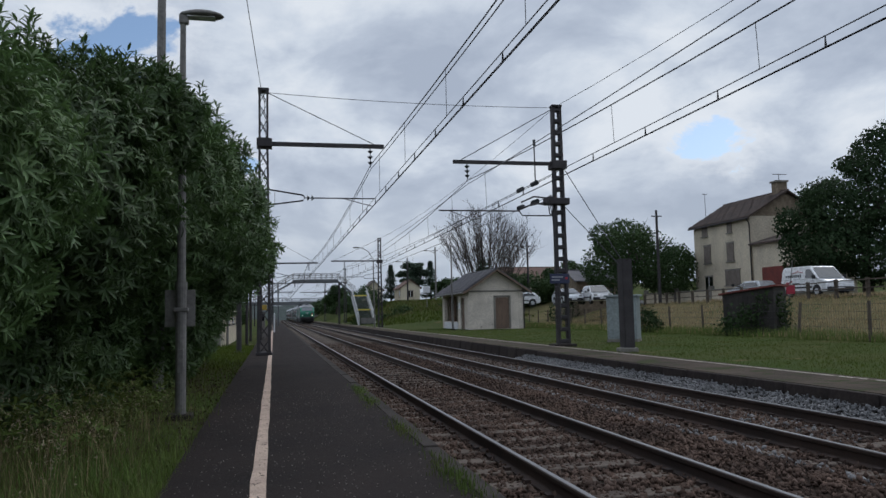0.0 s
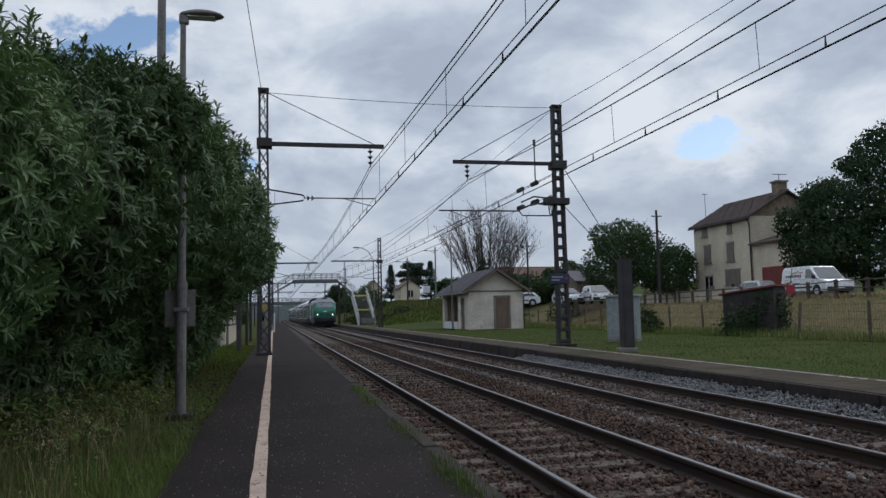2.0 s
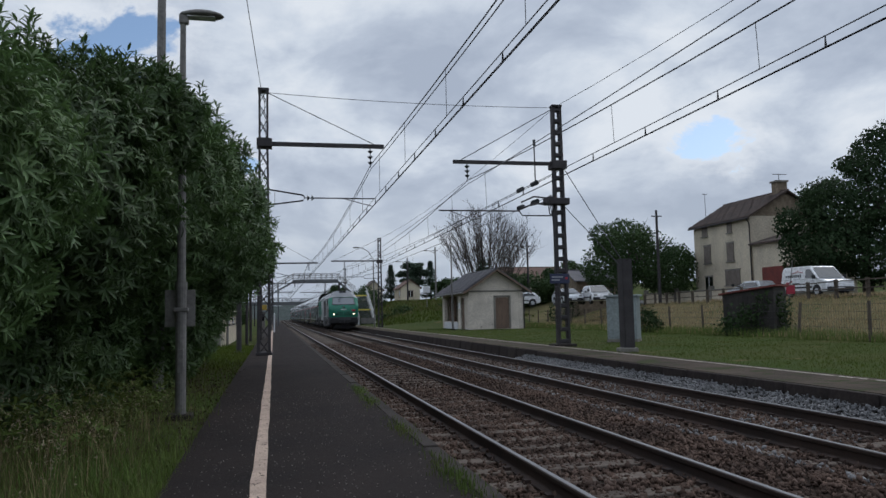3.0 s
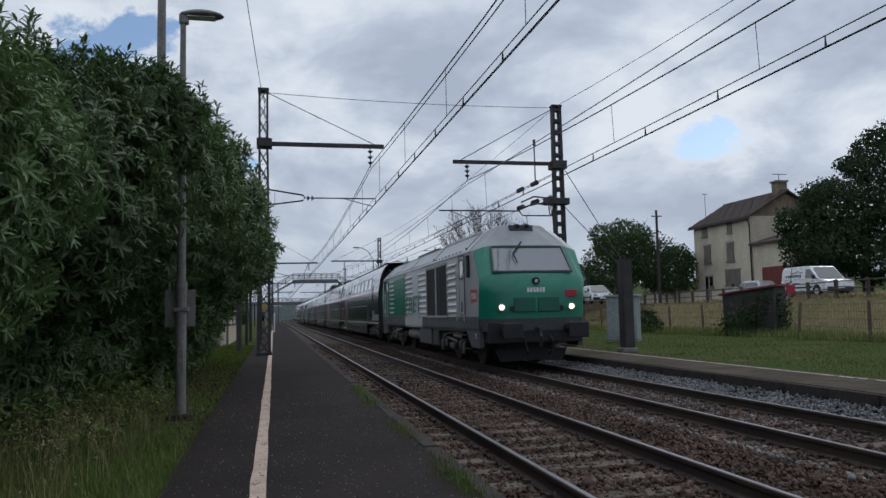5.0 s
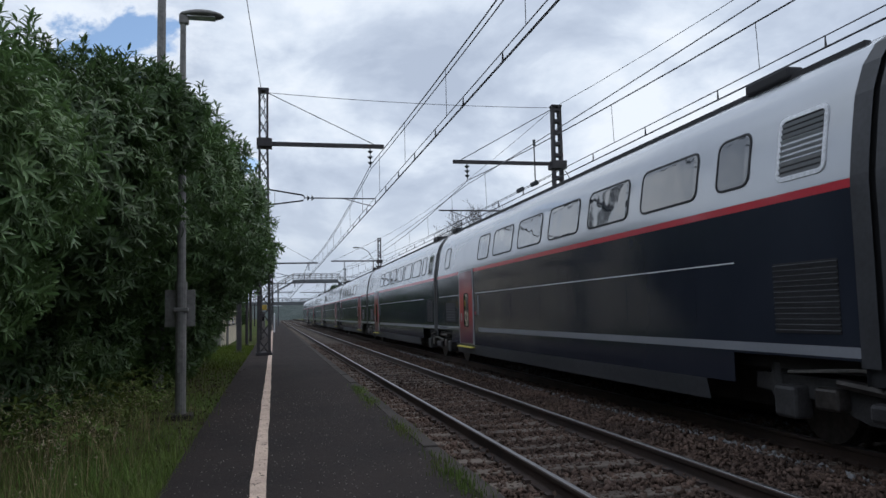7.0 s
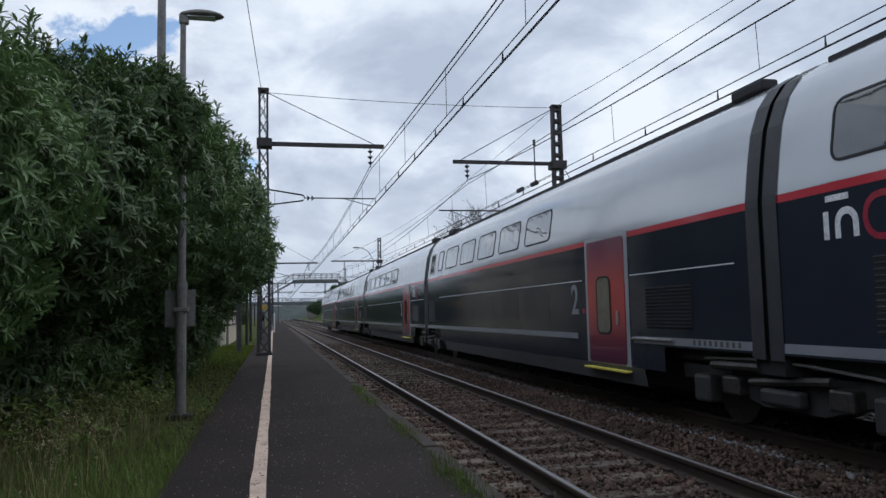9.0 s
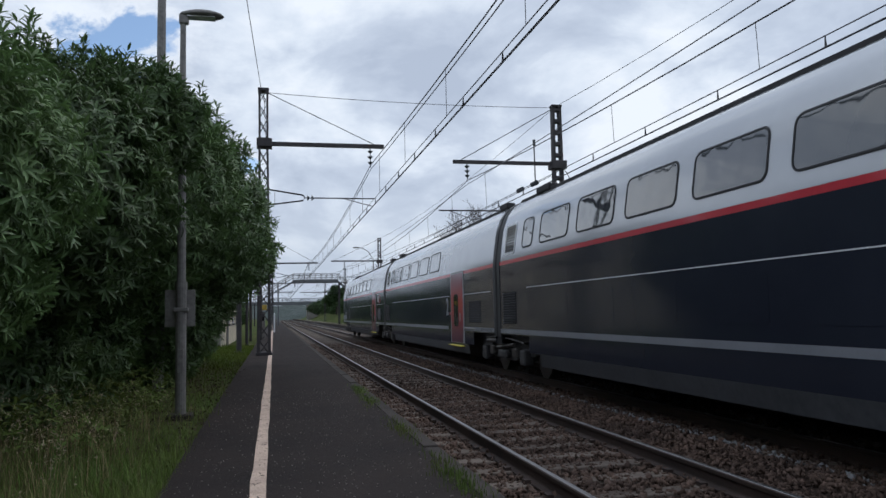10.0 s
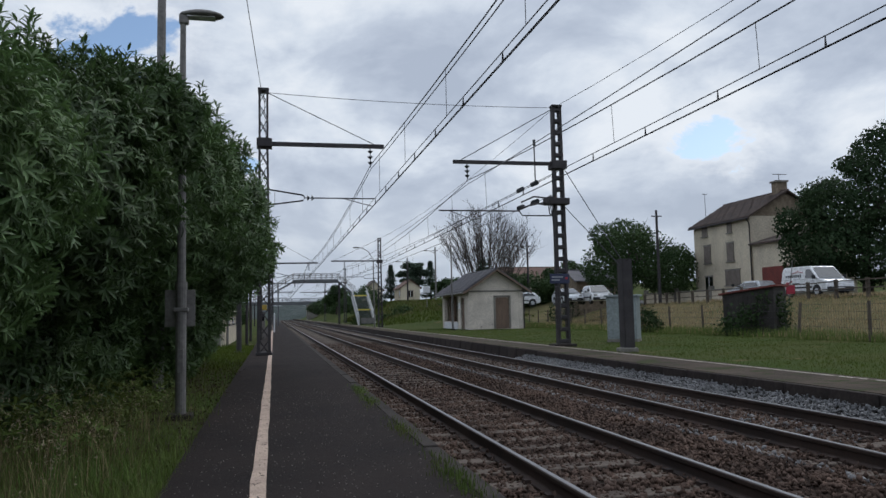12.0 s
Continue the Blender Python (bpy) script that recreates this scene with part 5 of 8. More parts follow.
def trees():
    broad_tree(32.6, 66.0, 2.4, [(0, 0, 5.0, 3.6, 3.4, 2.6), (-2.2, 0.5, 3.6, 2.6, 2.6, 2.3), (2.6, -0.6, 4.0, 2.8, 2.8, 2.6), (1.0, 0.5, 6.2, 2.0, 2.0, 1.6), (3.8, 0.3, 2.0, 2.4, 2.4, 2.0), (-1.0, 0, 1.8, 2.6, 2.6, 2.0), (5.6, 0.5, 2.6, 2.2, 2.2, 2.4)], 13000, 0.34, 31, "leafy dark green tree beside the outbuilding")
    broad_tree(43.0, 48.0, 2.2, [(0, 0, 6.2, 4.2, 4.0, 3.6), (-3.6, 0.2, 5.0, 3.2, 3.0, 3.0), (2.8, -0.5, 8.2, 3.6, 3.4, 3.2), (-2.6, -1.2, 3.2, 3.4, 3.0, 2.6), (3.4, -2.0, 4.4, 3.6, 3.2, 3.2), (0.2, -2.0, 2.6, 3.6, 3.0, 2.4), (1.2, 0.4, 10.0, 2.4, 2.2, 1.8), (3.6, -0.6, 11.6, 2.8, 2.6, 2.2), (-4.6, 0.2, 2.8, 2.4, 2.2, 2.0), (5.0, -1.0, 8.4, 3.0, 3.0, 3.0)], 46000, 0.34, 32, "large dense dark green tree behind the parked van", "deep_leaf", r=0.4)
    broad_tree(48.0, 42.0, 2.4, [(0, 0, 5.5, 4.5, 4.0, 4.5), (-2.5, -1, 3.2, 3.5, 3.2, 3.0), (2, 1, 9.0, 3.5, 3.5, 3.0)], 18000, 0.4, 33, "large dense dark green tree behind the parked van", "deep_leaf", r=0.4)
    broad_tree(37.0, 76.0, 2.6, [(0, 0, 4.4, 3.4, 3.2, 3.4), (2.5, 0, 3.4, 3, 3, 3), (4.8, -2.5, 3.2, 2.6, 2.6, 2.8)], 9000, 0.4, 34, "leafy green tree beside the old house")
    broad_tree(29.5, 96.0, 1.2, [(0, 0, 3.0, 3.2, 3, 2.6), (-4, 1, 2.2, 3.0, 3, 2.2), (3.6, 0, 3.2, 3.0, 3, 2.8)], 8000, 0.45, 35, "bushy green trees at the back of the field")
    broad_tree(38.5, 92.0, 2.0, [(0, 0, 3.2, 3.2, 3, 2.8), (-3, 1, 2.6, 2.6, 3, 2.4)], 7000, 0.45, 36, "bushy green trees at the back of the field")
    broad_tree(12.2, 152.0, 2.0, [(0, 0, 3.9, 2.2, 2.2, 1.5), (-1.4, 0, 2.6, 1.7, 1.7, 1.2), (1.5, 0.3, 2.6, 1.6, 1.6, 1.2)], 4500, 0.4, 37, "small green tree on the railway embankment")
    broad_tree(33.5, 148.0, 4.2, [(0, 0, 2.2, 3.0, 3.0, 2.2), (4.0, 0, 2.4, 3.0, 3.0, 2.4)], 5000, 0.5, 38, "green trees behind the far houses")
    cedar = broad_tree(28.6, 158.0, 4.2, [(0, 0, 7.2, 2.9, 2.6, 0.9), (-1.2, 0, 5.6, 2.6, 2.6, 0.9), (1.4, 0.3, 5.8, 2.6, 2.4, 0.9), (0.2, 0, 4.0, 3.4, 3, 1.3)], 5200, 0.5, 39, "dark flat-topped cedar beyond the houses", "dark_leaf", 0.3)
    conifer(24.4, 160.0, 4.2, 7.8, 2.4, 41, "slender dark conifer beyond the houses")
    conifer(32.0, 155.0, 4.2, 8.2, 3.0, 42, "dark spruce beyond the houses")
    bare_tree(22.6, 80.0, 1.2, 12.2, 5.6, 43, "bare pollarded tree with many thin branches")
    # mostly hidden bush row left of the tracks, added to darken coach reflections
    k = 0
    for x, y, s in ((-6.0, 56, 1), (-6.5, 68, 1), (-5.8, 82, 1), (-6.4, 98, 1), (-6, 118, 1), (-7, 140, 1), (-8, 170, 1), (-9, 205, 1)):
        k += 1
        if k == 1:
            first = broad_tree(x, y, 0.3, [(0, 0, 2.2, 2.6, 4.2, 2.3), (0, 3.6, 2.0, 2.4, 3.6, 2.1), (0, -3.6, 1.9, 2.4, 3.6, 2.1)], 7000, 0.32, 51, "low dense green bushes beside the line, some added for dark coach reflections")
        else:
            copy_thing(first, pose(x, y, 0.3, 0, 0, 180 * (k % 2)))
    for x, y in ((13.8, 180), (15.5, 200), (17, 225), (14, 250)):
        copy_thing(first, pose(x, y, 2.2, 0, 0, 15))
    for x, y, z, a in ((17.0, 101, -2.0, 90), (24.0, 103, -1.4, 85), (14.5, 128, 1.8, 20)):
        copy_thing(first, pose(x, y, z, 0, 0, a))
    # bushes by the fence
    for i, (x, y, s) in enumerate(((19.6, 37.4, 0.9), (26.8, 70, 1.4), (30, 74, 1.6))):
        t = thing("bush", x, y, bank(x, y), "small green bush growing beside the wire fence", "bush", "bushes by the fence")
        leafy(t, [(0, 0, s * 0.7, s * 0.6, s * 0.6, s * 0.8), (s * 0.5, 0.1, s * 0.4, s * 0.5, s * 0.5, s * 0.5)], 900, 0.14, 60 + i, "tree_leaf")
        part("stem", tube(bmesh.new(), (0, 0, -0.2), (0, 0, s), 0.03, 0.01, n=5), M["twig"], t)


# ---------------------------------------------------------------- far side
def window_hole(parent, x, y0, y1, z0, z1, face="x", shut=True, name="window"):
    """A window with surround, sill and closed shutters or glass, on a wall facing -x or -y."""
    def b(d0, d1, a0, a1, c0, c1, bevel=0.0):
        return boxed(x + d0, x + d1, a0, a1, c0, c1, bevel=bevel) if face == "x" else boxed(a0, a1, x + d0, x + d1, c0, c1, bevel=bevel)
    w = part(name, b(-0.03, 0.0, y0, y1, z0, z1), M["dark_glass"], parent)
    bm = bmesh.new()
    part("sill", b(-0.14, 0.0, y0 - 0.12, y1 + 0.12, z0 - 0.10, z0), M["concrete"], w)
    part("lintel", b(-0.06, 0.0, y0 - 0.1, y1 + 0.1, z1, z1 + 0.14), M["concrete"], w)
    m = (y0 + y1) / 2
    if shut:
        for a, c in ((y0, m - 0.01), (m + 0.01, y1)):
            part("shutter", b(-0.075, -0.035, a, c, z0 + 0.02, z1 - 0.01, bevel=0.006), M["shutter"], w, "closed grey wooden shutter")
    else:
        part("glazing_bar", b(-0.06, -0.03, m - 0.03, m + 0.03, z0, z1), M["white"], w)
    return w


def gable_house(name, x0, x1, y0, y1, z0, eave, ridge, label, wall, roof, axis="y", over=0.35, gable=None, group=""):
    """House with its ridge along y or x; local origin at the corner."""
    t = thing(name, x0, y0, z0, label, "house", group)
    W, D, E, R = x1 - x0, y1 - y0, eave - z0, ridge - z0
    part("wall", boxed(0, W, 0, D, -1.2, E), M[wall], t)
    th = 0.14
    if axis == "y":
        for yy in (0.0, D - 0.3):
            part("gable", extrude(bmesh.new(), [(0.0, E), (W, E), (W / 2, R - 0.05)], yy, yy + 0.3), M[gable or wall], t)
        k = (R - E) / (W / 2)
        for s, lab in ((0, ""), (1, "")):
            a, b = (-over, W / 2) if s == 0 else (W + over, W / 2)
            za = E - over * k
            part("roof", extrude(bmesh.new(), [(a, za), (b, R), (b, R + th), (a, za + th)], -over, D + over), M[roof], t)
        part("ridge", boxed(W / 2 - 0.12, W / 2 + 0.12, -over, D + over, R + th - 0.06, R + th + 0.06, bevel=0.02), M[roof], t)
    else:
        for xx in (0.0, W - 0.3):
            part("gable", extrude(bmesh.new(), [(0.0, E), (D, E), (D / 2, R - 0.05)], xx, xx + 0.3, "x"), M[gable or wall], t)
        k = (R - E) / (D / 2)
        for s in (0, 1):
            a, b = (-over, D / 2) if s == 0 else (D + over, D / 2)
            za = E - over * k
            part("roof", extrude(bmesh.new(), [(a, za), (b, R), (b, R + th), (a, za + th)], -over, W + over, "x"), M[roof], t)
        part("ridge", boxed(-over, W + over, D / 2 - 0.12, D / 2 + 0.12, R + th - 0.06, R + th + 0.06, bevel=0.02), M[roof], t)
    return t


def tile_rows(t, W, D, E, R, over, mat, width=0.32, run=0.34):
    """Courses of tiles on the slope that faces -x, ridge along y."""
    k = (R - E) / (W / 2)
    n = math.hypot(W / 2 + over, (R - E) + over * k)
    rows = int(n / run)
    cols = int((D + 2 * over) / width)
    spots, v, f = [], [], []
    dirx, dirz = (W / 2 + over) / n, ((R - E) + over * k) / n
    for r in range(rows):
        for c in range(cols):
            a = r * run
            x0, z0 = -over + dirx * a, E - over * k + dirz * a + 0.16
            x1, z1 = x0 + dirx * run * 1.1, z0 + dirz * run * 1.1 - 0.035
            y0 = -over + c * width + 0.02 * ((r * 7 + c * 3) % 3)
            i = len(v)
            h = 0.012 * ((r * 5 + c * 11) % 4)
            v += [(x0, y0, z0 + h), (x0, y0 + width * 0.94, z0 + h), (x1, y0 + width * 0.94, z1 + h), (x1, y0, z1 + h), (x0, y0, z0 - 0.05), (x0, y0 + width * 0.94, z0 - 0.05)]
            f += [(i, i + 1, i + 2), (i, i + 2, i + 3), (i + 4, i + 5, i + 1), (i + 4, i + 1, i)]
    tagged(soup("roof_tile", v, f, mat, t), kind="stuff")


def old_house():
    t = gable_house("house", 40.0, 47.4, 57.5, 66.4, 2.6, 9.25, 11.4, "old cream-plastered two-storey house with closed grey shutters", "stucco", "tile", gable="rubble")
    tile_rows(t, 7.4, 8.9, 6.65, 8.8, 0.35, M["tile"])
    for y0, y1, z0, z1, sh in ((64.0, 64.9, 8.15, 9.0, 1), (60.1, 60.8, 8.1, 9.0, 1), (63.6, 64.7, 5.6, 7.2, 1), (59.95, 61.0, 5.55, 7.15, 1), (59.2, 61.4, 3.4, 4.7, 1), (63.5, 64.7, 2.75, 4.3, 0)):
        window_hole(t, 0.0, y0 - 57.5, y1 - 57.5, z0 - 2.6, z1 - 2.6, "x", bool(sh))
    ch = part("chimney", boxed(3.3, 4.3, 0.5, 1.3, 8.5, 9.75, bevel=0.02), M["rubble"], t)
    part("chimney_cap", boxed(3.2, 4.4, 0.4, 1.4, 9.75, 9.9), M["concrete"], ch)
    part("aerial", path_tube(bmesh.new(), [(3.8, 0.9, 9.9), (3.8, 0.9, 10.5), (3.2, 0.9, 10.5), (4.6, 0.9, 10.5)], 0.03), M["steel"], t)
    part("aerial", path_tube(bmesh.new(), [(1.2, 8.6, 7.4), (1.2, 8.6, 9.9), (0.9, 8.6, 9.9), (1.5, 8.6, 9.9)], 0.025), M["steel"], t)
    part("gutter", tube(bmesh.new(), (-0.4, -0.3, 6.42), (-0.4, 9.2, 6.42), 0.07, n=8), M["steel"], t)
    part("rainwater_pipe", path_tube(bmesh.new(), [(-0.38, -0.05, 6.4), (-0.1, -0.06, 6.0), (-0.1, -0.06, 0.0)], 0.06), M["steel"], t)
    a = thing("house_annex", 40.1, 52.6, 2.6, "lean-to annex with tiled roof and dark red gate", "annex")
    part("wall", boxed(0, 6.0, 0, 4.85, -1.2, 4.1), M["stucco"], a)
    part("roof", extrude(bmesh.new(), [(-0.4, 4.05), (6.3, 5.9), (6.3, 6.05), (-0.4, 4.2)], -0.3, 4.85), M["tile"], a)
    part("gable", extrude(bmesh.new(), [(0, 4.1), (6.0, 4.1), (6.0, 5.8)], 0.02, 0.3), M["stucco"], a)
    part("gate", boxed(0.1, 3.4, -0.08, 0.0, 0.0, 2.1, bevel=0.02), M["red_tile"], a, "dark red boarded gate")
    part("gate", boxed(-0.08, 0.0, 0.3, 3.6, 0.0, 2.1, bevel=0.02), M["red_tile"], a, "dark red boarded gate")
    w = thing("garden_wall", 37.6, 58.0, 2.2, "low pale rendered garden wall before the house", "wall")
    part("wall", boxed(-0.12, 0.12, -4.0, 14.0, -0.6, 0.75, bevel=0.03), M["stucco"], w)
    part("coping", boxed(-0.18, 0.18, -4.0, 14.0, 0.75, 0.84, bevel=0.02), M["concrete"], w)
    for k in range(4):
        part("pillar", boxed(-0.2, 0.2, -4.2 + 6 * k, -3.8 + 6 * k, -0.6, 1.15, bevel=0.03), M["concrete"], w)
    g = thing("gate_post", 37.9, 39.8, 2.1, "pale round-topped stone gate post by the trees", "gate post")
    part("shaft", boxed(-0.3, 0.3, -0.3, 0.3, -0.3, 2.6, bevel=0.06), M["concrete"], g)


def shelter():
    """Small waiting shelter: front with openings towards the tracks, gable wall with a door."""
    z0 = 0.24
    t = thing("waiting_shelter", 14.0, 54.1, z0, "small rendered waiting shelter with a slate gable roof", "shelter")
    W, D, E = 4.15, 8.9, 3.0
    th = 0.28
    part("gable_wall", boxed(0, W, 0, th, -0.3, E), M["shelter_wall"], t)
    part("rear_wall", boxed(W - th, W, th, D, -0.3, E), M["shelter_wall"], t)
    part("end_wall", boxed(0, W, D - th, D, -0.3, E), M["shelter_wall"], t)
    # front wall pieces around the openings
    for a, b, z in ((th, 1.35, E), (1.35, 2.45, 0.0), (2.45, 3.4, E), (3.4, 8.1, 0.55), (8.1, D - th, E)):
        if z > 0:
            part("front_wall", boxed(0, th, a, b, -0.3, z), M["shelter_wall"], t)
    part("front_lintel", boxed(0, th, 1.35, 2.45, 2.35, E), M["shelter_wall"], t)
    part("front_lintel", boxed(0, th, 3.4, 8.1, 2.55, E), M["shelter_wall"], t)
    for y in (5.0, 6.55):
        part("post", boxed(0.04, 0.24, y - 0.1, y + 0.1, 0.55, 2.55, bevel=0.02), M["brown_door"], t)
    part("front_door", boxed(0.10, 0.16, 1.37, 2.43, 0.0, 2.34), M["brown_door"], t, "brown wooden door")
    part("gable_top", extrude(bmesh.new(), [(0, E), (W, E), (W / 2, 4.30)], 0.0, th), M["shelter_wall"], t)
    part("gable_top", extrude(bmesh.new(), [(0, E), (W, E), (W / 2, 4.30)], D - th, D), M["shelter_wall"], t)
    part("string_course", boxed(-0.05, W + 0.05, -0.06, 0.0, 2.72, 2.84, bevel=0.015), M["concrete"], t)
    door = part("gable_door", boxed(2.05, 3.05, -0.04, 0.0, 0.0, 2.3, bevel=0.01), M["brown_door"], t, "closed brown door")
    part("door_frame", boxed(1.90, 2.04, -0.07, 0.0, 0.0, 2.42), M["concrete"], door)
    part("door_frame", boxed(3.06, 3.20, -0.07, 0.0, 0.0, 2.42), M["concrete"], door)
    part("door_frame", boxed(1.90, 3.20, -0.07, 0.0, 2.31, 2.45), M["concrete"], door)
    part("quoin", boxed(-0.03, 0.3, -0.03, 0.02, -0.2, 2.7, bevel=0.01), M["shelter_wall"], t)
    part("quoin", boxed(W - 0.3, W + 0.03, -0.03, 0.02, -0.2, 2.7, bevel=0.01), M["shelter_wall"], t)
    part("plinth", boxed(-0.05, 0.0, 3.4, 8.1, -0.2, 0.5), M["white"], t)
    k = (4.42 - E) / (W / 2)
    o = 0.55
    for s in (0, 1):
        a = -o if s == 0 else W + o
        part("roof", extrude(bmesh.new(), [(a, E - o * k * 0.9), (W / 2, 4.36), (W / 2, 4.46), (a, E - o * k * 0.9 + 0.1)], -0.55, D + 0.45), M["slate"], t, "grey slate roof slope")
    part("ridge", boxed(W / 2 - 0.1, W / 2 + 0.1, -0.55, D + 0.45, 4.42, 4.52, bevel=0.02), M["slate"], t)
    tile_rows(t, W, D - 0.1, E + 0.02, 4.36, o, M["slate"], 0.4, 0.3)
    for s in (0, 1):
        a = -o if s == 0 else W + o
        part("barge_board", extrude(bmesh.new(), [(a, E - o * k * 0.9 - 0.12), (W / 2, 4.24), (W / 2, 4.38), (a, E - o * k * 0.9 + 0.02)], -0.59, -0.55), M["brown_door"], t)
    part("gutter", tube(bmesh.new(), (-o - 0.03, -0.5, E - o * k * 0.9), (-o - 0.03, D + 0.4, E - o * k * 0.9), 0.06, n=8), M["galv"], t)
    part("rainwater_pipe", path_tube(bmesh.new(), [(W + 0.5, -0.1, 2.6), (W + 0.06, -0.1, 2.3), (W + 0.06, -0.1, 0.0)], 0.05), M["steel"], t)
    n = part("notice", boxed(-0.03, 0.0, 2.6, 3.2, 1.5, 2.0), M["white"], t)
    for kk in range(4):
        part("wall_tag", boxed(0.14 + 0.03 * (kk % 2), 0.28, -0.004, 0.0, 0.8 + 0.3 * kk, 0.95 + 0.3 * kk), M["rubber"], t)


def far_platform_things():
    s = thing("station_sign", 9.78, 25.02, 2.42, "dark blue station name sign fixed to the mast", "sign")
    part("board", boxed(-0.36, 0.36, -0.03, 0.0, 0, 0.34, bevel=0.01), M["sign_blue"], s)
    for k, (a, b, z) in enumerate(((-0.3, 0.12, 0.2), (-0.3, 0.0, 0.1))):
        part("text_bar", boxed(a, b, -0.034, -0.03, z, z + 0.05), M["band"], s)
    part("logo", boxed(0.2, 0.29, -0.034, -0.03, 0.14, 0.22), M["logo_red"], s)
    c = thing("electrical_cabinet", 13.45, 27.7, 0.2, "grey-green metal equipment cabinet on the lawn", "cabinet", rz=-40)
    part("body", boxed(-0.58, 0.58, -0.35, 0.35, 0.1, 1.75, bevel=0.015), M["cabinet"], c)
    part("plinth", boxed(-0.6, 0.6, -0.37, 0.37, -0.2, 0.12, bevel=0.01), M["concrete"], c)
    part("lid", boxed(-0.66, 0.66, -0.42, 0.42, 1.75, 1.84, bevel=0.02), M["cabinet"], c)
    for a, b in ((-0.56, -0.01), (0.01, 0.56)):
        d = part("door", boxed(a, b, -0.375, -0.352, 0.16, 1.7, bevel=0.008), M["cabinet"], c)
        part("handle", boxed(-0.05 if a < 0 else 0.03, -0.03 if a < 0 else 0.05, -0.40, -0.376, 0.85, 1.05), M["rubber"], d)
    part("scrawl", path_tube(bmesh.new(), [(0.2, -0.38, 1.0), (0.3, -0.38, 1.15), (0.28, -0.38, 0.9), (0.4, -0.38, 1.05), (0.36, -0.38, 0.8)], 0.012, 4), M["rubber"], c)
    p = thing("anchor_post", 10.36, 21.15, 0.24, "thick dark steel anchor post holding the guy wires", "post")
    bm = bmesh.new()
    for a in (-0.13, 0.13):
        box(bm, a - 0.09, a + 0.03, -0.17, 0.17, 0, 2.75) if a > 0 else box(bm, a - 0.03, a + 0.09, -0.17, 0.17, 0, 2.75)
    part("flange", bm, M["steel"], p)
    part("web", boxed(-0.10, 0.10, -0.03, 0.03, 0, 2.72), M["steel"], p)
    part("foot", boxed(-0.26, 0.24, -0.25, 0.25, -0.05, 0.09, bevel=0.03), M["concrete"], p)
    part("cover_plate", boxed(-0.14, 0.14, -0.19, -0.172, 0.05, 2.70), M["steel"], p)
    lamp_post(13.2, 56.0, 6.55, 0.7, "slim dark lamp post before the waiting shelter", z0=0.24, dirx=-1, r=0.07)
    # lamp with a curved arm by the far mast
    t = thing("street_lamp", 9.55, 73.5, 0.24, "curved-arm lamp post on the far platform", "street lamp", "street lamps")
    part("pole", tube(bmesh.new(), (0, 0, 0), (-0.05, 0, 6.2), 0.07, 0.05, n=10), M["galv"], t)
    part("arm", path_tube(bmesh.new(), [(-0.05, 0, 6.2), (-0.2, 0, 6.9), (-0.55, 0, 7.4), (-1.1, 0, 7.7), (-1.5, 0, 7.75)], 0.035, 8), M["galv"], t)
    part("lamp_head", boxed(-2.0, -1.45, -0.12, 0.12, 7.7, 7.82, bevel=0.04), M["galv"], t)
    for x, y, z, h, lab in ((25.2, 118.0, 3.0, 9.0, "tall grey concrete street light pole"), (33.7, 62.0, 2.1, 8.2, "dark wooden utility pole before the trees"), (32.4, 94.0, 3.0, 7.5, "slim grey utility pole behind the shelter"), (21.0, 120.0, 2.4, 8.0, "grey utility pole beyond the platform")):
        u = thing("utility_pole", x, y, z, lab, "pole", "utility poles")
        part("pole", tube(bmesh.new(), (0, 0, -0.5), (0, 0, h), 0.16, 0.10, n=10), M["steel"] if h < 8.5 else M["galv"], u)
        part("crossarm", boxed(-0.5, 0.5, -0.05, 0.05, h - 0.6, h - 0.5), M["steel"], u)
        if h > 8.5 or y > 90:
            part("lamp_arm", path_tube(bmesh.new(), [(0, 0, h - 1.0), (-0.8, 0, h - 0.6), (-1.3, 0, h - 0.55)], 0.04), M["galv"], u)
            part("lamp_head", boxed(-1.9, -1.3, -0.13, 0.13, h - 0.62, h - 0.48, bevel=0.04), M["galv"], u)
    n = thing("notice_board", 20.9, 104.0, 1.35, "white square notice board on a post", "sign")
    part("post", tube(bmesh.new(), (0, 0, -1.4), (0, 0, 3.2), 0.06, n=8), M["galv"], n)
    part("board", boxed(-0.48, 0.48, -0.05, 0.0, 3.0, 3.9, bevel=0.02), M["white"], n)


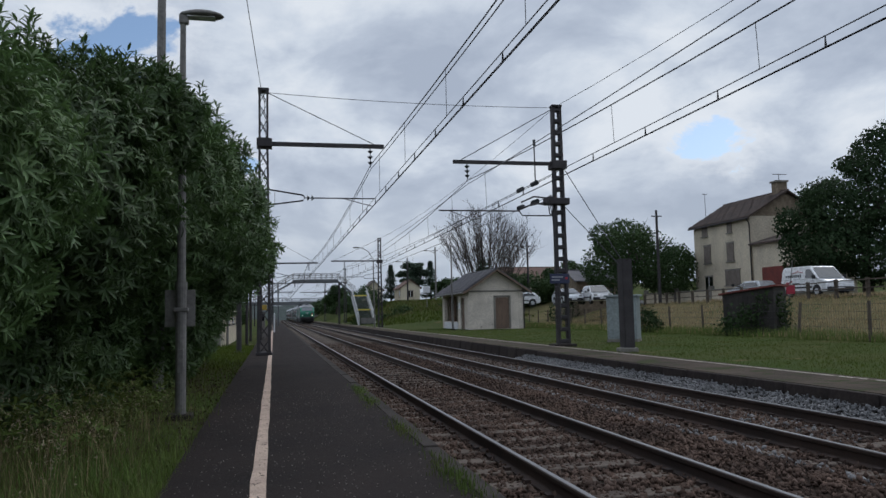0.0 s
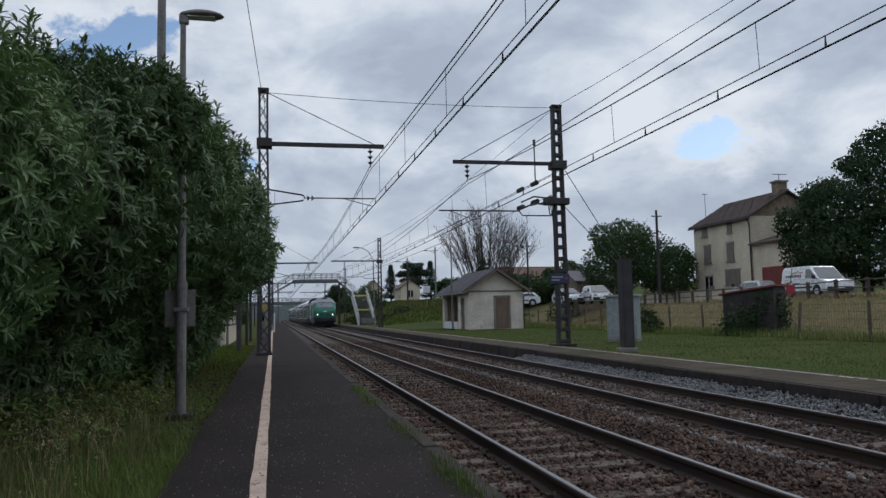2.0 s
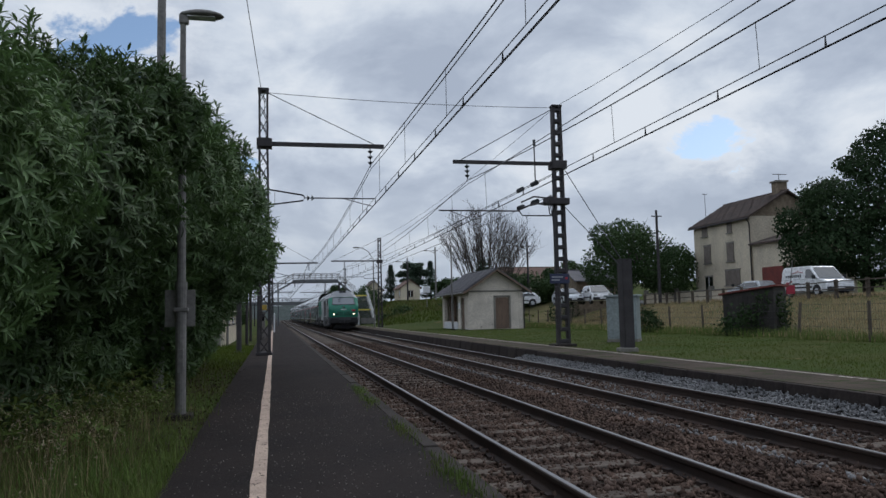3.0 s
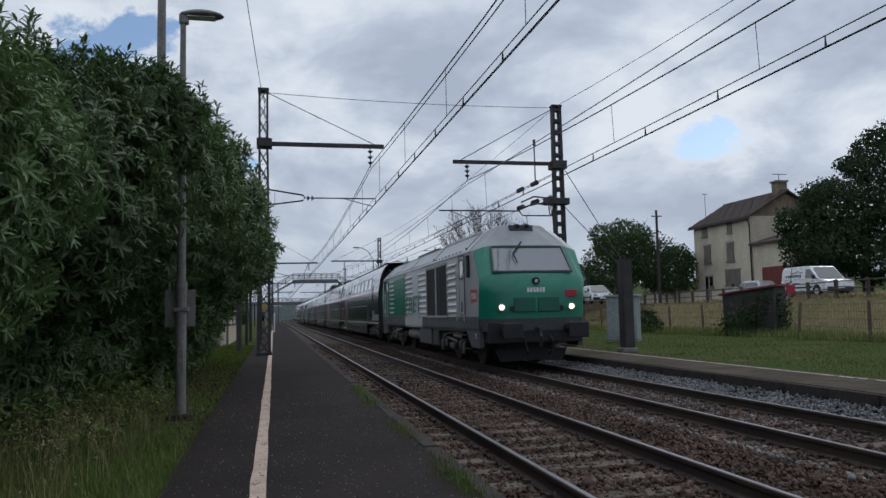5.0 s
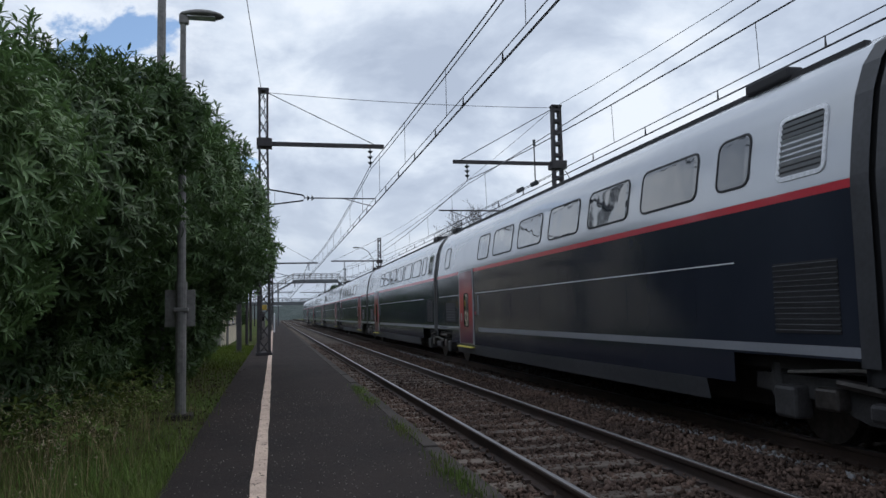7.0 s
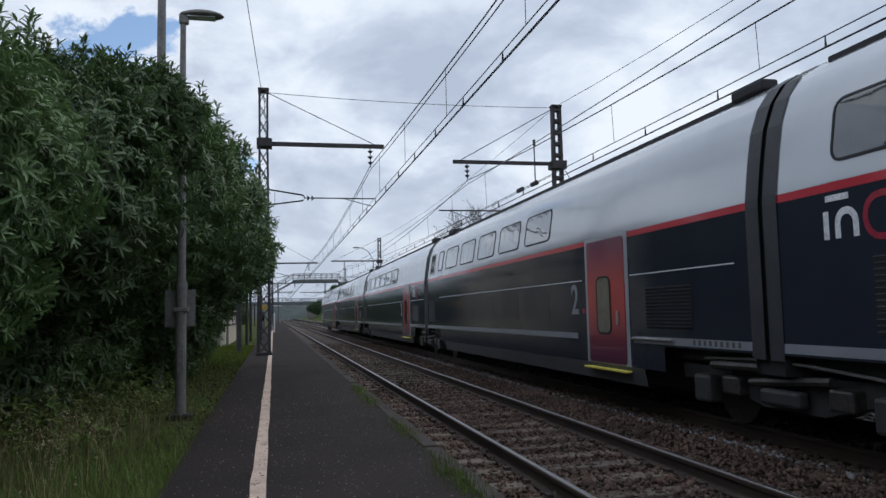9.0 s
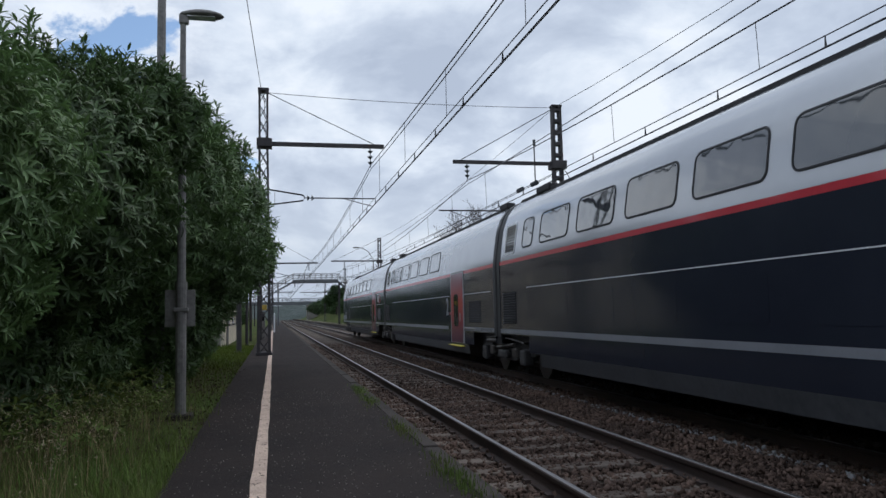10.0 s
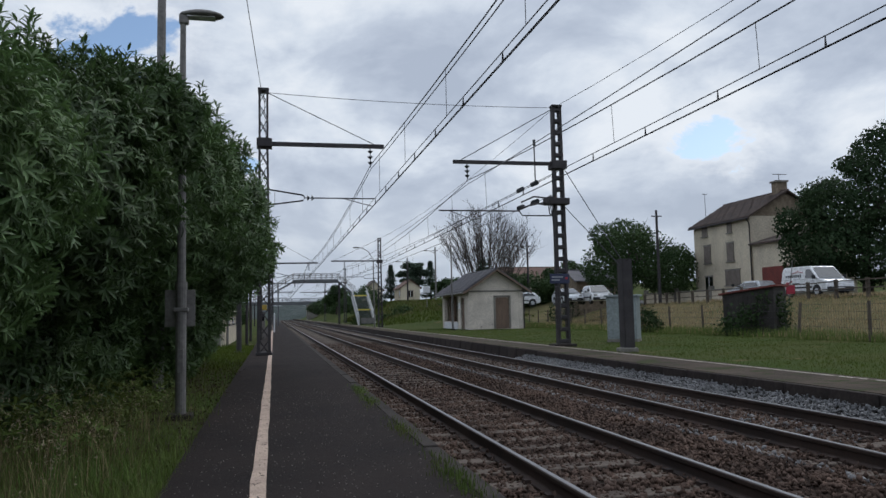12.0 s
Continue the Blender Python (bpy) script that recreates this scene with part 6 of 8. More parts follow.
def fences():
    f = thing("wire_fence", 0, 0, 0, "wooden post and wire mesh fence along the field", "fence")
    pts = []
    me = None
    for k in range(22):
        y = 9.0 + 4.35 * k
        x = fence_x(y)
        z = bank(x, y)
        if me is None:
            ob = part("post", tube(bmesh.new(), (0, 0, -0.4), (0, 0, 1.38), 0.065, 0.055, n=8), M["wood"], f)
            me = ob.data
        else:
            ob = new("post", me)
            ob.parent = f
        ob.location = (x, y, z)
        ob.rotation_euler = (RNG.normal(0, 0.025), RNG.normal(0, 0.03), 0)
        pts.append(Vector((x, y, z)))
    for h in (0.15, 0.45, 0.75, 1.02, 1.28):
        part("strand", path_tube(bmesh.new(), [p + Vector((-0.06, 0, h)) for p in pts], 0.006, 4), M["wire"], f)
    bm = bmesh.new()
    for a, b in zip(pts[1:10], pts[2:11]):
        for k in range(30):
            q = a.lerp(b, k / 30)
            tube(bm, q + Vector((-0.06, 0, 0.05)), q + Vector((-0.06, 0.0, 1.28)), 0.0035, n=3, caps=False)
    tagged(part("mesh_wires", bm, M["wire"], f), kind="stuff")
    fm = bmesh.new()
    prev = None
    for k in range(44):
        y = -12 + 3.0 * k
        cur = []
        for i in range(8):
            x = fence_x(y) + 0.5 + (7.6 - 0.5) * i / 7
            cur.append(fm.verts.new((x, y, bank(x, y) + 0.03)))
        if prev:
            for i in range(7):
                fm.faces.new((prev[i], prev[i + 1], cur[i + 1], cur[i]))
        prev = cur
    tagged(part("field", fm, M["meadow"], smooth=True), "dry straw-coloured meadow behind the wire fence", "field", kind="structure")
    # timber rail fence along the road
    g = thing("rail_fence", 0, 0, 0, "weathered timber rail fence along the road verge", "fence")
    pts = []
    for k in range(26):
        y = 14.0 + 2.6 * k
        x = fence_x(y) + 7.8
        z = bank(x, y)
        part("post", boxed(x - 0.08, x + 0.08, y - 0.08, y + 0.08, z - 0.3, z + 1.0, bevel=0.015), M["wood"], g)
        pts.append(Vector((x, y, z)))
    for a, b in zip(pts, pts[1:]):
        for h in (0.5, 0.9):
            part("rail", beam(bmesh.new(), a + Vector((-0.1, 0, h)), b + Vector((-0.1, 0, h)), 0.05, 0.13), M["wood"], g)
    # dark hut with a red roof behind the wire fence
    s = thing("shed", 21.25, 30.5, 0.25, "low dark shed with a sloping rusty red roof", "shed", rz=-52)
    part("wall", boxed(-1.1, 1.1, -0.9, 0.9, -0.3, 1.75), M["shade_brick"], s)
    for k in range(10):
        part("board", boxed(-1.1 + 0.22 * k, -0.89 + 0.22 * k, -0.93, -0.9, -0.2, 1.72), M["shade_brick"], s)
    part("roof", extrude(bmesh.new(), [(-1.25, 1.76), (1.25, 2.09), (1.25, 2.16), (-1.25, 1.83)], -1.05, 1.05), M["red_tile"], s, "rusty red roof sheet")
    part("side_wall", extrude(bmesh.new(), [(-1.1, 1.75), (1.1, 1.75), (1.1, 2.04)], -0.9, 0.9), M["shade_brick"], s)
    vine = thing("climbing_vine", 20.3, 29.6, 0.3, "straggly green climber over the dark shed and fence", "climber")
    leafy(vine, [(0, 0, 0.6, 1.2, 0.25, 0.75), (0.9, -0.2, 1.3, 0.7, 0.25, 0.6), (-0.9, 0.2, 0.35, 0.6, 0.3, 0.45), (1.5, -0.3, 0.8, 0.5, 0.3, 0.9)], 1500, 0.12, 90, "tree_leaf", (0.3, 1.1))
    part("stem", path_tube(bmesh.new(), [(-0.4, 0, -0.1), (0.1, 0, 0.7), (0.8, -0.1, 1.3), (1.2, -0.2, 1.8)], 0.02, 5), M["twig"], vine)
    st = thing("leaning_stake", 27.6, 36.6, 1.75, "thin leaning stake with a red plate", "stake")
    part("stake", tube(bmesh.new(), (0, 0, -0.3), (0.4, 0.0, 2.2), 0.03, 0.02, n=6), M["galv"], st)
    part("plate", boxed(-0.1, 0.45, -0.03, 0.0, 0.35, 0.85, bevel=0.02), M["logo_red"], st)


def vehicle(name, label, category, x, y, z, heading, L, W, H, body, nose, kind="car"):
    """Car or van: lofted body along local +x, with glass, wheels and lamps."""
    t = thing(name, x, y, z, label, category, "parked vehicles", rz=heading)
    if kind == "van":
        low = [(-L / 2, 0.35), (-L / 2, 1.0), (-L / 2 + 0.02, 1.05), (L / 2 - 0.75, 1.05), (L / 2 - 0.06, 0.92), (L / 2, 0.6), (L / 2 - 0.03, 0.28), (-L / 2 + 0.1, 0.28)]
        up = [(-L / 2 + 0.02, 1.05), (-L / 2 + 0.10, H - 0.12), (-L / 2 + 0.3, H), (L / 2 - 1.75, H), (L / 2 - 1.55, H - 0.05), (L / 2 - 0.75, 1.05)]
    else:
        low = [(-L / 2, 0.4), (-L / 2 + 0.02, 0.85), (-L / 2 + 0.25, 0.95), (L / 2 - 1.0, 0.95), (L / 2 - 0.12, 0.78), (L / 2, 0.5), (L / 2 - 0.05, 0.25), (-L / 2 + 0.1, 0.25)]
        up = [(-L / 2 + 0.15, 0.95), (-L / 2 + 0.55, H - 0.06), (-L / 2 + 1.0, H), (L / 2 - 2.0, H - 0.02), (L / 2 - 1.0, 0.95)]

    def loft(outline, wa, wb, zc):
        bm = bmesh.new()
        zs = [w for _, w in outline]
        lo, hi = min(zs), max(zs)
        wid = lambda w: wa + (wb - wa) * (w - lo) / (hi - lo)
        a = [bm.verts.new((u, -wid(w), w)) for u, w in outline]
        b = [bm.verts.new((u, wid(w), w)) for u, w in outline]
        bm.faces.new(a); bm.faces.new(b[::-1])
        for i in range(len(a)):
            j = (i + 1) % len(a)
            bm.faces.new((a[i], b[i], b[j], a[j]))
        bmesh.ops.bevel(bm, geom=bm.edges[:], offset=0.045, segments=2, affect="EDGES", profile=0.5)
        return bm
    part("body", loft(low, W / 2, W / 2 - 0.02, 0), M[body], t)
    cabin = part("cabin", loft(up, W / 2 - 0.02, W / 2 - (0.12 if kind == "van" else 0.24), 0), M[body], t)
    hw = W / 2 - 0.02
    lean = (0.10 if kind == "van" else 0.22) / (H - 1.0)
    for s in (-1, 1):
        if kind == "van":
            panes = [[(L / 2 - 1.95, 1.12), (L / 2 - 0.95, 1.12), (L / 2 - 1.5, H - 0.22), (L / 2 - 1.92, H - 0.2)]]
        else:
            panes = [[(-L / 2 + 0.45, 1.0), (-0.1, 1.0), (-0.1, H - 0.12), (-L / 2 + 0.8, H - 0.14)], [(0.0, 1.0), (L / 2 - 1.2, 1.0), (L / 2 - 1.95, H - 0.13), (0.0, H - 0.12)]]
        for p in panes:
            bm = bmesh.new()
            bm.faces.new([bm.verts.new((u, s * (hw + 0.006 - lean * (w - 1.0)), w)) for u, w in p])
            part("side_window", bm, M["dark_glass"], t)
        for u in (-L / 2 + 0.82, L / 2 - 0.88):
            w = part("wheel", tube(bmesh.new(), (u, s * (W / 2 - 0.2), 0.31), (u, s * (W / 2 + 0.012), 0.31), 0.31, n=20), M["rubber"], t)
            part("rim", tube(bmesh.new(), (u, s * (W / 2 + 0.005), 0.31), (u, s * (W / 2 + 0.022), 0.31), 0.19, n=14), M["car_silver"], w)
            arch = bmesh.new()
            part("wheel_arch", tube(arch, (u, s * (W / 2 - 0.1), 0.34), (u, s * (W / 2 + 0.004), 0.34), 0.385, n=20), M["rubber"], t)
        part("headlamp", boxed(L / 2 - 0.22, L / 2 - 0.03, s * (W / 2 - 0.28) - 0.14, s * (W / 2 - 0.28) + 0.14, 0.66, 0.84, bevel=0.03), M["chrome"], t)
        part("mirror", boxed(L / 2 - 1.05, L / 2 - 0.9, s * (W / 2 + 0.1) - 0.09, s * (W / 2 + 0.1) + 0.09, 1.05, 1.28, bevel=0.03), M["rubber"], t)
        part("side_moulding", boxed(-L / 2 + 1.2, L / 2 - 1.3, s * (W / 2) - 0.012, s * (W / 2) + 0.012, 0.52, 0.62), M["rubber"], t)
    bm = bmesh.new()
    f0, f1 = ((L / 2 - 0.78, 1.09), (L / 2 - 1.50, H - 0.12)) if kind == "van" else ((L / 2 - 1.02, 0.98), (L / 2 - 1.92, H - 0.08))
    bm.faces.new([bm.verts.new((u + 0.035, sy, w + 0.03)) for (u, w), sy in ((f0, -W / 2 + 0.14), (f0, W / 2 - 0.14), (f1, W / 2 - 0.25), (f1, -W / 2 + 0.25))])
    part("windscreen", bm, M["dark_glass"], t)
    part("bumper", boxed(L / 2 - 0.12, L / 2 + 0.03, -W / 2 + 0.06, W / 2 - 0.06, 0.3, 0.55, bevel=0.04), M["rubber"], t)
    part("plate_bars", boxed(L / 2 + 0.03, L / 2 + 0.035, -0.25, 0.25, 0.4, 0.5), M["white"], t)
    if kind == "van":
        for s in (-1, 1):
            y = s * (W / 2 + 0.004)
            bm = bmesh.new()
            for k in range(8):
                box(bm, -L / 2 + 0.5 + 0.2 * k, -L / 2 + 0.62 + 0.2 * k, y - 0.003 - s * 0.03, y + 0.003 - s * 0.03, 1.2, 1.36)
            part("brand_mark", bm, M["loco_dark"], t)
            part("brand_stripe", path_tube(bmesh.new(), [(-L / 2 + 1.1, y - s * 0.05, 1.45), (-L / 2 + 1.7, y - s * 0.06, 1.56), (-L / 2 + 2.2, y - s * 0.05, 1.46)], 0.02, 5), M["logo_red"], t)
            part("brand_swoosh", path_tube(bmesh.new(), [(-L / 2 + 0.25, y - s * 0.01, 0.62), (-L / 2 + 0.7, y, 0.92), (-L / 2 + 1.0, y, 0.66), (-L / 2 + 0.5, y, 0.76), (-L / 2 + 1.15, y, 0.98)], 0.05, 6), M["logo_red"], t)
            part("line_text_bar", boxed(-L / 2 + 1.2, -L / 2 + 1.9, y - 0.004, y + 0.004, 0.78, 0.86), M["loco_dark"], t)
    return t


def parked():
    road = bmesh.new()
    prev = None
    for k in range(40):
        y = -10 + 5.0 * k
        x = fence_x(y) + 8.6
        cur = [road.verts.new((x + d, y, bank(x + d, y) + 0.03)) for d in (0.0, 1.5, 3.0, 4.5, 6.0)]
        if prev:
            for i in range(4):
                road.faces.new((prev[i], prev[i + 1], cur[i + 1], cur[i]))
        prev = cur
    tagged(part("road", road, M["road"], smooth=True), "narrow grey asphalt road behind the field", "road", kind="structure")
    vehicle("van", "white compact delivery van with dark lettering, parked on the road", "van", 32.4, 40.3, 1.98, -93, 4.35, 1.85, 1.86, "van_white", 0, "van")
    vehicle("car", "silver hatchback parked before the old house", "car", 37.7, 54.3, 2.05, 95, 4.2, 1.75, 1.45, "car_silver", 0)
    vehicle("car", "white estate car parked by the outbuilding", "car", 27.6, 62.0, 2.0, -100, 4.6, 1.8, 1.6, "van_white", 0)
    vehicle("car", "pale silver car parked by the outbuilding", "car", 25.9, 64.5, 2.0, -95, 4.2, 1.75, 1.45, "car_silver", 0)
    vehicle("car", "white car parked behind the shelter", "car", 24.6, 74.5, 2.0, 170, 4.2, 1.75, 1.4, "van_white", 0)


def far_buildings():
    gable_house("outbuilding", 30.6, 35.6, 73.5, 78.5, 2.0, 4.5, 5.6, "low grey outbuilding with a slate roof", "rubble", "slate", "x", group="far houses")
    h = gable_house("bungalow", 33.0, 42.0, 104.0, 112.0, 3.0, 5.6, 7.9, "low house with a brown tiled hip roof", "stucco", "orange_tile", "x", group="far houses")
    h = gable_house("house", 24.2, 28.0, 146.0, 154.0, 4.0, 6.6, 8.0, "pale far house with an orange tiled roof", "stucco", "orange_tile", "y", group="far houses")
    window_hole(h, 0.0, 1.0, 2.0, 0.8, 1.9, "x", False)
    window_hole(h, 0.0, 1.4, 2.4, 0.8, 1.9, "y", False)
    h = gable_house("house", 17.4, 20.6, 146.0, 154.0, 4.0, 6.3, 7.9, "pale far house beside the footbridge", "stucco", "tile", "y", group="far houses")
    window_hole(h, 0.0, 1.2, 2.1, 0.9, 2.0, "y", False)
    # low retaining wall and shrubs behind the platform
    w = thing("garden_wall", 19.0, 100.0, 0.2, "old low stone wall on the slope", "wall")
    part("wall", boxed(-0.2, 5.5, -0.2, 0.2, -0.4, 1.3, bevel=0.05), M["rubble"], w)


def footbridge():
    t = thing("footbridge", 0, 105.0, 0, "grey steel footbridge over both tracks with stairs", "footbridge")
    x0, x1, zd = 2.6, 8.6, 6.1
    for yy in (-0.9, 0.9):
        part("girder", boxed(x0, x1, yy - 0.06, yy + 0.06, zd - 0.15, zd + 0.3), M["bridge_grey"], t)
        part("girder", beam(bmesh.new(), (x0, yy, zd + 0.05), (-2.6, yy, 3.2), 0.12, 0.42), M["bridge_grey"], t)
        part("girder", beam(bmesh.new(), (x1, yy, zd + 0.05), (11.0, yy, 4.1), 0.12, 0.42), M["bridge_grey"], t)
        for z in (0.55, 0.85, 1.1):
            part("handrail", path_tube(bmesh.new(), [(-2.6, yy, 3.2 + z), (x0, yy, zd + z), (x1, yy, zd + z), (11.0, yy, 4.2 + z)], 0.03, 5), M["galv"], t)
        for k in range(9):
            x = x0 + (x1 - x0) * k / 8
            part("baluster", tube(bmesh.new(), (x, yy, zd), (x, yy, zd + 1.1), 0.03, n=5), M["galv"], t)
        for k in range(5):
            part("baluster", tube(bmesh.new(), (-2.6 + 1.04 * k, yy, 3.2 + 0.58 * k), (-2.6 + 1.04 * k, yy, 4.3 + 0.58 * k), 0.03, n=5), M["galv"], t)
    part("deck", boxed(x0, x1, -0.9, 0.9, zd - 0.05, zd + 0.05), M["bridge_grey"], t)
    for k in range(14):
        a = k / 14
        part("step", boxed(x0 - 0.38 - 5.2 * a, x0 - 5.2 * a, -0.85, 0.85, zd - 2.9 * a - 0.2, zd - 2.9 * a - 0.15), M["bridge_grey"], t)
    for x in (x0 - 0.2, -2.5, x1 + 0.2):
        for yy in (-0.85, 0.85):
            foot = 0.2 if x < 0 or x > 8 else 0.2
            if 1.6 < x < 8.2:
                x = 0.6
                part("leg", boxed(x - 0.09, x + 0.09, yy - 0.09, yy + 0.09, 0.2, 4.95), M["bridge_grey"], t)
            else:
                part("leg", boxed(x - 0.06, x + 0.06, yy - 0.06, yy + 0.06, foot, 3.3 if x < 0 else zd), M["steel"], t)
    # stair flight coming down towards the far platform
    xa, xb = 10.45, 12.45
    for k in range(24):
        a = k / 23
        part("step", boxed(xa, xb, -1.0 - 8.6 * a - 0.36, -1.0 - 8.6 * a, 4.1 - 3.75 * a, 4.16 - 3.75 * a), M["bridge_grey"], t)
    part("landing", boxed(xa - 0.3, xb, -1.0, 1.0, 4.1, 4.2), M["bridge_grey"], t)
    for k in (0, 12):
        a = k / 23
        part("stair_edge", boxed(xa, xb, -1.4 - 8.6 * a, -1.36 - 8.6 * a, 4.0 - 3.75 * a, 4.17 - 3.75 * a), M["yellow"], t, "yellow warning edge")
    for x in (xa, xb):
        part("string", beam(bmesh.new(), (x, -1.0, 4.0), (x, -9.8, 0.2), 0.08, 0.30), M["pale_rail"], t)
        for z in (0.6, 1.05):
            part("handrail", path_tube(bmesh.new(), [(x, 1.0, 4.1 + z), (x, -1.0, 4.1 + z), (x, -9.8, 0.3 + z), (x, -10.2, 0.3 + z)], 0.045, 6), M["pale_rail"], t)
        for k in range(8):
            a = k / 7
            part("baluster", tube(bmesh.new(), (x, -1.0 - 8.8 * a, 4.1 - 3.8 * a), (x, -1.0 - 8.8 * a, 5.15 - 3.8 * a), 0.035, n=5), M["pale_rail"], t)
    part("panel", boxed(xa + 0.2, xb - 0.2, -9.75, -9.7, 0.4, 1.1), M["galv"], t)
    # road bridge far down the line
    b = thing("road_bridge", 0, 262.0, 0, "grey concrete road bridge far down the line", "bridge")
    part("deck", boxed(-30, 30, -3.5, 3.5, 5.2, 6.4), M["bridge_grey"], b)
    for yy in (-3.4, 3.4):
        for z in (6.8, 7.3):
            part("parapet_rail", boxed(-30, 30, yy - 0.05, yy + 0.05, z, z + 0.1), M["bridge_grey"], b)
        for k in range(21):
            part("parapet_post", boxed(-30 + 3 * k - 0.06, -30 + 3 * k + 0.06, yy - 0.06, yy + 0.06, 6.4, 7.4), M["bridge_grey"], b)
    for x in (-8, 13.5):
        part("abutment", boxed(x - 2.5, x + 1, -3.5, 3.5, -1, 5.2), M["concrete"], b)
    # wooded skyline
    rng = np.random.default_rng(77)
    for name, yy, z0, zz, n in (("far_woods", 330, -2, 6.5, 60), ("far_hills", 900, -5, 22, 60)):
        bm = bmesh.new()
        span = yy * 1.6
        rows = []
        for j in range(6):
            row = []
            for i in range(n * 3):
                x = -span + 2 * span * i / (n * 3 - 1)
                h = zz * (0.72 + 0.5 * noise.noise((x / yy * 9, j * 0.1, yy)) + 0.22 * noise.noise((x / yy * 60, j, 3)))
                row.append(bm.verts.new((x, yy + j * yy * 0.05 + rng.uniform(-2, 2), z0 + (h - z0) * math.sin(math.pi * 0.5 * min(1, j / 3)) + rng.uniform(-.3, .3))))
            rows.append(row)
        for r, s in zip(rows, rows[1:]):
            for i in range(len(r) - 1):
                bm.faces.new((r[i], r[i + 1], s[i + 1], s[i]))
        tagged(part(name, bm, M["far_wood"]), "wooded skyline far behind the station", "woods", kind="stuff")


left_side()
trees()
old_house()
shelter()
far_platform_things()
fences()
parked()
far_buildings()
footbridge()


# ---------------------------------------------------------------- the train
COACH = [(1.40, 0.36), (1.45, 0.62), (1.45, 2.56), (1.445, 2.66), (1.42, 2.85), (1.385, 3.10), (1.33, 3.42), (1.22, 3.72), (1.06, 3.94), (0.84, 4.08), (0.5, 4.17), (0.0, 4.20)]


def skin_x(prof, z):
    for (xa, za), (xb, zb) in zip(prof, prof[1:]):
        if za <= z <= zb:
            return xa + (xb - xa) * (z - za) / max(zb - za, 1e-6)
    return prof[-1][0]


def cut(prof, z0, z1):
    """The stretch of a half profile between two heights."""
    mid = [(x, z) for x, z in prof if z0 < z < z1]
    return [(skin_x(prof, z0), z0)] + mid + [(skin_x(prof, z1), z1)]


def strip(bm, prof, y0, y1, proud=0.0, sides=(-1, 1)):
    """Sheet along the coach following part of its profile."""
    for s in sides:
        a = [bm.verts.new((s * (x + proud), y0, z)) for x, z in prof]
        b = [bm.verts.new((s * (x + proud), y1, z)) for x, z in prof]
        for i in range(len(prof) - 1):
            bm.faces.new((a[i], a[i + 1], b[i + 1], b[i]))
    return bm


def rounded(y0, y1, z0, z1, r, n=4):
    pts = []
    for cy, cz, a0 in ((y1 - r, z1 - r, 0), (y0 + r, z1 - r, 90), (y0 + r, z0 + r, 180), (y1 - r, z0 + r, 270)):
        for k in range(n + 1):
            a = radians(a0 + 90 * k / n)
            pts.append((cy + r * math.cos(a), cz + r * math.sin(a)))
    return pts


def patch(prof, outline, side, out0, out1):
    """A plate with the outline (y, z) lying on one side of the coach, from out0 to out1 proud of it."""
    bm = bmesh.new()
    a = [bm.verts.new((side * (skin_x(prof, z) + out0), y, z)) for y, z in outline]
    b = [bm.verts.new((side * (skin_x(prof, z) + out1), y, z)) for y, z in outline]
    bm.faces.new(b)
    for i in range(len(a)):
        j = (i + 1) % len(a)
        bm.faces.new((a[i], a[j], b[j], b[i]))
    return bm


def rim(prof, y0, y1, z0, z1, r, w, side, out):
    """Raised rounded frame round an opening."""
    inner, outer = rounded(y0, y1, z0, z1, r), rounded(y0 - w, y1 + w, z0 - w, z1 + w, r + w)
    bm = bmesh.new()
    ring = lambda pts, o: [bm.verts.new((side * (skin_x(prof, z) + o), y, z)) for y, z in pts]
    i0, i1, o0, o1 = ring(inner, 0.0), ring(inner, out), ring(outer, 0.0), ring(outer, out)
    n = len(inner)
    for k in range(n):
        j = (k + 1) % n
        bm.faces.new((i1[k], i1[j], o1[j], o1[k]))
        bm.faces.new((i0[k], i0[j], i1[j], i1[k]))
        bm.faces.new((o0[k], o1[k], o1[j], o0[j]))
    return bm


def letters(text, size, material, parent, name, m, label=""):
    """Built-in font turned into a thin mesh."""
    cu = bpy.data.curves.new(name, "FONT")
    cu.body, cu.size, cu.extrude, cu.offset = text, size, 0.002, 0.012
    tmp = bpy.data.objects.new(name, cu)
    scene.collection.objects.link(tmp)
    me = bpy.data.meshes.new_from_object(tmp.evaluated_get(bpy.context.evaluated_depsgraph_get()))
    bpy.data.objects.remove(tmp)
    me.transform(m)
    me.materials.clear()
    return link_mesh(name, me, material, parent, label)


def facing(x, y, z, side, wide=1.0, shear=0.0):
    """Places text on a coach side: upright, read from that side; +text x runs to -y on the near side."""
    turn = Matrix(((0, 0, side, 0), (side, 0, 0, 0), (0, 1, 0, 0), (0, 0, 0, 1)))
    lean = Matrix(((wide, shear, 0, 0), (0, 1, 0, 0), (0, 0, 1, 0), (0, 0, 0, 1)))
    return Matrix.Translation((x, y, z)) @ turn @ lean


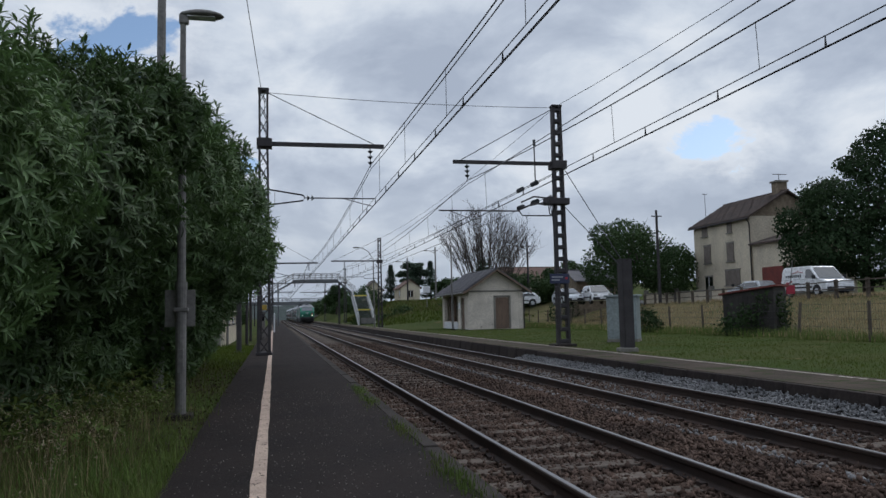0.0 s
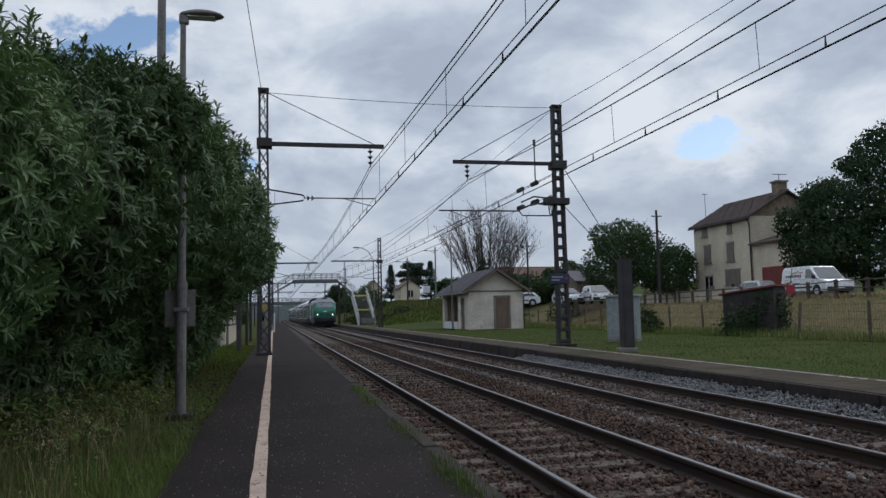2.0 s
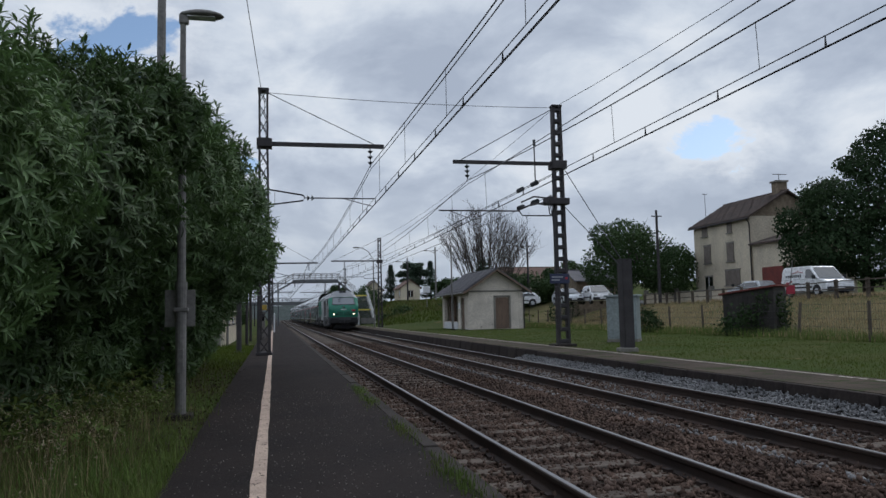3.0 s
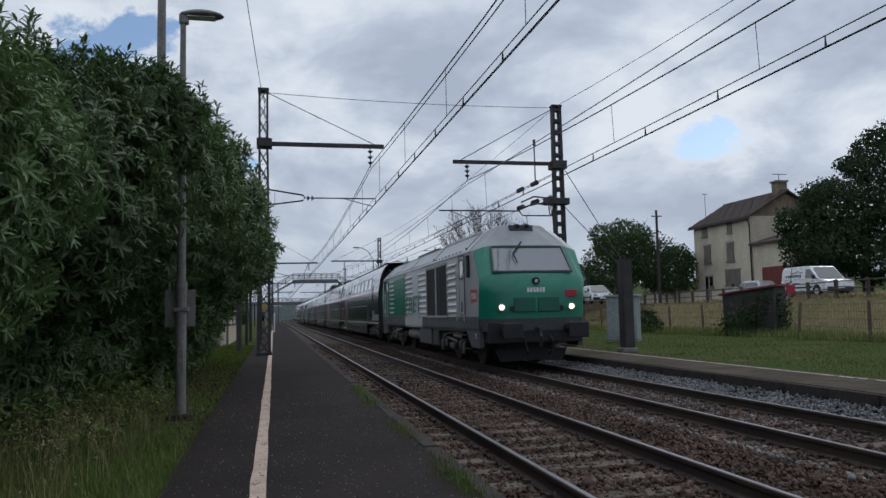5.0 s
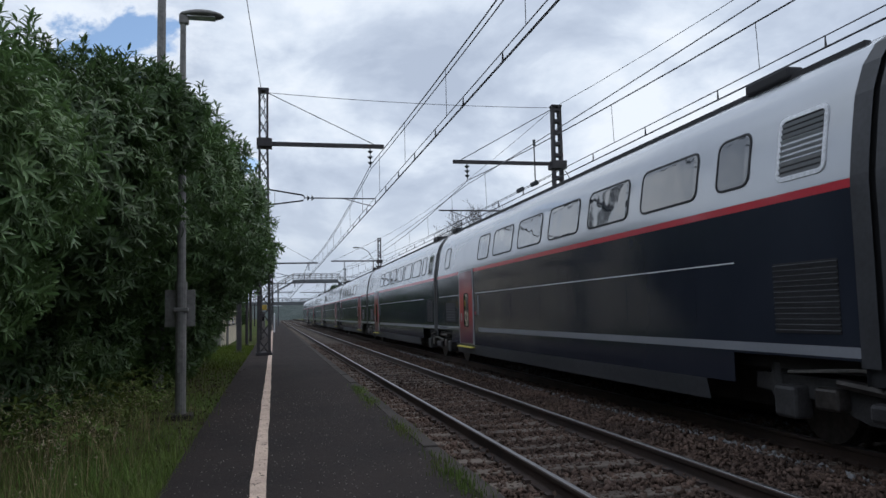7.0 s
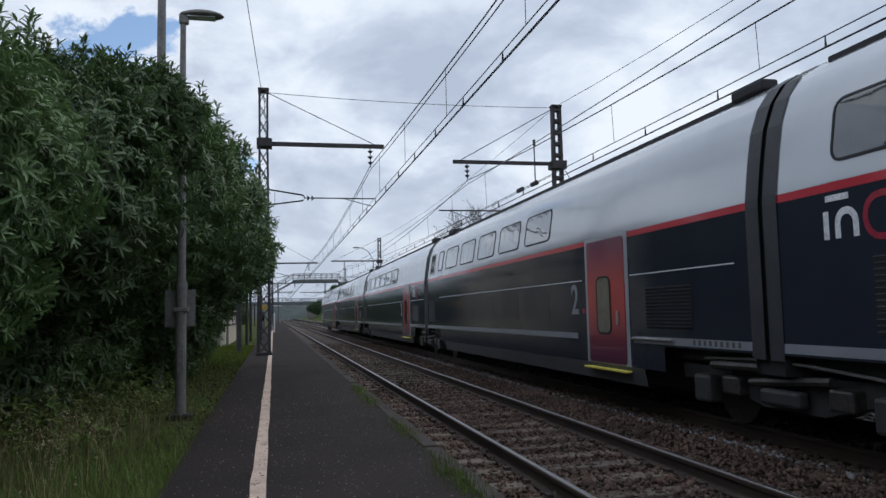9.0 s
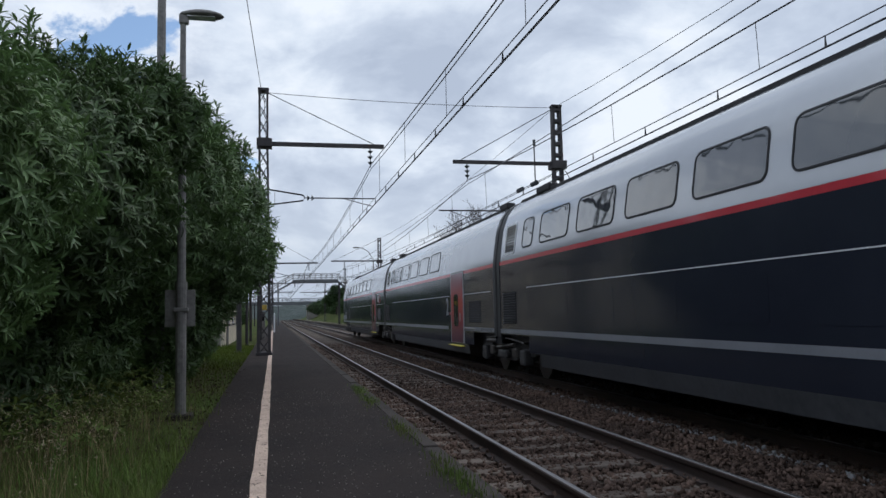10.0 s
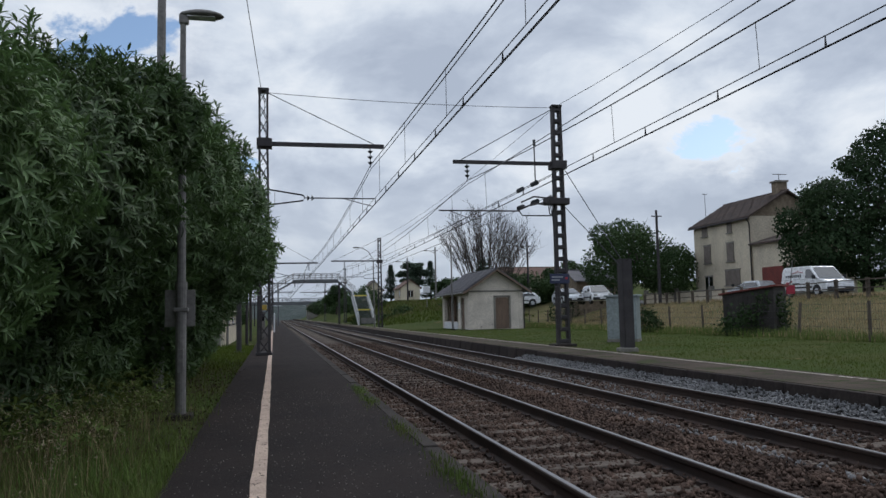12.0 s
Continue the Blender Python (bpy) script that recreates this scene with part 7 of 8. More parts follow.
def bogie(y, parent, base=3.0, r=0.46, heavy=1.0):
    b = part("bogie", boxed(-1.06, 1.06, y - base / 2 - 0.75, y + base / 2 + 0.75, 0.52, 0.74, bevel=0.05), M["gear"], parent)
    for s in (-1, 1):
        fr = extrude(bmesh.new(), [(y - base / 2 - 0.7, 0.56), (y - base / 2 + 0.4, 0.5), (y - 0.5, 0.34), (y + 0.5, 0.34), (y + base / 2 - 0.4, 0.5), (y + base / 2 + 0.7, 0.56), (y + base / 2 + 0.7, 0.74), (y - base / 2 - 0.7, 0.74)],
                     min(s * 1.05, s * 1.2), max(s * 1.05, s * 1.2), "x")
        part("side_frame", fr, M["gear"], b)
        for d in (-base / 2, base / 2):
            w = bmesh.new()
            tube(w, (s * 0.70, y + d, r), (s * 0.83, y + d, r), r, n=24)
            tube(w, (s * 0.66, y + d, r), (s * 0.70, y + d, r), r + 0.03, n=24)
            part("wheel", w, M["tyre_steel"], b, smooth=False)
            part("axle_box", boxed(s * 1.26 - 0.12, s * 1.26 + 0.12, y + d - 0.17, y + d + 0.17, 0.30, 0.64, bevel=0.04), M["gear"], b)
            part("spring", tube(bmesh.new(), (s * 1.16, y + d + 0.32, 0.5), (s * 1.16, y + d + 0.32, 0.86), 0.10 * heavy, n=10), M["gear"], b)
        part("air_spring", tube(bmesh.new(), (s * 1.02, y, 0.70), (s * 1.02, y, 0.98), 0.30, n=16), M["rubber"], b)
        part("yaw_damper", tube(bmesh.new(), (s * 1.34, y - 1.25, 0.78), (s * 1.34, y - 0.2, 0.80), 0.055, n=8), M["tyre_steel"], b)
        part("bracket", boxed(min(s * 1.22, s * 1.38), max(s * 1.22, s * 1.38), y - 0.32, y + 0.32, 0.40, 0.58, bevel=0.04), M["gear"], b)
        for d in (-0.9, 0.9):
            part("brake_unit", boxed(min(s * 1.18, s * 1.36), max(s * 1.18, s * 1.36), y + d - 0.16, y + d + 0.16, 0.44, 0.66, bevel=0.03), M["tyre_steel"], b)
        part("brake_pipe", path_tube(bmesh.new(), [(s * 1.3, y - base / 2, 0.84), (s * 1.34, y - 0.6, 0.88), (s * 1.34, y + 0.5, 0.86), (s * 1.3, y + base / 2, 0.78)], 0.018), M["galv"], b)
        part("damper", tube(bmesh.new(), (s * 1.3, y - 0.55, 0.62), (s * 1.3, y + 0.75, 0.72), 0.05, n=8), M["tyre_steel"], b)
    return b


def slats(prof, y0, y1, z0, z1, n, side, material, parent, name="louvre"):
    """Recessed-looking vent with raised slats."""
    bm = patch(prof, [(y0, z0), (y1, z0), (y1, z1), (y0, z1)], side, 0.001, 0.003)
    back = part(name, bm, M["rubber"], parent)
    h = (z1 - z0) / n
    bm = bmesh.new()
    for k in range(n):
        z = z0 + h * k
        xa, xb = skin_x(prof, z), skin_x(prof, z + h * 0.6)
        v = [bm.verts.new(p) for p in ((side * (xa + 0.004), y0, z), (side * (xa + 0.004), y1, z), (side * (xb + 0.022), y1, z + h * 0.55), (side * (xb + 0.022), y0, z + h * 0.55),
                                       (side * (xb + 0.004), y0, z + h * 0.66), (side * (xb + 0.004), y1, z + h * 0.66))]
        bm.faces.new(v[:4])
        bm.faces.new((v[3], v[2], v[5], v[4]))
    part("slats", bm, material, back)
    return back


def coach(end, first, label, tail=False, brand=""):
    """Double-deck articulated coach; local y runs backwards from its front end. end: the streamlined first or last one."""
    L = 21.9 if end else 18.7
    t = thing("passenger_coach", 0, 0, 0, label, "train coach", "coaches of the train")
    y0, y1 = (0.0 if end else 0.24), L - 0.24
    part("lower_body", strip(bmesh.new(), cut(COACH, 0.96, 2.56), y0, y1), M["navy"], t, "glossy navy-black lower side")
    part("lower_panel", strip(bmesh.new(), cut(COACH, 0.62, 0.96), y0 + (5.0 if end else 2.0), y1 - 2.0), M["navy"], t)
    part("skirt", strip(bmesh.new(), cut(COACH, 0.36, 0.62) if not end else cut(COACH, 0.40, 0.62), y0 + (2.6 if not end else 5.2), y1 - 2.6), M["skirt"], t, "dusty dark skirt")
    part("underframe", boxed(-1.22, 1.22, y0 + 0.05, y1 - 0.05, 0.80, 1.0), M["gear"], t)
    # added block, no known part: stops light showing through between the bogies
    part("belly_tray", boxed(-0.62, 0.62, y0 + 0.3, y1 - 0.1, 0.26, 0.79), M["gear"], t)
    part("red_stripe", strip(bmesh.new(), cut(COACH, 2.56, 2.645), y0, y1), M["red"], t)
    roof = cut(COACH, 2.645, 4.20)
    bm = strip(bmesh.new(), roof, y0 + (1.9 if end else 0), y1)
    if end:
        for s in (-1, 1):
            a = [bm.verts.new((s * x * 0.995, y0 - 0.20 * max(0.0, z - 2.9) + 4.5 * max(0.0, z - 3.93), z - 0.02)) for x, z in roof]
            b = [bm.verts.new((s * x, y0 + 1.9, z)) for x, z in roof]
            for i in range(len(roof) - 1):
                bm.faces.new((a[i], a[i + 1], b[i + 1], b[i]))
    bmesh.ops.remove_doubles(bm, verts=bm.verts, dist=0.001)
    part("upper_body", bm, M["silver"], t, "silver-grey upper side and roof", smooth=True)
    for s in (-1, 1):
        part("roof_gutter", boxed(min(s * 0.86, s * 0.94), max(s * 0.86, s * 0.94), y0 + 1.9 if end else y0 + 0.3, y1 - 0.3, 4.00, 4.085, bevel=0.012), M["rubber"], t)
        part("side_band", strip(bmesh.new(), [(1.45, 0.985), (1.45, 1.085)], y0, y1 - 5.0, 0.003, (s,)), M["band"], t)
        part("side_band", strip(bmesh.new(), [(1.45, 0.985), (1.45, 1.085)], y1 - 2.9, y1, 0.003, (s,)), M["band"], t)
        part("thin_line", strip(bmesh.new(), [(1.45, 1.975), (1.45, 1.99)], y0 + (4.5 if end else 1.9), y1 - 4.75, 0.003, (s,)), M["white"], t)
        part("thin_line", strip(bmesh.new(), [(1.45, 1.975), (1.45, 1.99)], y1 - 2.95, y1 - 0.3, 0.003, (s,)), M["white"], t)
        # door near the rear end
        d0, d1 = L - 4.72, L - 3.32
        part("door_frame", patch(COACH, [(d0 - 0.09, 0.62), (d1 + 0.09, 0.62), (d1 + 0.09, 1.4), (d1 + 0.09, 2.55), (d1 + 0.09, 2.66), (d0 - 0.09, 2.66), (d0 - 0.09, 2.55), (d0 - 0.09, 1.4)], s, 0.004, 0.014), M["door_grey"], t, "grey door surround")
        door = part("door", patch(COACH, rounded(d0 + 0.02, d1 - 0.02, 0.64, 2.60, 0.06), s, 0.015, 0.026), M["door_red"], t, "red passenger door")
        part("door_window", patch(COACH, rounded(d0 + 0.40, d1 - 0.54, 1.12, 1.98, 0.10), s, 0.027, 0.032), M["dark_glass"], door)
        part("window_rim", rim(COACH, d0 + 0.40, d1 - 0.54, 1.12, 1.98, 0.10, 0.035, s, 0.034), M["rubber"], door)
        part("door_handle", boxed(min(s * 1.475, s * 1.50), max(s * 1.475, s * 1.50), d1 - 0.30, d1 - 0.23, 1.24, 1.46, bevel=0.008), M["chrome"], door)
        part("door_step", boxed(min(s * 1.38, s * 1.56), max(s * 1.38, s * 1.56), d0 - 0.06, d1 + 0.06, 0.53, 0.56, bevel=0.008), M["yellow"], t, "yellow-edged door step")
        part("handrail", tube(bmesh.new(), (s * 1.48, d1 + 0.18, 1.05), (s * 1.48, d1 + 1.35, 1.05), 0.018, n=6), M["chrome"], t)
        # upper windows
        if end:
            wins = [(2.99, 4.52), (4.89, 6.42), (6.79, 8.32), (8.69, 10.22), (10.59, 12.12), (12.49, 14.02), (14.39, 15.92)]
        else:
            wins = [(1.83, 2.50), (2.92, 4.45), (4.84, 6.37), (6.76, 8.29), (8.68, 10.21), (10.60, 12.13), (12.52, 13.55)]
            if not first:
                wins.pop()
            if brand == "rear":
                wins[0] = (1.05, 2.52)
        if first:
            wins.append((L - 1.9, L - 1.25))
        for a, b in wins:
            w = part("window", patch(COACH, rounded(a + 0.03, b - 0.03, 2.86, 3.44, 0.11), s, 0.001, 0.006), M["coach_glass"], t, "tinted upper-deck window")
            part("window_rim", rim(COACH, a + 0.03, b - 0.03, 2.86, 3.44, 0.11, 0.028, s, 0.012), M["rubber"], w)
        for a, b in wins[1 if not end else 0:6]:
            part("lower_window", patch(COACH, rounded(a + 0.08, b - 0.05, 1.28, 1.86, 0.08), s, 0.001, 0.004), M["navy"], t, "black lower-deck window")
        # vents
        if end:
            slats(COACH, 1.98, 2.58, 2.15, 3.0, 14, s, M["rubber"], t)
            slats(COACH, 3.95, 4.9, 1.2, 2.0, 14, s, M["skirt"], t)
            part("lower_panel", patch(COACH, [(0.02, 1.16), (2.75, 1.16), (2.25, 1.48), (0.02, 1.48)], s, 0.002, 0.006), M["band"], t, "grey corner panel")
            part("coupling_pin", tube(bmesh.new(), (s * 1.47, 2.05, 1.45), (s * 1.47, 2.05, 1.68), 0.03, n=8), M["chrome"], t)
        else:
            if brand != "rear":
                slats(COACH, 0.66, 1.30, 2.82, 3.42, 10, s, M["silver"], t)
                part("vent_frame", rim(COACH, 0.66, 1.30, 2.82, 3.42, 0.05, 0.05, s, 0.014), M["white"], t, "pale rounded vent frame")
            va = 1.55 if brand == "rear" else 0.50
            slats(COACH, va, va + 0.95, 1.2, 1.92, 13, s, M["skirt"], t)
        slats(COACH, L - 2.7, L - 1.5, 1.2, 1.78, 12, s, M["navy"], t)
        # writing by the door
        x = s * 1.4525
        letters("1" if first else "2", 0.72, M["band"], t, "class_number", facing(x, L - 5.08 if s < 0 else L - 5.5, 1.42, s, 0.95), "large grey class number")
        part("logo_panel", patch(COACH, [(L - 5.0, 1.42), (L - 4.88, 1.42), (L - 4.88, 1.5), (L - 5.0, 1.5)], s, 0.002, 0.005), M["logo_red"], t)
        if brand:
            o = 0.95 if brand == "rear" else L - 2.62
            lg = part("brand_mark", patch(COACH, [(o, 2.10), (o + 0.07, 2.10), (o + 0.07, 2.37), (o, 2.37)], s, 0.002, 0.005), M["white"], t, "white and red brand mark")
            arch = lambda r, flip: [(o + 0.30 + r * math.cos(radians(a)), 2.24 + r * math.sin(radians(a))) for a in range(0, 181, 20)][::flip]
            part("brand_arch", patch(COACH, [(o + 0.45, 2.10)] + arch(0.15, 1) + [(o + 0.15, 2.10), (o + 0.22, 2.10)] + arch(0.08, -1) + [(o + 0.38, 2.10)], s, 0.002, 0.005), M["white"], lg)
            part("brand_ring", rim(COACH, o + 0.56, o + 0.94, 2.10, 2.42, 0.15, 0.06, s, 0.004), M["logo_red"], lg)
            part("brand_bar", patch(COACH, [(o + 0.04, 2.46), (o + 0.34, 2.46), (o + 0.34, 2.52), (o + 0.04, 2.52)], s, 0.002, 0.005), M["white"], lg)
        for k in range(9):
            a = L - 1.5 + 0.12 * k
            part("number_bar", boxed(min(s * 1.4535, s * 1.4555), max(s * 1.4535, s * 1.4555), a, a + 0.05, 1.005, 1.07), M["loco_dark"], t)
    # ends
    ring = [(x, z) for x, z in cut(COACH, 0.74, 4.2)]
    out = [(x, z) for x, z in ring] + [(-x, z) for x, z in ring[::-1][1:]]
    for y in ((y0 + 1.95 if end else y0), y1):
        bm = bmesh.new()
        bm.faces.new([bm.verts.new((x * 0.995, y, z)) for x, z in out])
        part("end_wall", bm, M["rubber"], t)
    for a, b, k in ((y1, L, 0.965),) + (() if end else ((0.0, y0, 0.965),)):
        part("gangway_bellows", extrude(bmesh.new(), [(x * k, 0.5 + (z - 0.5) * 0.985) for x, z in out], a, b), M["rubber"], t, "black rubber gangway ring")
    for s in (-1, 1):
        for ya in ((y1 - 0.03,) if end else (y1 - 0.03, 0.04)):
            part("gangway_seal", strip(bmesh.new(), [(x + 0.012, z) for x, z in cut(COACH, 0.9, 4.12)], ya, ya + 0.23, 0, (s,)), M["seal"], t)
        for ya, yb in ((y0 + 1.4, y0 + 2.2), (y1 - 0.9, y1 - 0.25)) if not end else ((y1 - 0.9, y1 - 0.25),):
            part("roof_cable_box", boxed(min(s * 0.76, s * 0.98), max(s * 0.76, s * 0.98), ya, yb, 4.04, 4.18, bevel=0.03), M["rubber"], t)
    if end:
        if not tail:
            fair = extrude(bmesh.new(), [(x * 0.975, 0.95 + (z - 0.95) * 0.80) for x, z in out], 0.02, 0.7)
            part("end_fairing", fair, M["rubber"], t, "black end bulkhead")
            part("end_fairing", extrude(bmesh.new(), [(x * 0.965, 0.95 + (z - 0.95) * 0.86) for x, z in out], 0.7, 1.94), M["rubber"], t, "black end bulkhead")
            part("end_shelf", boxed(-1.2, 1.2, -0.12, 0.06, 3.02, 3.10, bevel=0.02), M["gear"], t)
            part("end_shelf", boxed(-0.5, 0.5, -0.22, 0.06, 3.36, 3.62, bevel=0.04), M["gear"], t)
            for k in range(5):
                part("cable", path_tube(bmesh.new(), [(-0.9 + 0.3 * k, 0.3, 3.3), (-0.85 + 0.28 * k, 0.0, 3.72 - 0.05 * (k % 2)), (-0.7 + 0.3 * k, -0.25, 3.5), (-0.75 + 0.3 * k, -0.1, 3.0)], 0.035), M["rubber"], t)
        part("roof_cover", boxed(-0.7, 0.7, 2.2, 4.0, 4.16, 4.26, bevel=0.03), M["rubber"], t)
        part("coupler", tube(bmesh.new(), (0, -0.9, 0.9), (0, 0.6, 0.9), 0.12, n=10), M["gear"], t)
        for s in (-1, 1):
            part("hose", path_tube(bmesh.new(), [(s * 0.5, 0.4, 1.0), (s * 0.55, -0.3, 0.6), (s * 0.4, -0.7, 0.8)], 0.03), M["rubber"], t)
            part("cable", path_tube(bmesh.new(), [(s * 0.6, 0.3, 3.2), (s * 0.65, -0.1, 2.6), (s * 0.5, -0.15, 1.9), (s * 0.6, 0.3, 1.5)], 0.04), M["rubber"], t)
        bogie(2.4, t)
        for k, (a, b) in enumerate(((4.6, 5.6), (5.9, 7.6))):
            part("equipment_case", boxed(-1.3, 1.3, a, b, 0.45, 0.75, bevel=0.04), M["gear"], t)
    bogie(L, t)
    return t


LOCO = [(1.42, 0.95), (1.45, 1.05), (1.45, 3.12), (1.40, 3.20), (0.92, 3.70), (0.60, 3.84), (0.0, 3.87)]


def locomotive():
    t = thing("diesel_locomotive", 0, 0, 0, "green, white and grey diesel freight locomotive with lit headlights", "locomotive")
    L = 18.1

    # side walls in colour fields
    def side(name, a, b, z0, z1, material, label=""):
        for s in (-1, 1):
            part(name, strip(bmesh.new(), cut(LOCO, z0, z1), a, b, 0.0, (s,)), material, t, label)
    side("cab_side", 1.0, 2.45, 1.36, 3.12, M["loco_grey"], "grey cab side")
    side("body_side", 2.45, 11.0, 1.36, 3.12, M["loco_white"], "white body side")
    side("body_side", 11.0, L - 1.0, 1.36, 3.12, M["green"], "green body side")
    side("sill", 0.2, 7.9, 0.98, 1.36, M["loco_dark"], "dark grey sill")
    side("sill", 7.9, 11.5, 0.98, 1.36, M["loco_white"], "white sill panel")
    side("sill", 11.5, L - 0.2, 0.98, 1.36, M["loco_dark"], "dark grey sill")
    part("roof", strip(bmesh.new(), cut(LOCO, 3.12, 3.87), 1.0, L - 1.0), M["loco_grey"], t, "grey roof with bevelled edges")
    part("underframe", boxed(-1.35, 1.35, 0.3, L - 0.3, 0.92, 1.1), M["loco_dark"], t)
    # added filler between the wheels, keeps the underside dark
    part("belly_tray", boxed(-0.62, 0.62, 0.6, L - 0.6, 0.28, 0.91), M["gear"], t)
    part("roof_hood", boxed(-0.55, 0.55, 3.0, 8.0, 3.82, 3.92, bevel=0.03), M["loco_grey"], t)
    part("roof_hood", boxed(-0.55, 0.55, 9.2, 13.2, 3.82, 3.94, bevel=0.03), M["mesh_dark"], t)
    # panels, both sides
    for s in (-1, 1):
        for k in range(30):
            y = 2.2 + k * 0.48
            part("roof_bolt", boxed(s * 1.385 - 0.022, s * 1.385 + 0.022, y, y + 0.075, 3.2, 3.235), M["rubber"], t)
        for y in (1.6, 6.0, 10.2, 13.4, L - 1.7):
            part("roof_joint", beam(bmesh.new(), (s * 1.402, y, 3.212), (s * 0.925, y, 3.708), 0.014, 0.02), M["loco_dark"], t)
            part("lifting_hook", path_tube(bmesh.new(), [(s * 1.365, y - 0.03, 3.235), (s * 1.40, y - 0.02, 3.28), (s * 1.40, y + 0.02, 3.28), (s * 1.365, y + 0.03, 3.235)], 0.011), M["rubber"], t)
        part("rain_strip", boxed(min(s * 1.44, s * 1.475), max(s * 1.44, s * 1.475), 0.9, L - 0.9, 3.10, 3.135), M["loco_grey"], t)
        part("upper_joint", boxed(min(s * 1.0, s * 1.015), max(s * 1.0, s * 1.015), 1.2, L - 1.2, 3.655, 3.67), M["loco_dark"], t)
        for a, b, mt in ((2.55, 3.65, "loco_white"), (7.02, 8.45, "loco_white"), (9.75, 11.3, "loco_white"), (14.28, 15.52, "green")):
            for k in range(8):
                z = 1.45 + k * 0.195
                bm = extrude(bmesh.new(), [(s * 1.45, z), (s * 1.488, z + 0.045), (s * 1.488, z + 0.065), (s * 1.45, z + 0.125)], a, b)
                part("body_rib", bm, M[mt if not (mt == "loco_white" and a > 10.9) else "green"], t)
        for a, b in ((3.80, 5.30), (5.46, 6.86)):
            part("air_grille", patch(LOCO, [(a, 1.40), (b, 1.40), (b, 2.96), (a, 2.96)], s, 0.002, 0.012), M["mesh_dark"], t, "dark mesh air intake")
            bm = bmesh.new()
            for k in range(int((b - a) / 0.045)):
                y = a + 0.02 + k * 0.045
                bmesh.ops.create_cube(bm, size=1.0, matrix=Matrix.Translation((s * 1.466, y, 2.18)) @ Matrix.Diagonal((0.01, 0.012, 1.52, 1)))
            tagged(part("grille_screen", bm, M["mesh_dark"], t), kind="stuff")
        part("grille_frame", rim(LOCO, 3.76, 6.90, 1.38, 2.99, 0.02, 0.05, s, 0.03), M["loco_grey"], t)
        part("grille_frame", patch(LOCO, [(5.31, 1.38), (5.45, 1.38), (5.45, 2.99), (5.31, 2.99)], s, 0.003, 0.03), M["loco_grey"], t)
        part("access_door", patch(LOCO, rounded(8.53, 9.66, 1.28, 2.99, 0.04), s, 0.002, 0.02), M["loco_white"], t, "plain white access door")
        gp = part("green_grille", patch(LOCO, [(11.45, 1.40), (14.15, 1.40), (14.15, 3.0), (11.45, 3.0)], s, 0.002, 0.01), M["green"], t, "green louvred panel")
        bm = bmesh.new()
        for k in range(44):
            y = 11.5 + k * 0.06
            if abs(y - 12.97) > 0.06:
                bmesh.ops.create_cube(bm, size=1.0, matrix=Matrix.Translation((s * 1.466, y, 2.2)) @ Matrix.Diagonal((0.018, 0.03, 1.5, 1)))
        tagged(part("grille_screen", bm, M["green"], gp), kind="stuff")
        for a, b in ((1.62, 2.16), (L - 2.16, L - 1.62)):
            col = M["loco_grey"] if a < 5 else M["green"]
            dr = part("cab_door", patch(LOCO, rounded(a, b, 1.42, 3.05, 0.05), s, 0.002, 0.016), col, t)
            part("door_seal", rim(LOCO, a - 0.02, b + 0.02, 1.42, 3.06, 0.06, 0.022, s, 0.018), M["loco_dark"], dr)
            part("kick_panel", patch(LOCO, rounded(a + 0.18, a + 0.36, 1.50, 1.78, 0.02), s, 0.017, 0.022), M["loco_dark"], dr)
            part("door_window", patch(LOCO, rounded(a + 0.06, b - 0.06, 2.44, 2.94, 0.05), s, 0.017, 0.022), M["coach_glass"], dr)
            part("window_rim", rim(LOCO, a + 0.06, b - 0.06, 2.44, 2.94, 0.05, 0.025, s, 0.03), M["rubber"], dr)
            for y in (a - 0.15, b + 0.13):
                part("handrail", path_tube(bmesh.new(), [(s * 1.46, y, 1.18), (s * 1.52, y, 1.26), (s * 1.52, y, 2.52), (s * 1.46, y, 2.60)], 0.02), M["chrome"], t)
            for k in range(3):
                part("cab_step", boxed(min(s * 1.2, s * 1.46), max(s * 1.2, s * 1.46), a + 0.1, b - 0.1, 0.45 + 0.24 * k, 0.48 + 0.24 * k), M["gear"], t)
        for y0 in (0.97, L - 1.36):
            part("mirror", boxed(min(s * 1.462, s * 1.515), max(s * 1.462, s * 1.515), y0 + 0.03, y0 + 0.25, 2.43, 3.03, bevel=0.02), M["rubber"], t, "black folding mirror")
        part("logo_panel", patch(LOCO, [(0.31, 1.76), (0.95, 1.72), (0.98, 2.10), (0.28, 2.07)], s, 0.002, 0.006), M["logo_red"], t, "dark red logo panel")
        for k in range(4):
            y = 0.40 + 0.13 * k
            part("logo_bar", patch(LOCO, [(y, 1.83), (y + 0.05, 1.83), (y + 0.08, 1.99), (y + 0.03, 1.99)], s, 0.006, 0.009), M["white"], t)
        letters("2", 0.17, M["white"], t, "end_number", facing(s * 1.434, 0.62 if s < 0 else 0.5, 0.80, s, 0.9))
        # freight lettering
        letters("FRET", 0.88, M["green"], t, "lettering", facing(s * 1.494, 11.25 if s < 0 else 7.6, 1.52, s, 1.72, 0.26), "large green slanted letters")
        part("rib_panel", patch(LOCO, [(7.6, 1.50), (11.3, 1.50), (11.3, 1.52), (7.6, 1.52)], s, 0.03, 0.052), M["loco_white"], t)
        for k in range(6):
            part("number_bar", boxed(min(s * 1.451, s * 1.455), max(s * 1.451, s * 1.455), L - 1.255 + 0.11 * k, L - 1.185 + 0.11 * k, 1.535, 1.705), M["white"], t)
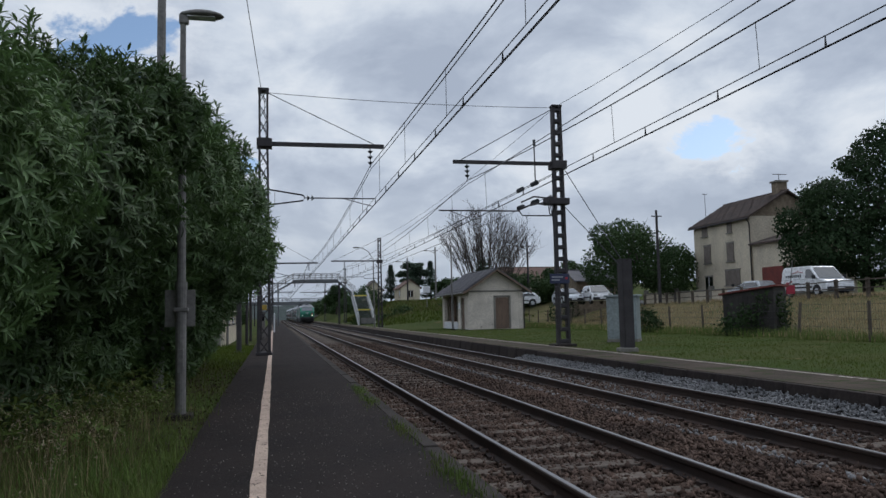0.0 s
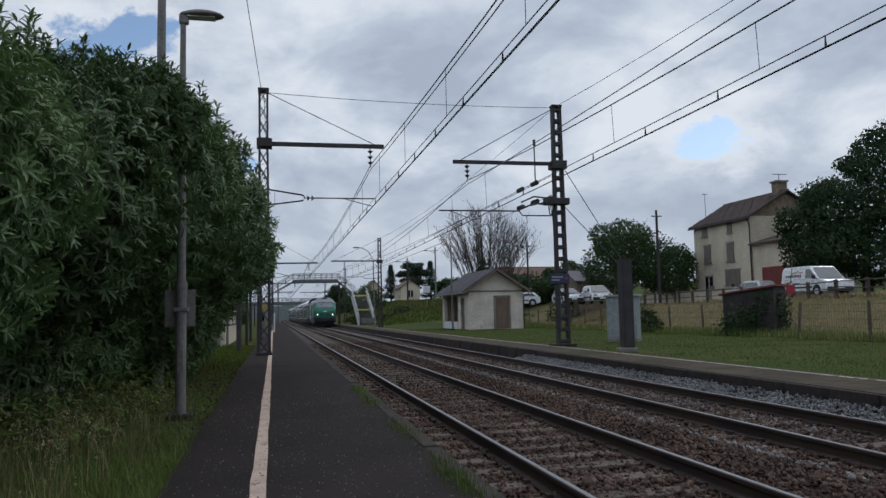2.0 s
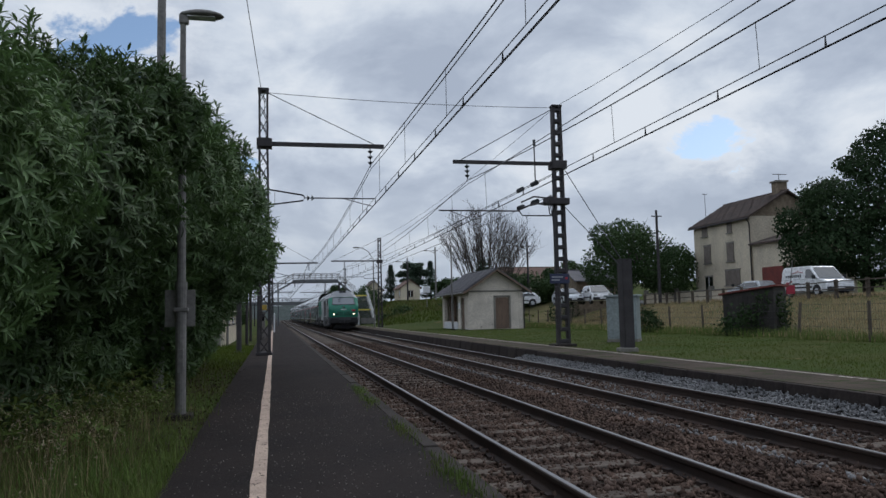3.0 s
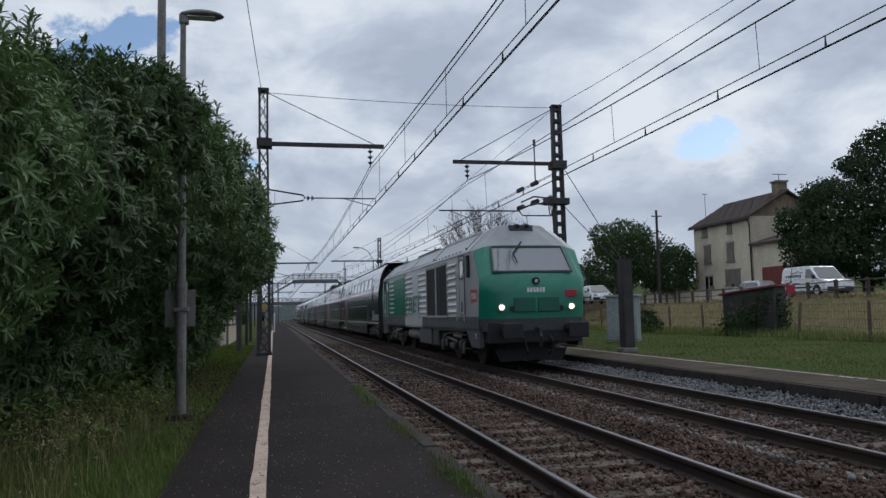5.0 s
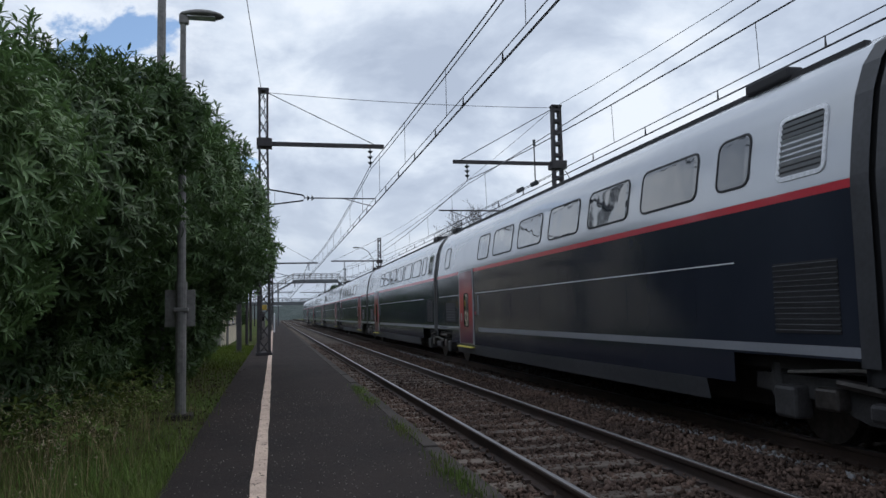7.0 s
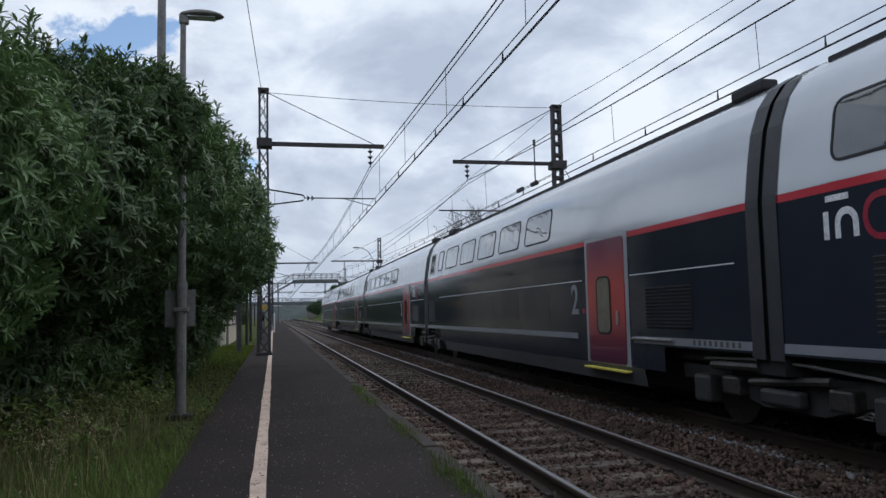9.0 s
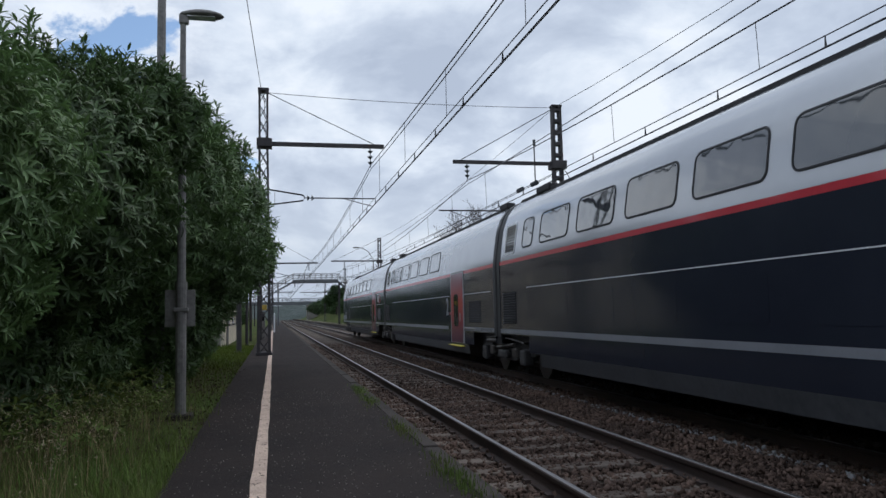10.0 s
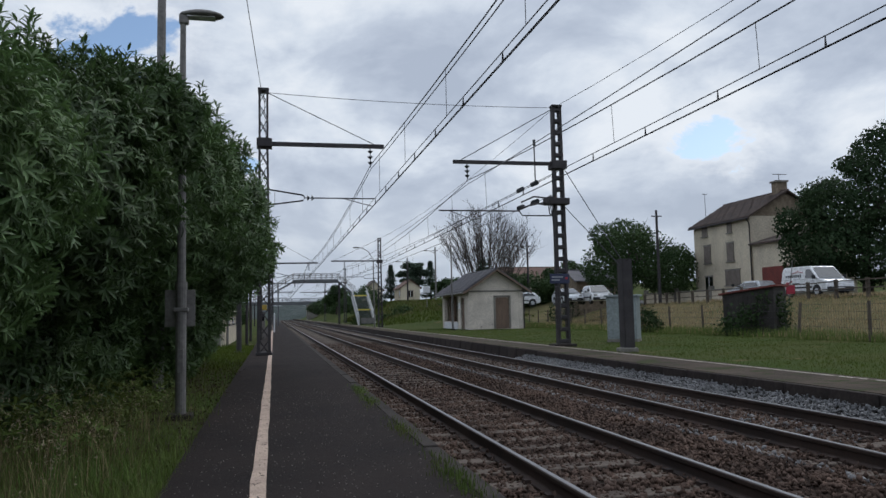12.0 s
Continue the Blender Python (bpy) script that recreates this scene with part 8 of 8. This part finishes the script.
        # under the sill
        part("air_tank", tube(bmesh.new(), (s * 1.12, 9.0, 0.70), (s * 1.12, 11.6, 0.70), 0.20, n=16), M["galv"], t, "grey cylindrical air tank", smooth=False)
        part("battery_box", boxed(min(s * 0.9, s * 1.40), max(s * 0.9, s * 1.40), 6.6, 8.7, 0.42, 0.98, bevel=0.03), M["loco_dark"], t)
        part("fuel_tank", boxed(min(s * 0.4, s * 1.36), max(s * 0.4, s * 1.36), 5.6, 6.5, 0.40, 0.95, bevel=0.05), M["gear"], t)
        for a, b in ((0.25, 1.6), (L - 1.6, L - 0.25)):
            part("corner_skirt", extrude(bmesh.new(), [(a, 0.98), (a, 0.62 if a > 5 else 0.55), (b - 0.5 if a < 5 else b, 0.55), (b, 0.98)], min(s * 1.3, s * 1.43), max(s * 1.3, s * 1.43), "x"), M["loco_dark"], t)
    # cabs at both ends
    for y, d in ((0.0, 1), (L, -1)):
        Y = lambda u: y + d * u
        # green shell with sloping pillars: rings of (x, forward distance, z)
        rows = [[(1.42, 0.26, 0.98), (1.27, -0.02, 0.98), (0.8, -0.12, 0.98), (0.0, -0.14, 0.98)],
                [(1.45, 0.22, 1.30), (1.29, -0.07, 1.30), (0.8, -0.18, 1.30), (0.0, -0.20, 1.30)],
                [(1.45, 0.16, 1.95), (1.29, -0.10, 1.95), (0.8, -0.22, 1.95), (0.0, -0.24, 1.95)],
                [(1.45, 0.08, 2.20), (1.28, -0.10, 2.20), (0.8, -0.18, 2.20), (0.0, -0.20, 2.20)],
                [(1.45, 0.12, 2.34), (1.26, 0.03, 2.42), (0.8, 0.00, 2.46), (0.0, -0.02, 2.46)],
                [(1.44, 0.64, 3.12), (1.16, 0.58, 3.22), (0.8, 0.57, 3.26), (0.0, 0.55, 3.26)],
                [(1.38, 0.72, 3.22), (1.10, 0.66, 3.33), (0.7, 0.65, 3.37), (0.0, 0.63, 3.37)],
                [(0.92, 1.00, 3.70), (0.60, 1.00, 3.84), (0.30, 1.00, 3.855), (0.0, 1.00, 3.87)]]
        fields = [("lower_nose", 0, 1, M["loco_dark"], "dark lower nose"), ("nose", 1, 4, M["green"], "rounded green cab nose"), ("cab_pillar", 4, 5, M["green"], "green cab front frame"), ("cab_brow", 5, 7, M["loco_grey"], "grey roof front")]
        for name, r0, r1, mt, lab in fields:
            bm = bmesh.new()
            for s in (-1, 1):
                g = [[bm.verts.new((s * x, Y(u), z)) for x, u, z in row] for row in rows[r0:r1 + 1]]
                for ra, rb in zip(g, g[1:]):
                    for i in range(3):
                        bm.faces.new((ra[i], ra[i + 1], rb[i + 1], rb[i]))
            bmesh.ops.remove_doubles(bm, verts=bm.verts, dist=0.0005)
            part(name, bm, mt, t, lab, smooth=name == "nose")
        for s in (-1, 1):
            bm = bmesh.new()
            vs = [(s * 1.45, Y(u), z) for u, z in ((0.22, 1.36), (0.16, 1.95), (0.08, 2.20), (0.12, 2.34), (0.64, 3.12), (1.0, 3.12), (1.0, 1.36))]
            bm.faces.new([bm.verts.new(v) for v in vs])
            part("cab_cheek", bm, M["loco_grey"] if d > 0 else M["green"], t)
            bm = bmesh.new()
            bm.faces.new([bm.verts.new(v) for v in ((s * 1.44, Y(0.64), 3.12), (s * 1.38, Y(0.72), 3.22), (s * 0.92, Y(1.0), 3.68), (s * 0.92, Y(1.02), 3.70), (s * 1.40, Y(1.02), 3.20), (s * 1.45, Y(1.02), 3.12))])
            part("brow_cheek", bm, M["loco_grey"], t)
            # headlight
            h = part("headlight", tube(bmesh.new(), (s * 0.95, Y(-0.14), 1.59), (s * 0.95, Y(-0.235), 1.59), 0.10, n=18), M["chrome"], t, "round headlight")
            part("lens", tube(bmesh.new(), (s * 0.95, Y(-0.22), 1.59), (s * 0.95, Y(-0.245), 1.59), 0.066, n=18), M["headlight"] if d > 0 else M["dark_glass"], h, "lit warm-white lens" if d > 0 else "unlit dark lens")
            part("tail_lamp", tube(bmesh.new(), (s * 0.66, Y(-0.14), 1.55), (s * 0.66, Y(-0.24), 1.55), 0.075, n=14), M["rubber"], t)
            b = part("buffer", tube(bmesh.new(), (s * 0.87, Y(0.0), 1.04), (s * 0.87, Y(-0.84), 1.00), 0.12, n=14), M["rubber"], t)
            part("buffer_head", boxed(s * 0.87 - 0.27, s * 0.87 + 0.27, min(Y(-0.82), Y(-0.90)), max(Y(-0.82), Y(-0.90)), 0.80, 1.20, bevel=0.035), M["rubber"], b)
            part("hose", path_tube(bmesh.new(), [(s * 0.35, Y(0), 0.95), (s * 0.38, Y(-0.32), 0.72), (s * 0.33, Y(-0.38), 0.45), (s * 0.28, Y(-0.2), 0.38)], 0.028), M["rubber"], t)
        part("buffer_beam", boxed(-1.28, 1.28, min(Y(-0.12), Y(0.5)), max(Y(-0.12), Y(0.5)), 0.66, 1.22, bevel=0.04), M["rubber"], t)
        part("snow_plough", extrude(bmesh.new(), [(-0.85, 0.16), (-0.2, 0.2), (0.2, 0.2), (0.85, 0.16), (1.0, 0.50), (-1.0, 0.50)], min(Y(0.32), Y(0.44)), max(Y(0.32), Y(0.44))), M["rubber"], t)
        part("coupling_hook", path_tube(bmesh.new(), [(0, Y(0.1), 1.02), (0, Y(-0.45), 1.04), (0, Y(-0.5), 0.85), (0, Y(-0.4), 0.6)], 0.05), M["gear"], t)
        # windscreen with a black rim
        bm = bmesh.new()
        for q in ([(-1.06, 0.055, 2.54), (1.06, 0.055, 2.54), (0.97, 0.52, 3.19), (-0.97, 0.52, 3.19)],):
            f = [bm.verts.new((x, Y(u - 0.035), z)) for x, u, z in q]
            bm.faces.new(f)
        ws = part("windscreen", bm, M["screen_glass"], t, "large raked windscreen")
        bm = bmesh.new()
        c = [(-1.08, 0.01, 2.52), (1.08, 0.01, 2.52), (0.99, 0.49, 3.21), (-0.99, 0.49, 3.21)]
        for a, b in zip(c, c[1:] + c[:1]):
            beam(bm, (a[0], Y(a[1]), a[2]), (b[0], Y(b[1]), b[2]), 0.05, 0.05)
        part("windscreen_rim", bm, M["loco_dark"], ws)
        part("wiper", path_tube(bmesh.new(), [(-0.15, Y(0.46), 3.34), (-0.45, Y(0.26), 3.02), (-0.38, Y(0.12), 2.76)], 0.022), M["rubber"], ws)
        part("brow_lamp", tube(bmesh.new(), (0, Y(-0.05), 2.26), (0, Y(-0.24), 2.26), 0.095, n=14), M["rubber"], t)
        part("brow_lens", tube(bmesh.new(), (0, Y(-0.235), 2.26), (0, Y(-0.25), 2.26), 0.045, n=12), M["chrome"], t)
        # no notch is cut: a raised dark block gives its shade
        part("horn_recess", boxed(-0.34, 0.34, min(Y(0.86), Y(1.04)), max(Y(0.86), Y(1.04)), 3.66, 3.85, bevel=0.03), M["loco_dark"], t)
        part("horn", tube(bmesh.new(), (0.13, Y(1.0), 3.86), (0.13, Y(0.74), 3.80), 0.035, 0.060, n=10), M["rubber"], t)
        part("horn", tube(bmesh.new(), (-0.13, Y(1.0), 3.86), (-0.13, Y(0.78), 3.80), 0.035, 0.060, n=10), M["rubber"], t)
        part("nose_hatch", boxed(-0.62, -0.03, min(Y(-0.25), Y(-0.18)), max(Y(-0.25), Y(-0.18)), 1.46, 1.84, bevel=0.02), M["dark_green"], t)
        part("nose_hatch", boxed(0.03, 0.62, min(Y(-0.25), Y(-0.18)), max(Y(-0.25), Y(-0.18)), 1.46, 1.84, bevel=0.02), M["dark_green"], t)
        part("nose_logo", boxed(0.95 * d - 0.17, 0.95 * d + 0.17, min(Y(-0.225), Y(-0.10)), max(Y(-0.225), Y(-0.10)), 1.84, 2.02, bevel=0.01), M["logo_red"], t)
        for k in range(6):
            part("number_bar", boxed(-0.26 + 0.085 * k, -0.205 + 0.085 * k, min(Y(-0.25), Y(-0.20)), max(Y(-0.25), Y(-0.20)), 1.97, 2.09), M["white"], t)
    for yb in (3.6, L - 3.6):
        bogie(yb, t, 2.8, 0.55, 1.3)
    return t


LEAD, LONG, SHORT = 19.5, 21.9, 18.7
TRAIN = []


def build_train():
    loco = locomotive()
    TRAIN.append((loco, -LEAD, 0))
    a = coach(True, True, "leading double-deck coach, navy and silver with a black end bulkhead")
    b = coach(False, True, "first-class double-deck coach, navy and silver with a red door")
    c = coach(False, False, "second-class double-deck coach, navy and silver with a white mark", brand="rear")
    n = coach(False, False, "second-class double-deck coach, navy and silver with a red door")
    d = coach(False, False, "second-class double-deck coach with a white mark beside its red door", brand="front")
    e = coach(True, False, "last double-deck coach, navy and silver with a sloping end", True, brand="front")
    at = LONG
    TRAIN.append((a, 0.0, 0))
    TRAIN.append((b, at, 0)); at += SHORT
    TRAIN.append((copy_thing(b, pose(0, 0, 0)), at, 0)); at += SHORT
    TRAIN.append((c, at, 180)); at += SHORT
    for car in (n, d, copy_thing(n, pose(0, 0, 0))):
        TRAIN.append((car, at, 180)); at += SHORT
    TRAIN.append((e, at, 180))


build_train()


# ---------------------------------------------------------------- what moves
def motions():
    head = ((0.0, 176.3), (1.5, 135.1), (3.0, 93.8), (4.0, 66.2), (4.8, 44.0), (5.2, 32.75), (6.1, 8.15), (7.0, -16.25), (8.0, -43.5), (9.0, -70.75), (9.6, -87.1), (10.5, -111.7), (11.2, -130.8), (11.7, -144.6), (12.0, -152.8))
    for car, off, turn in TRAIN:
        long = LONG if off in (0.0, LONG + 6 * SHORT) else SHORT
        walk(car, [(t, pose(TRACK_B, s + off + (long if turn else 0), 0, 0, 0, turn)) for t, s in head])


motions()
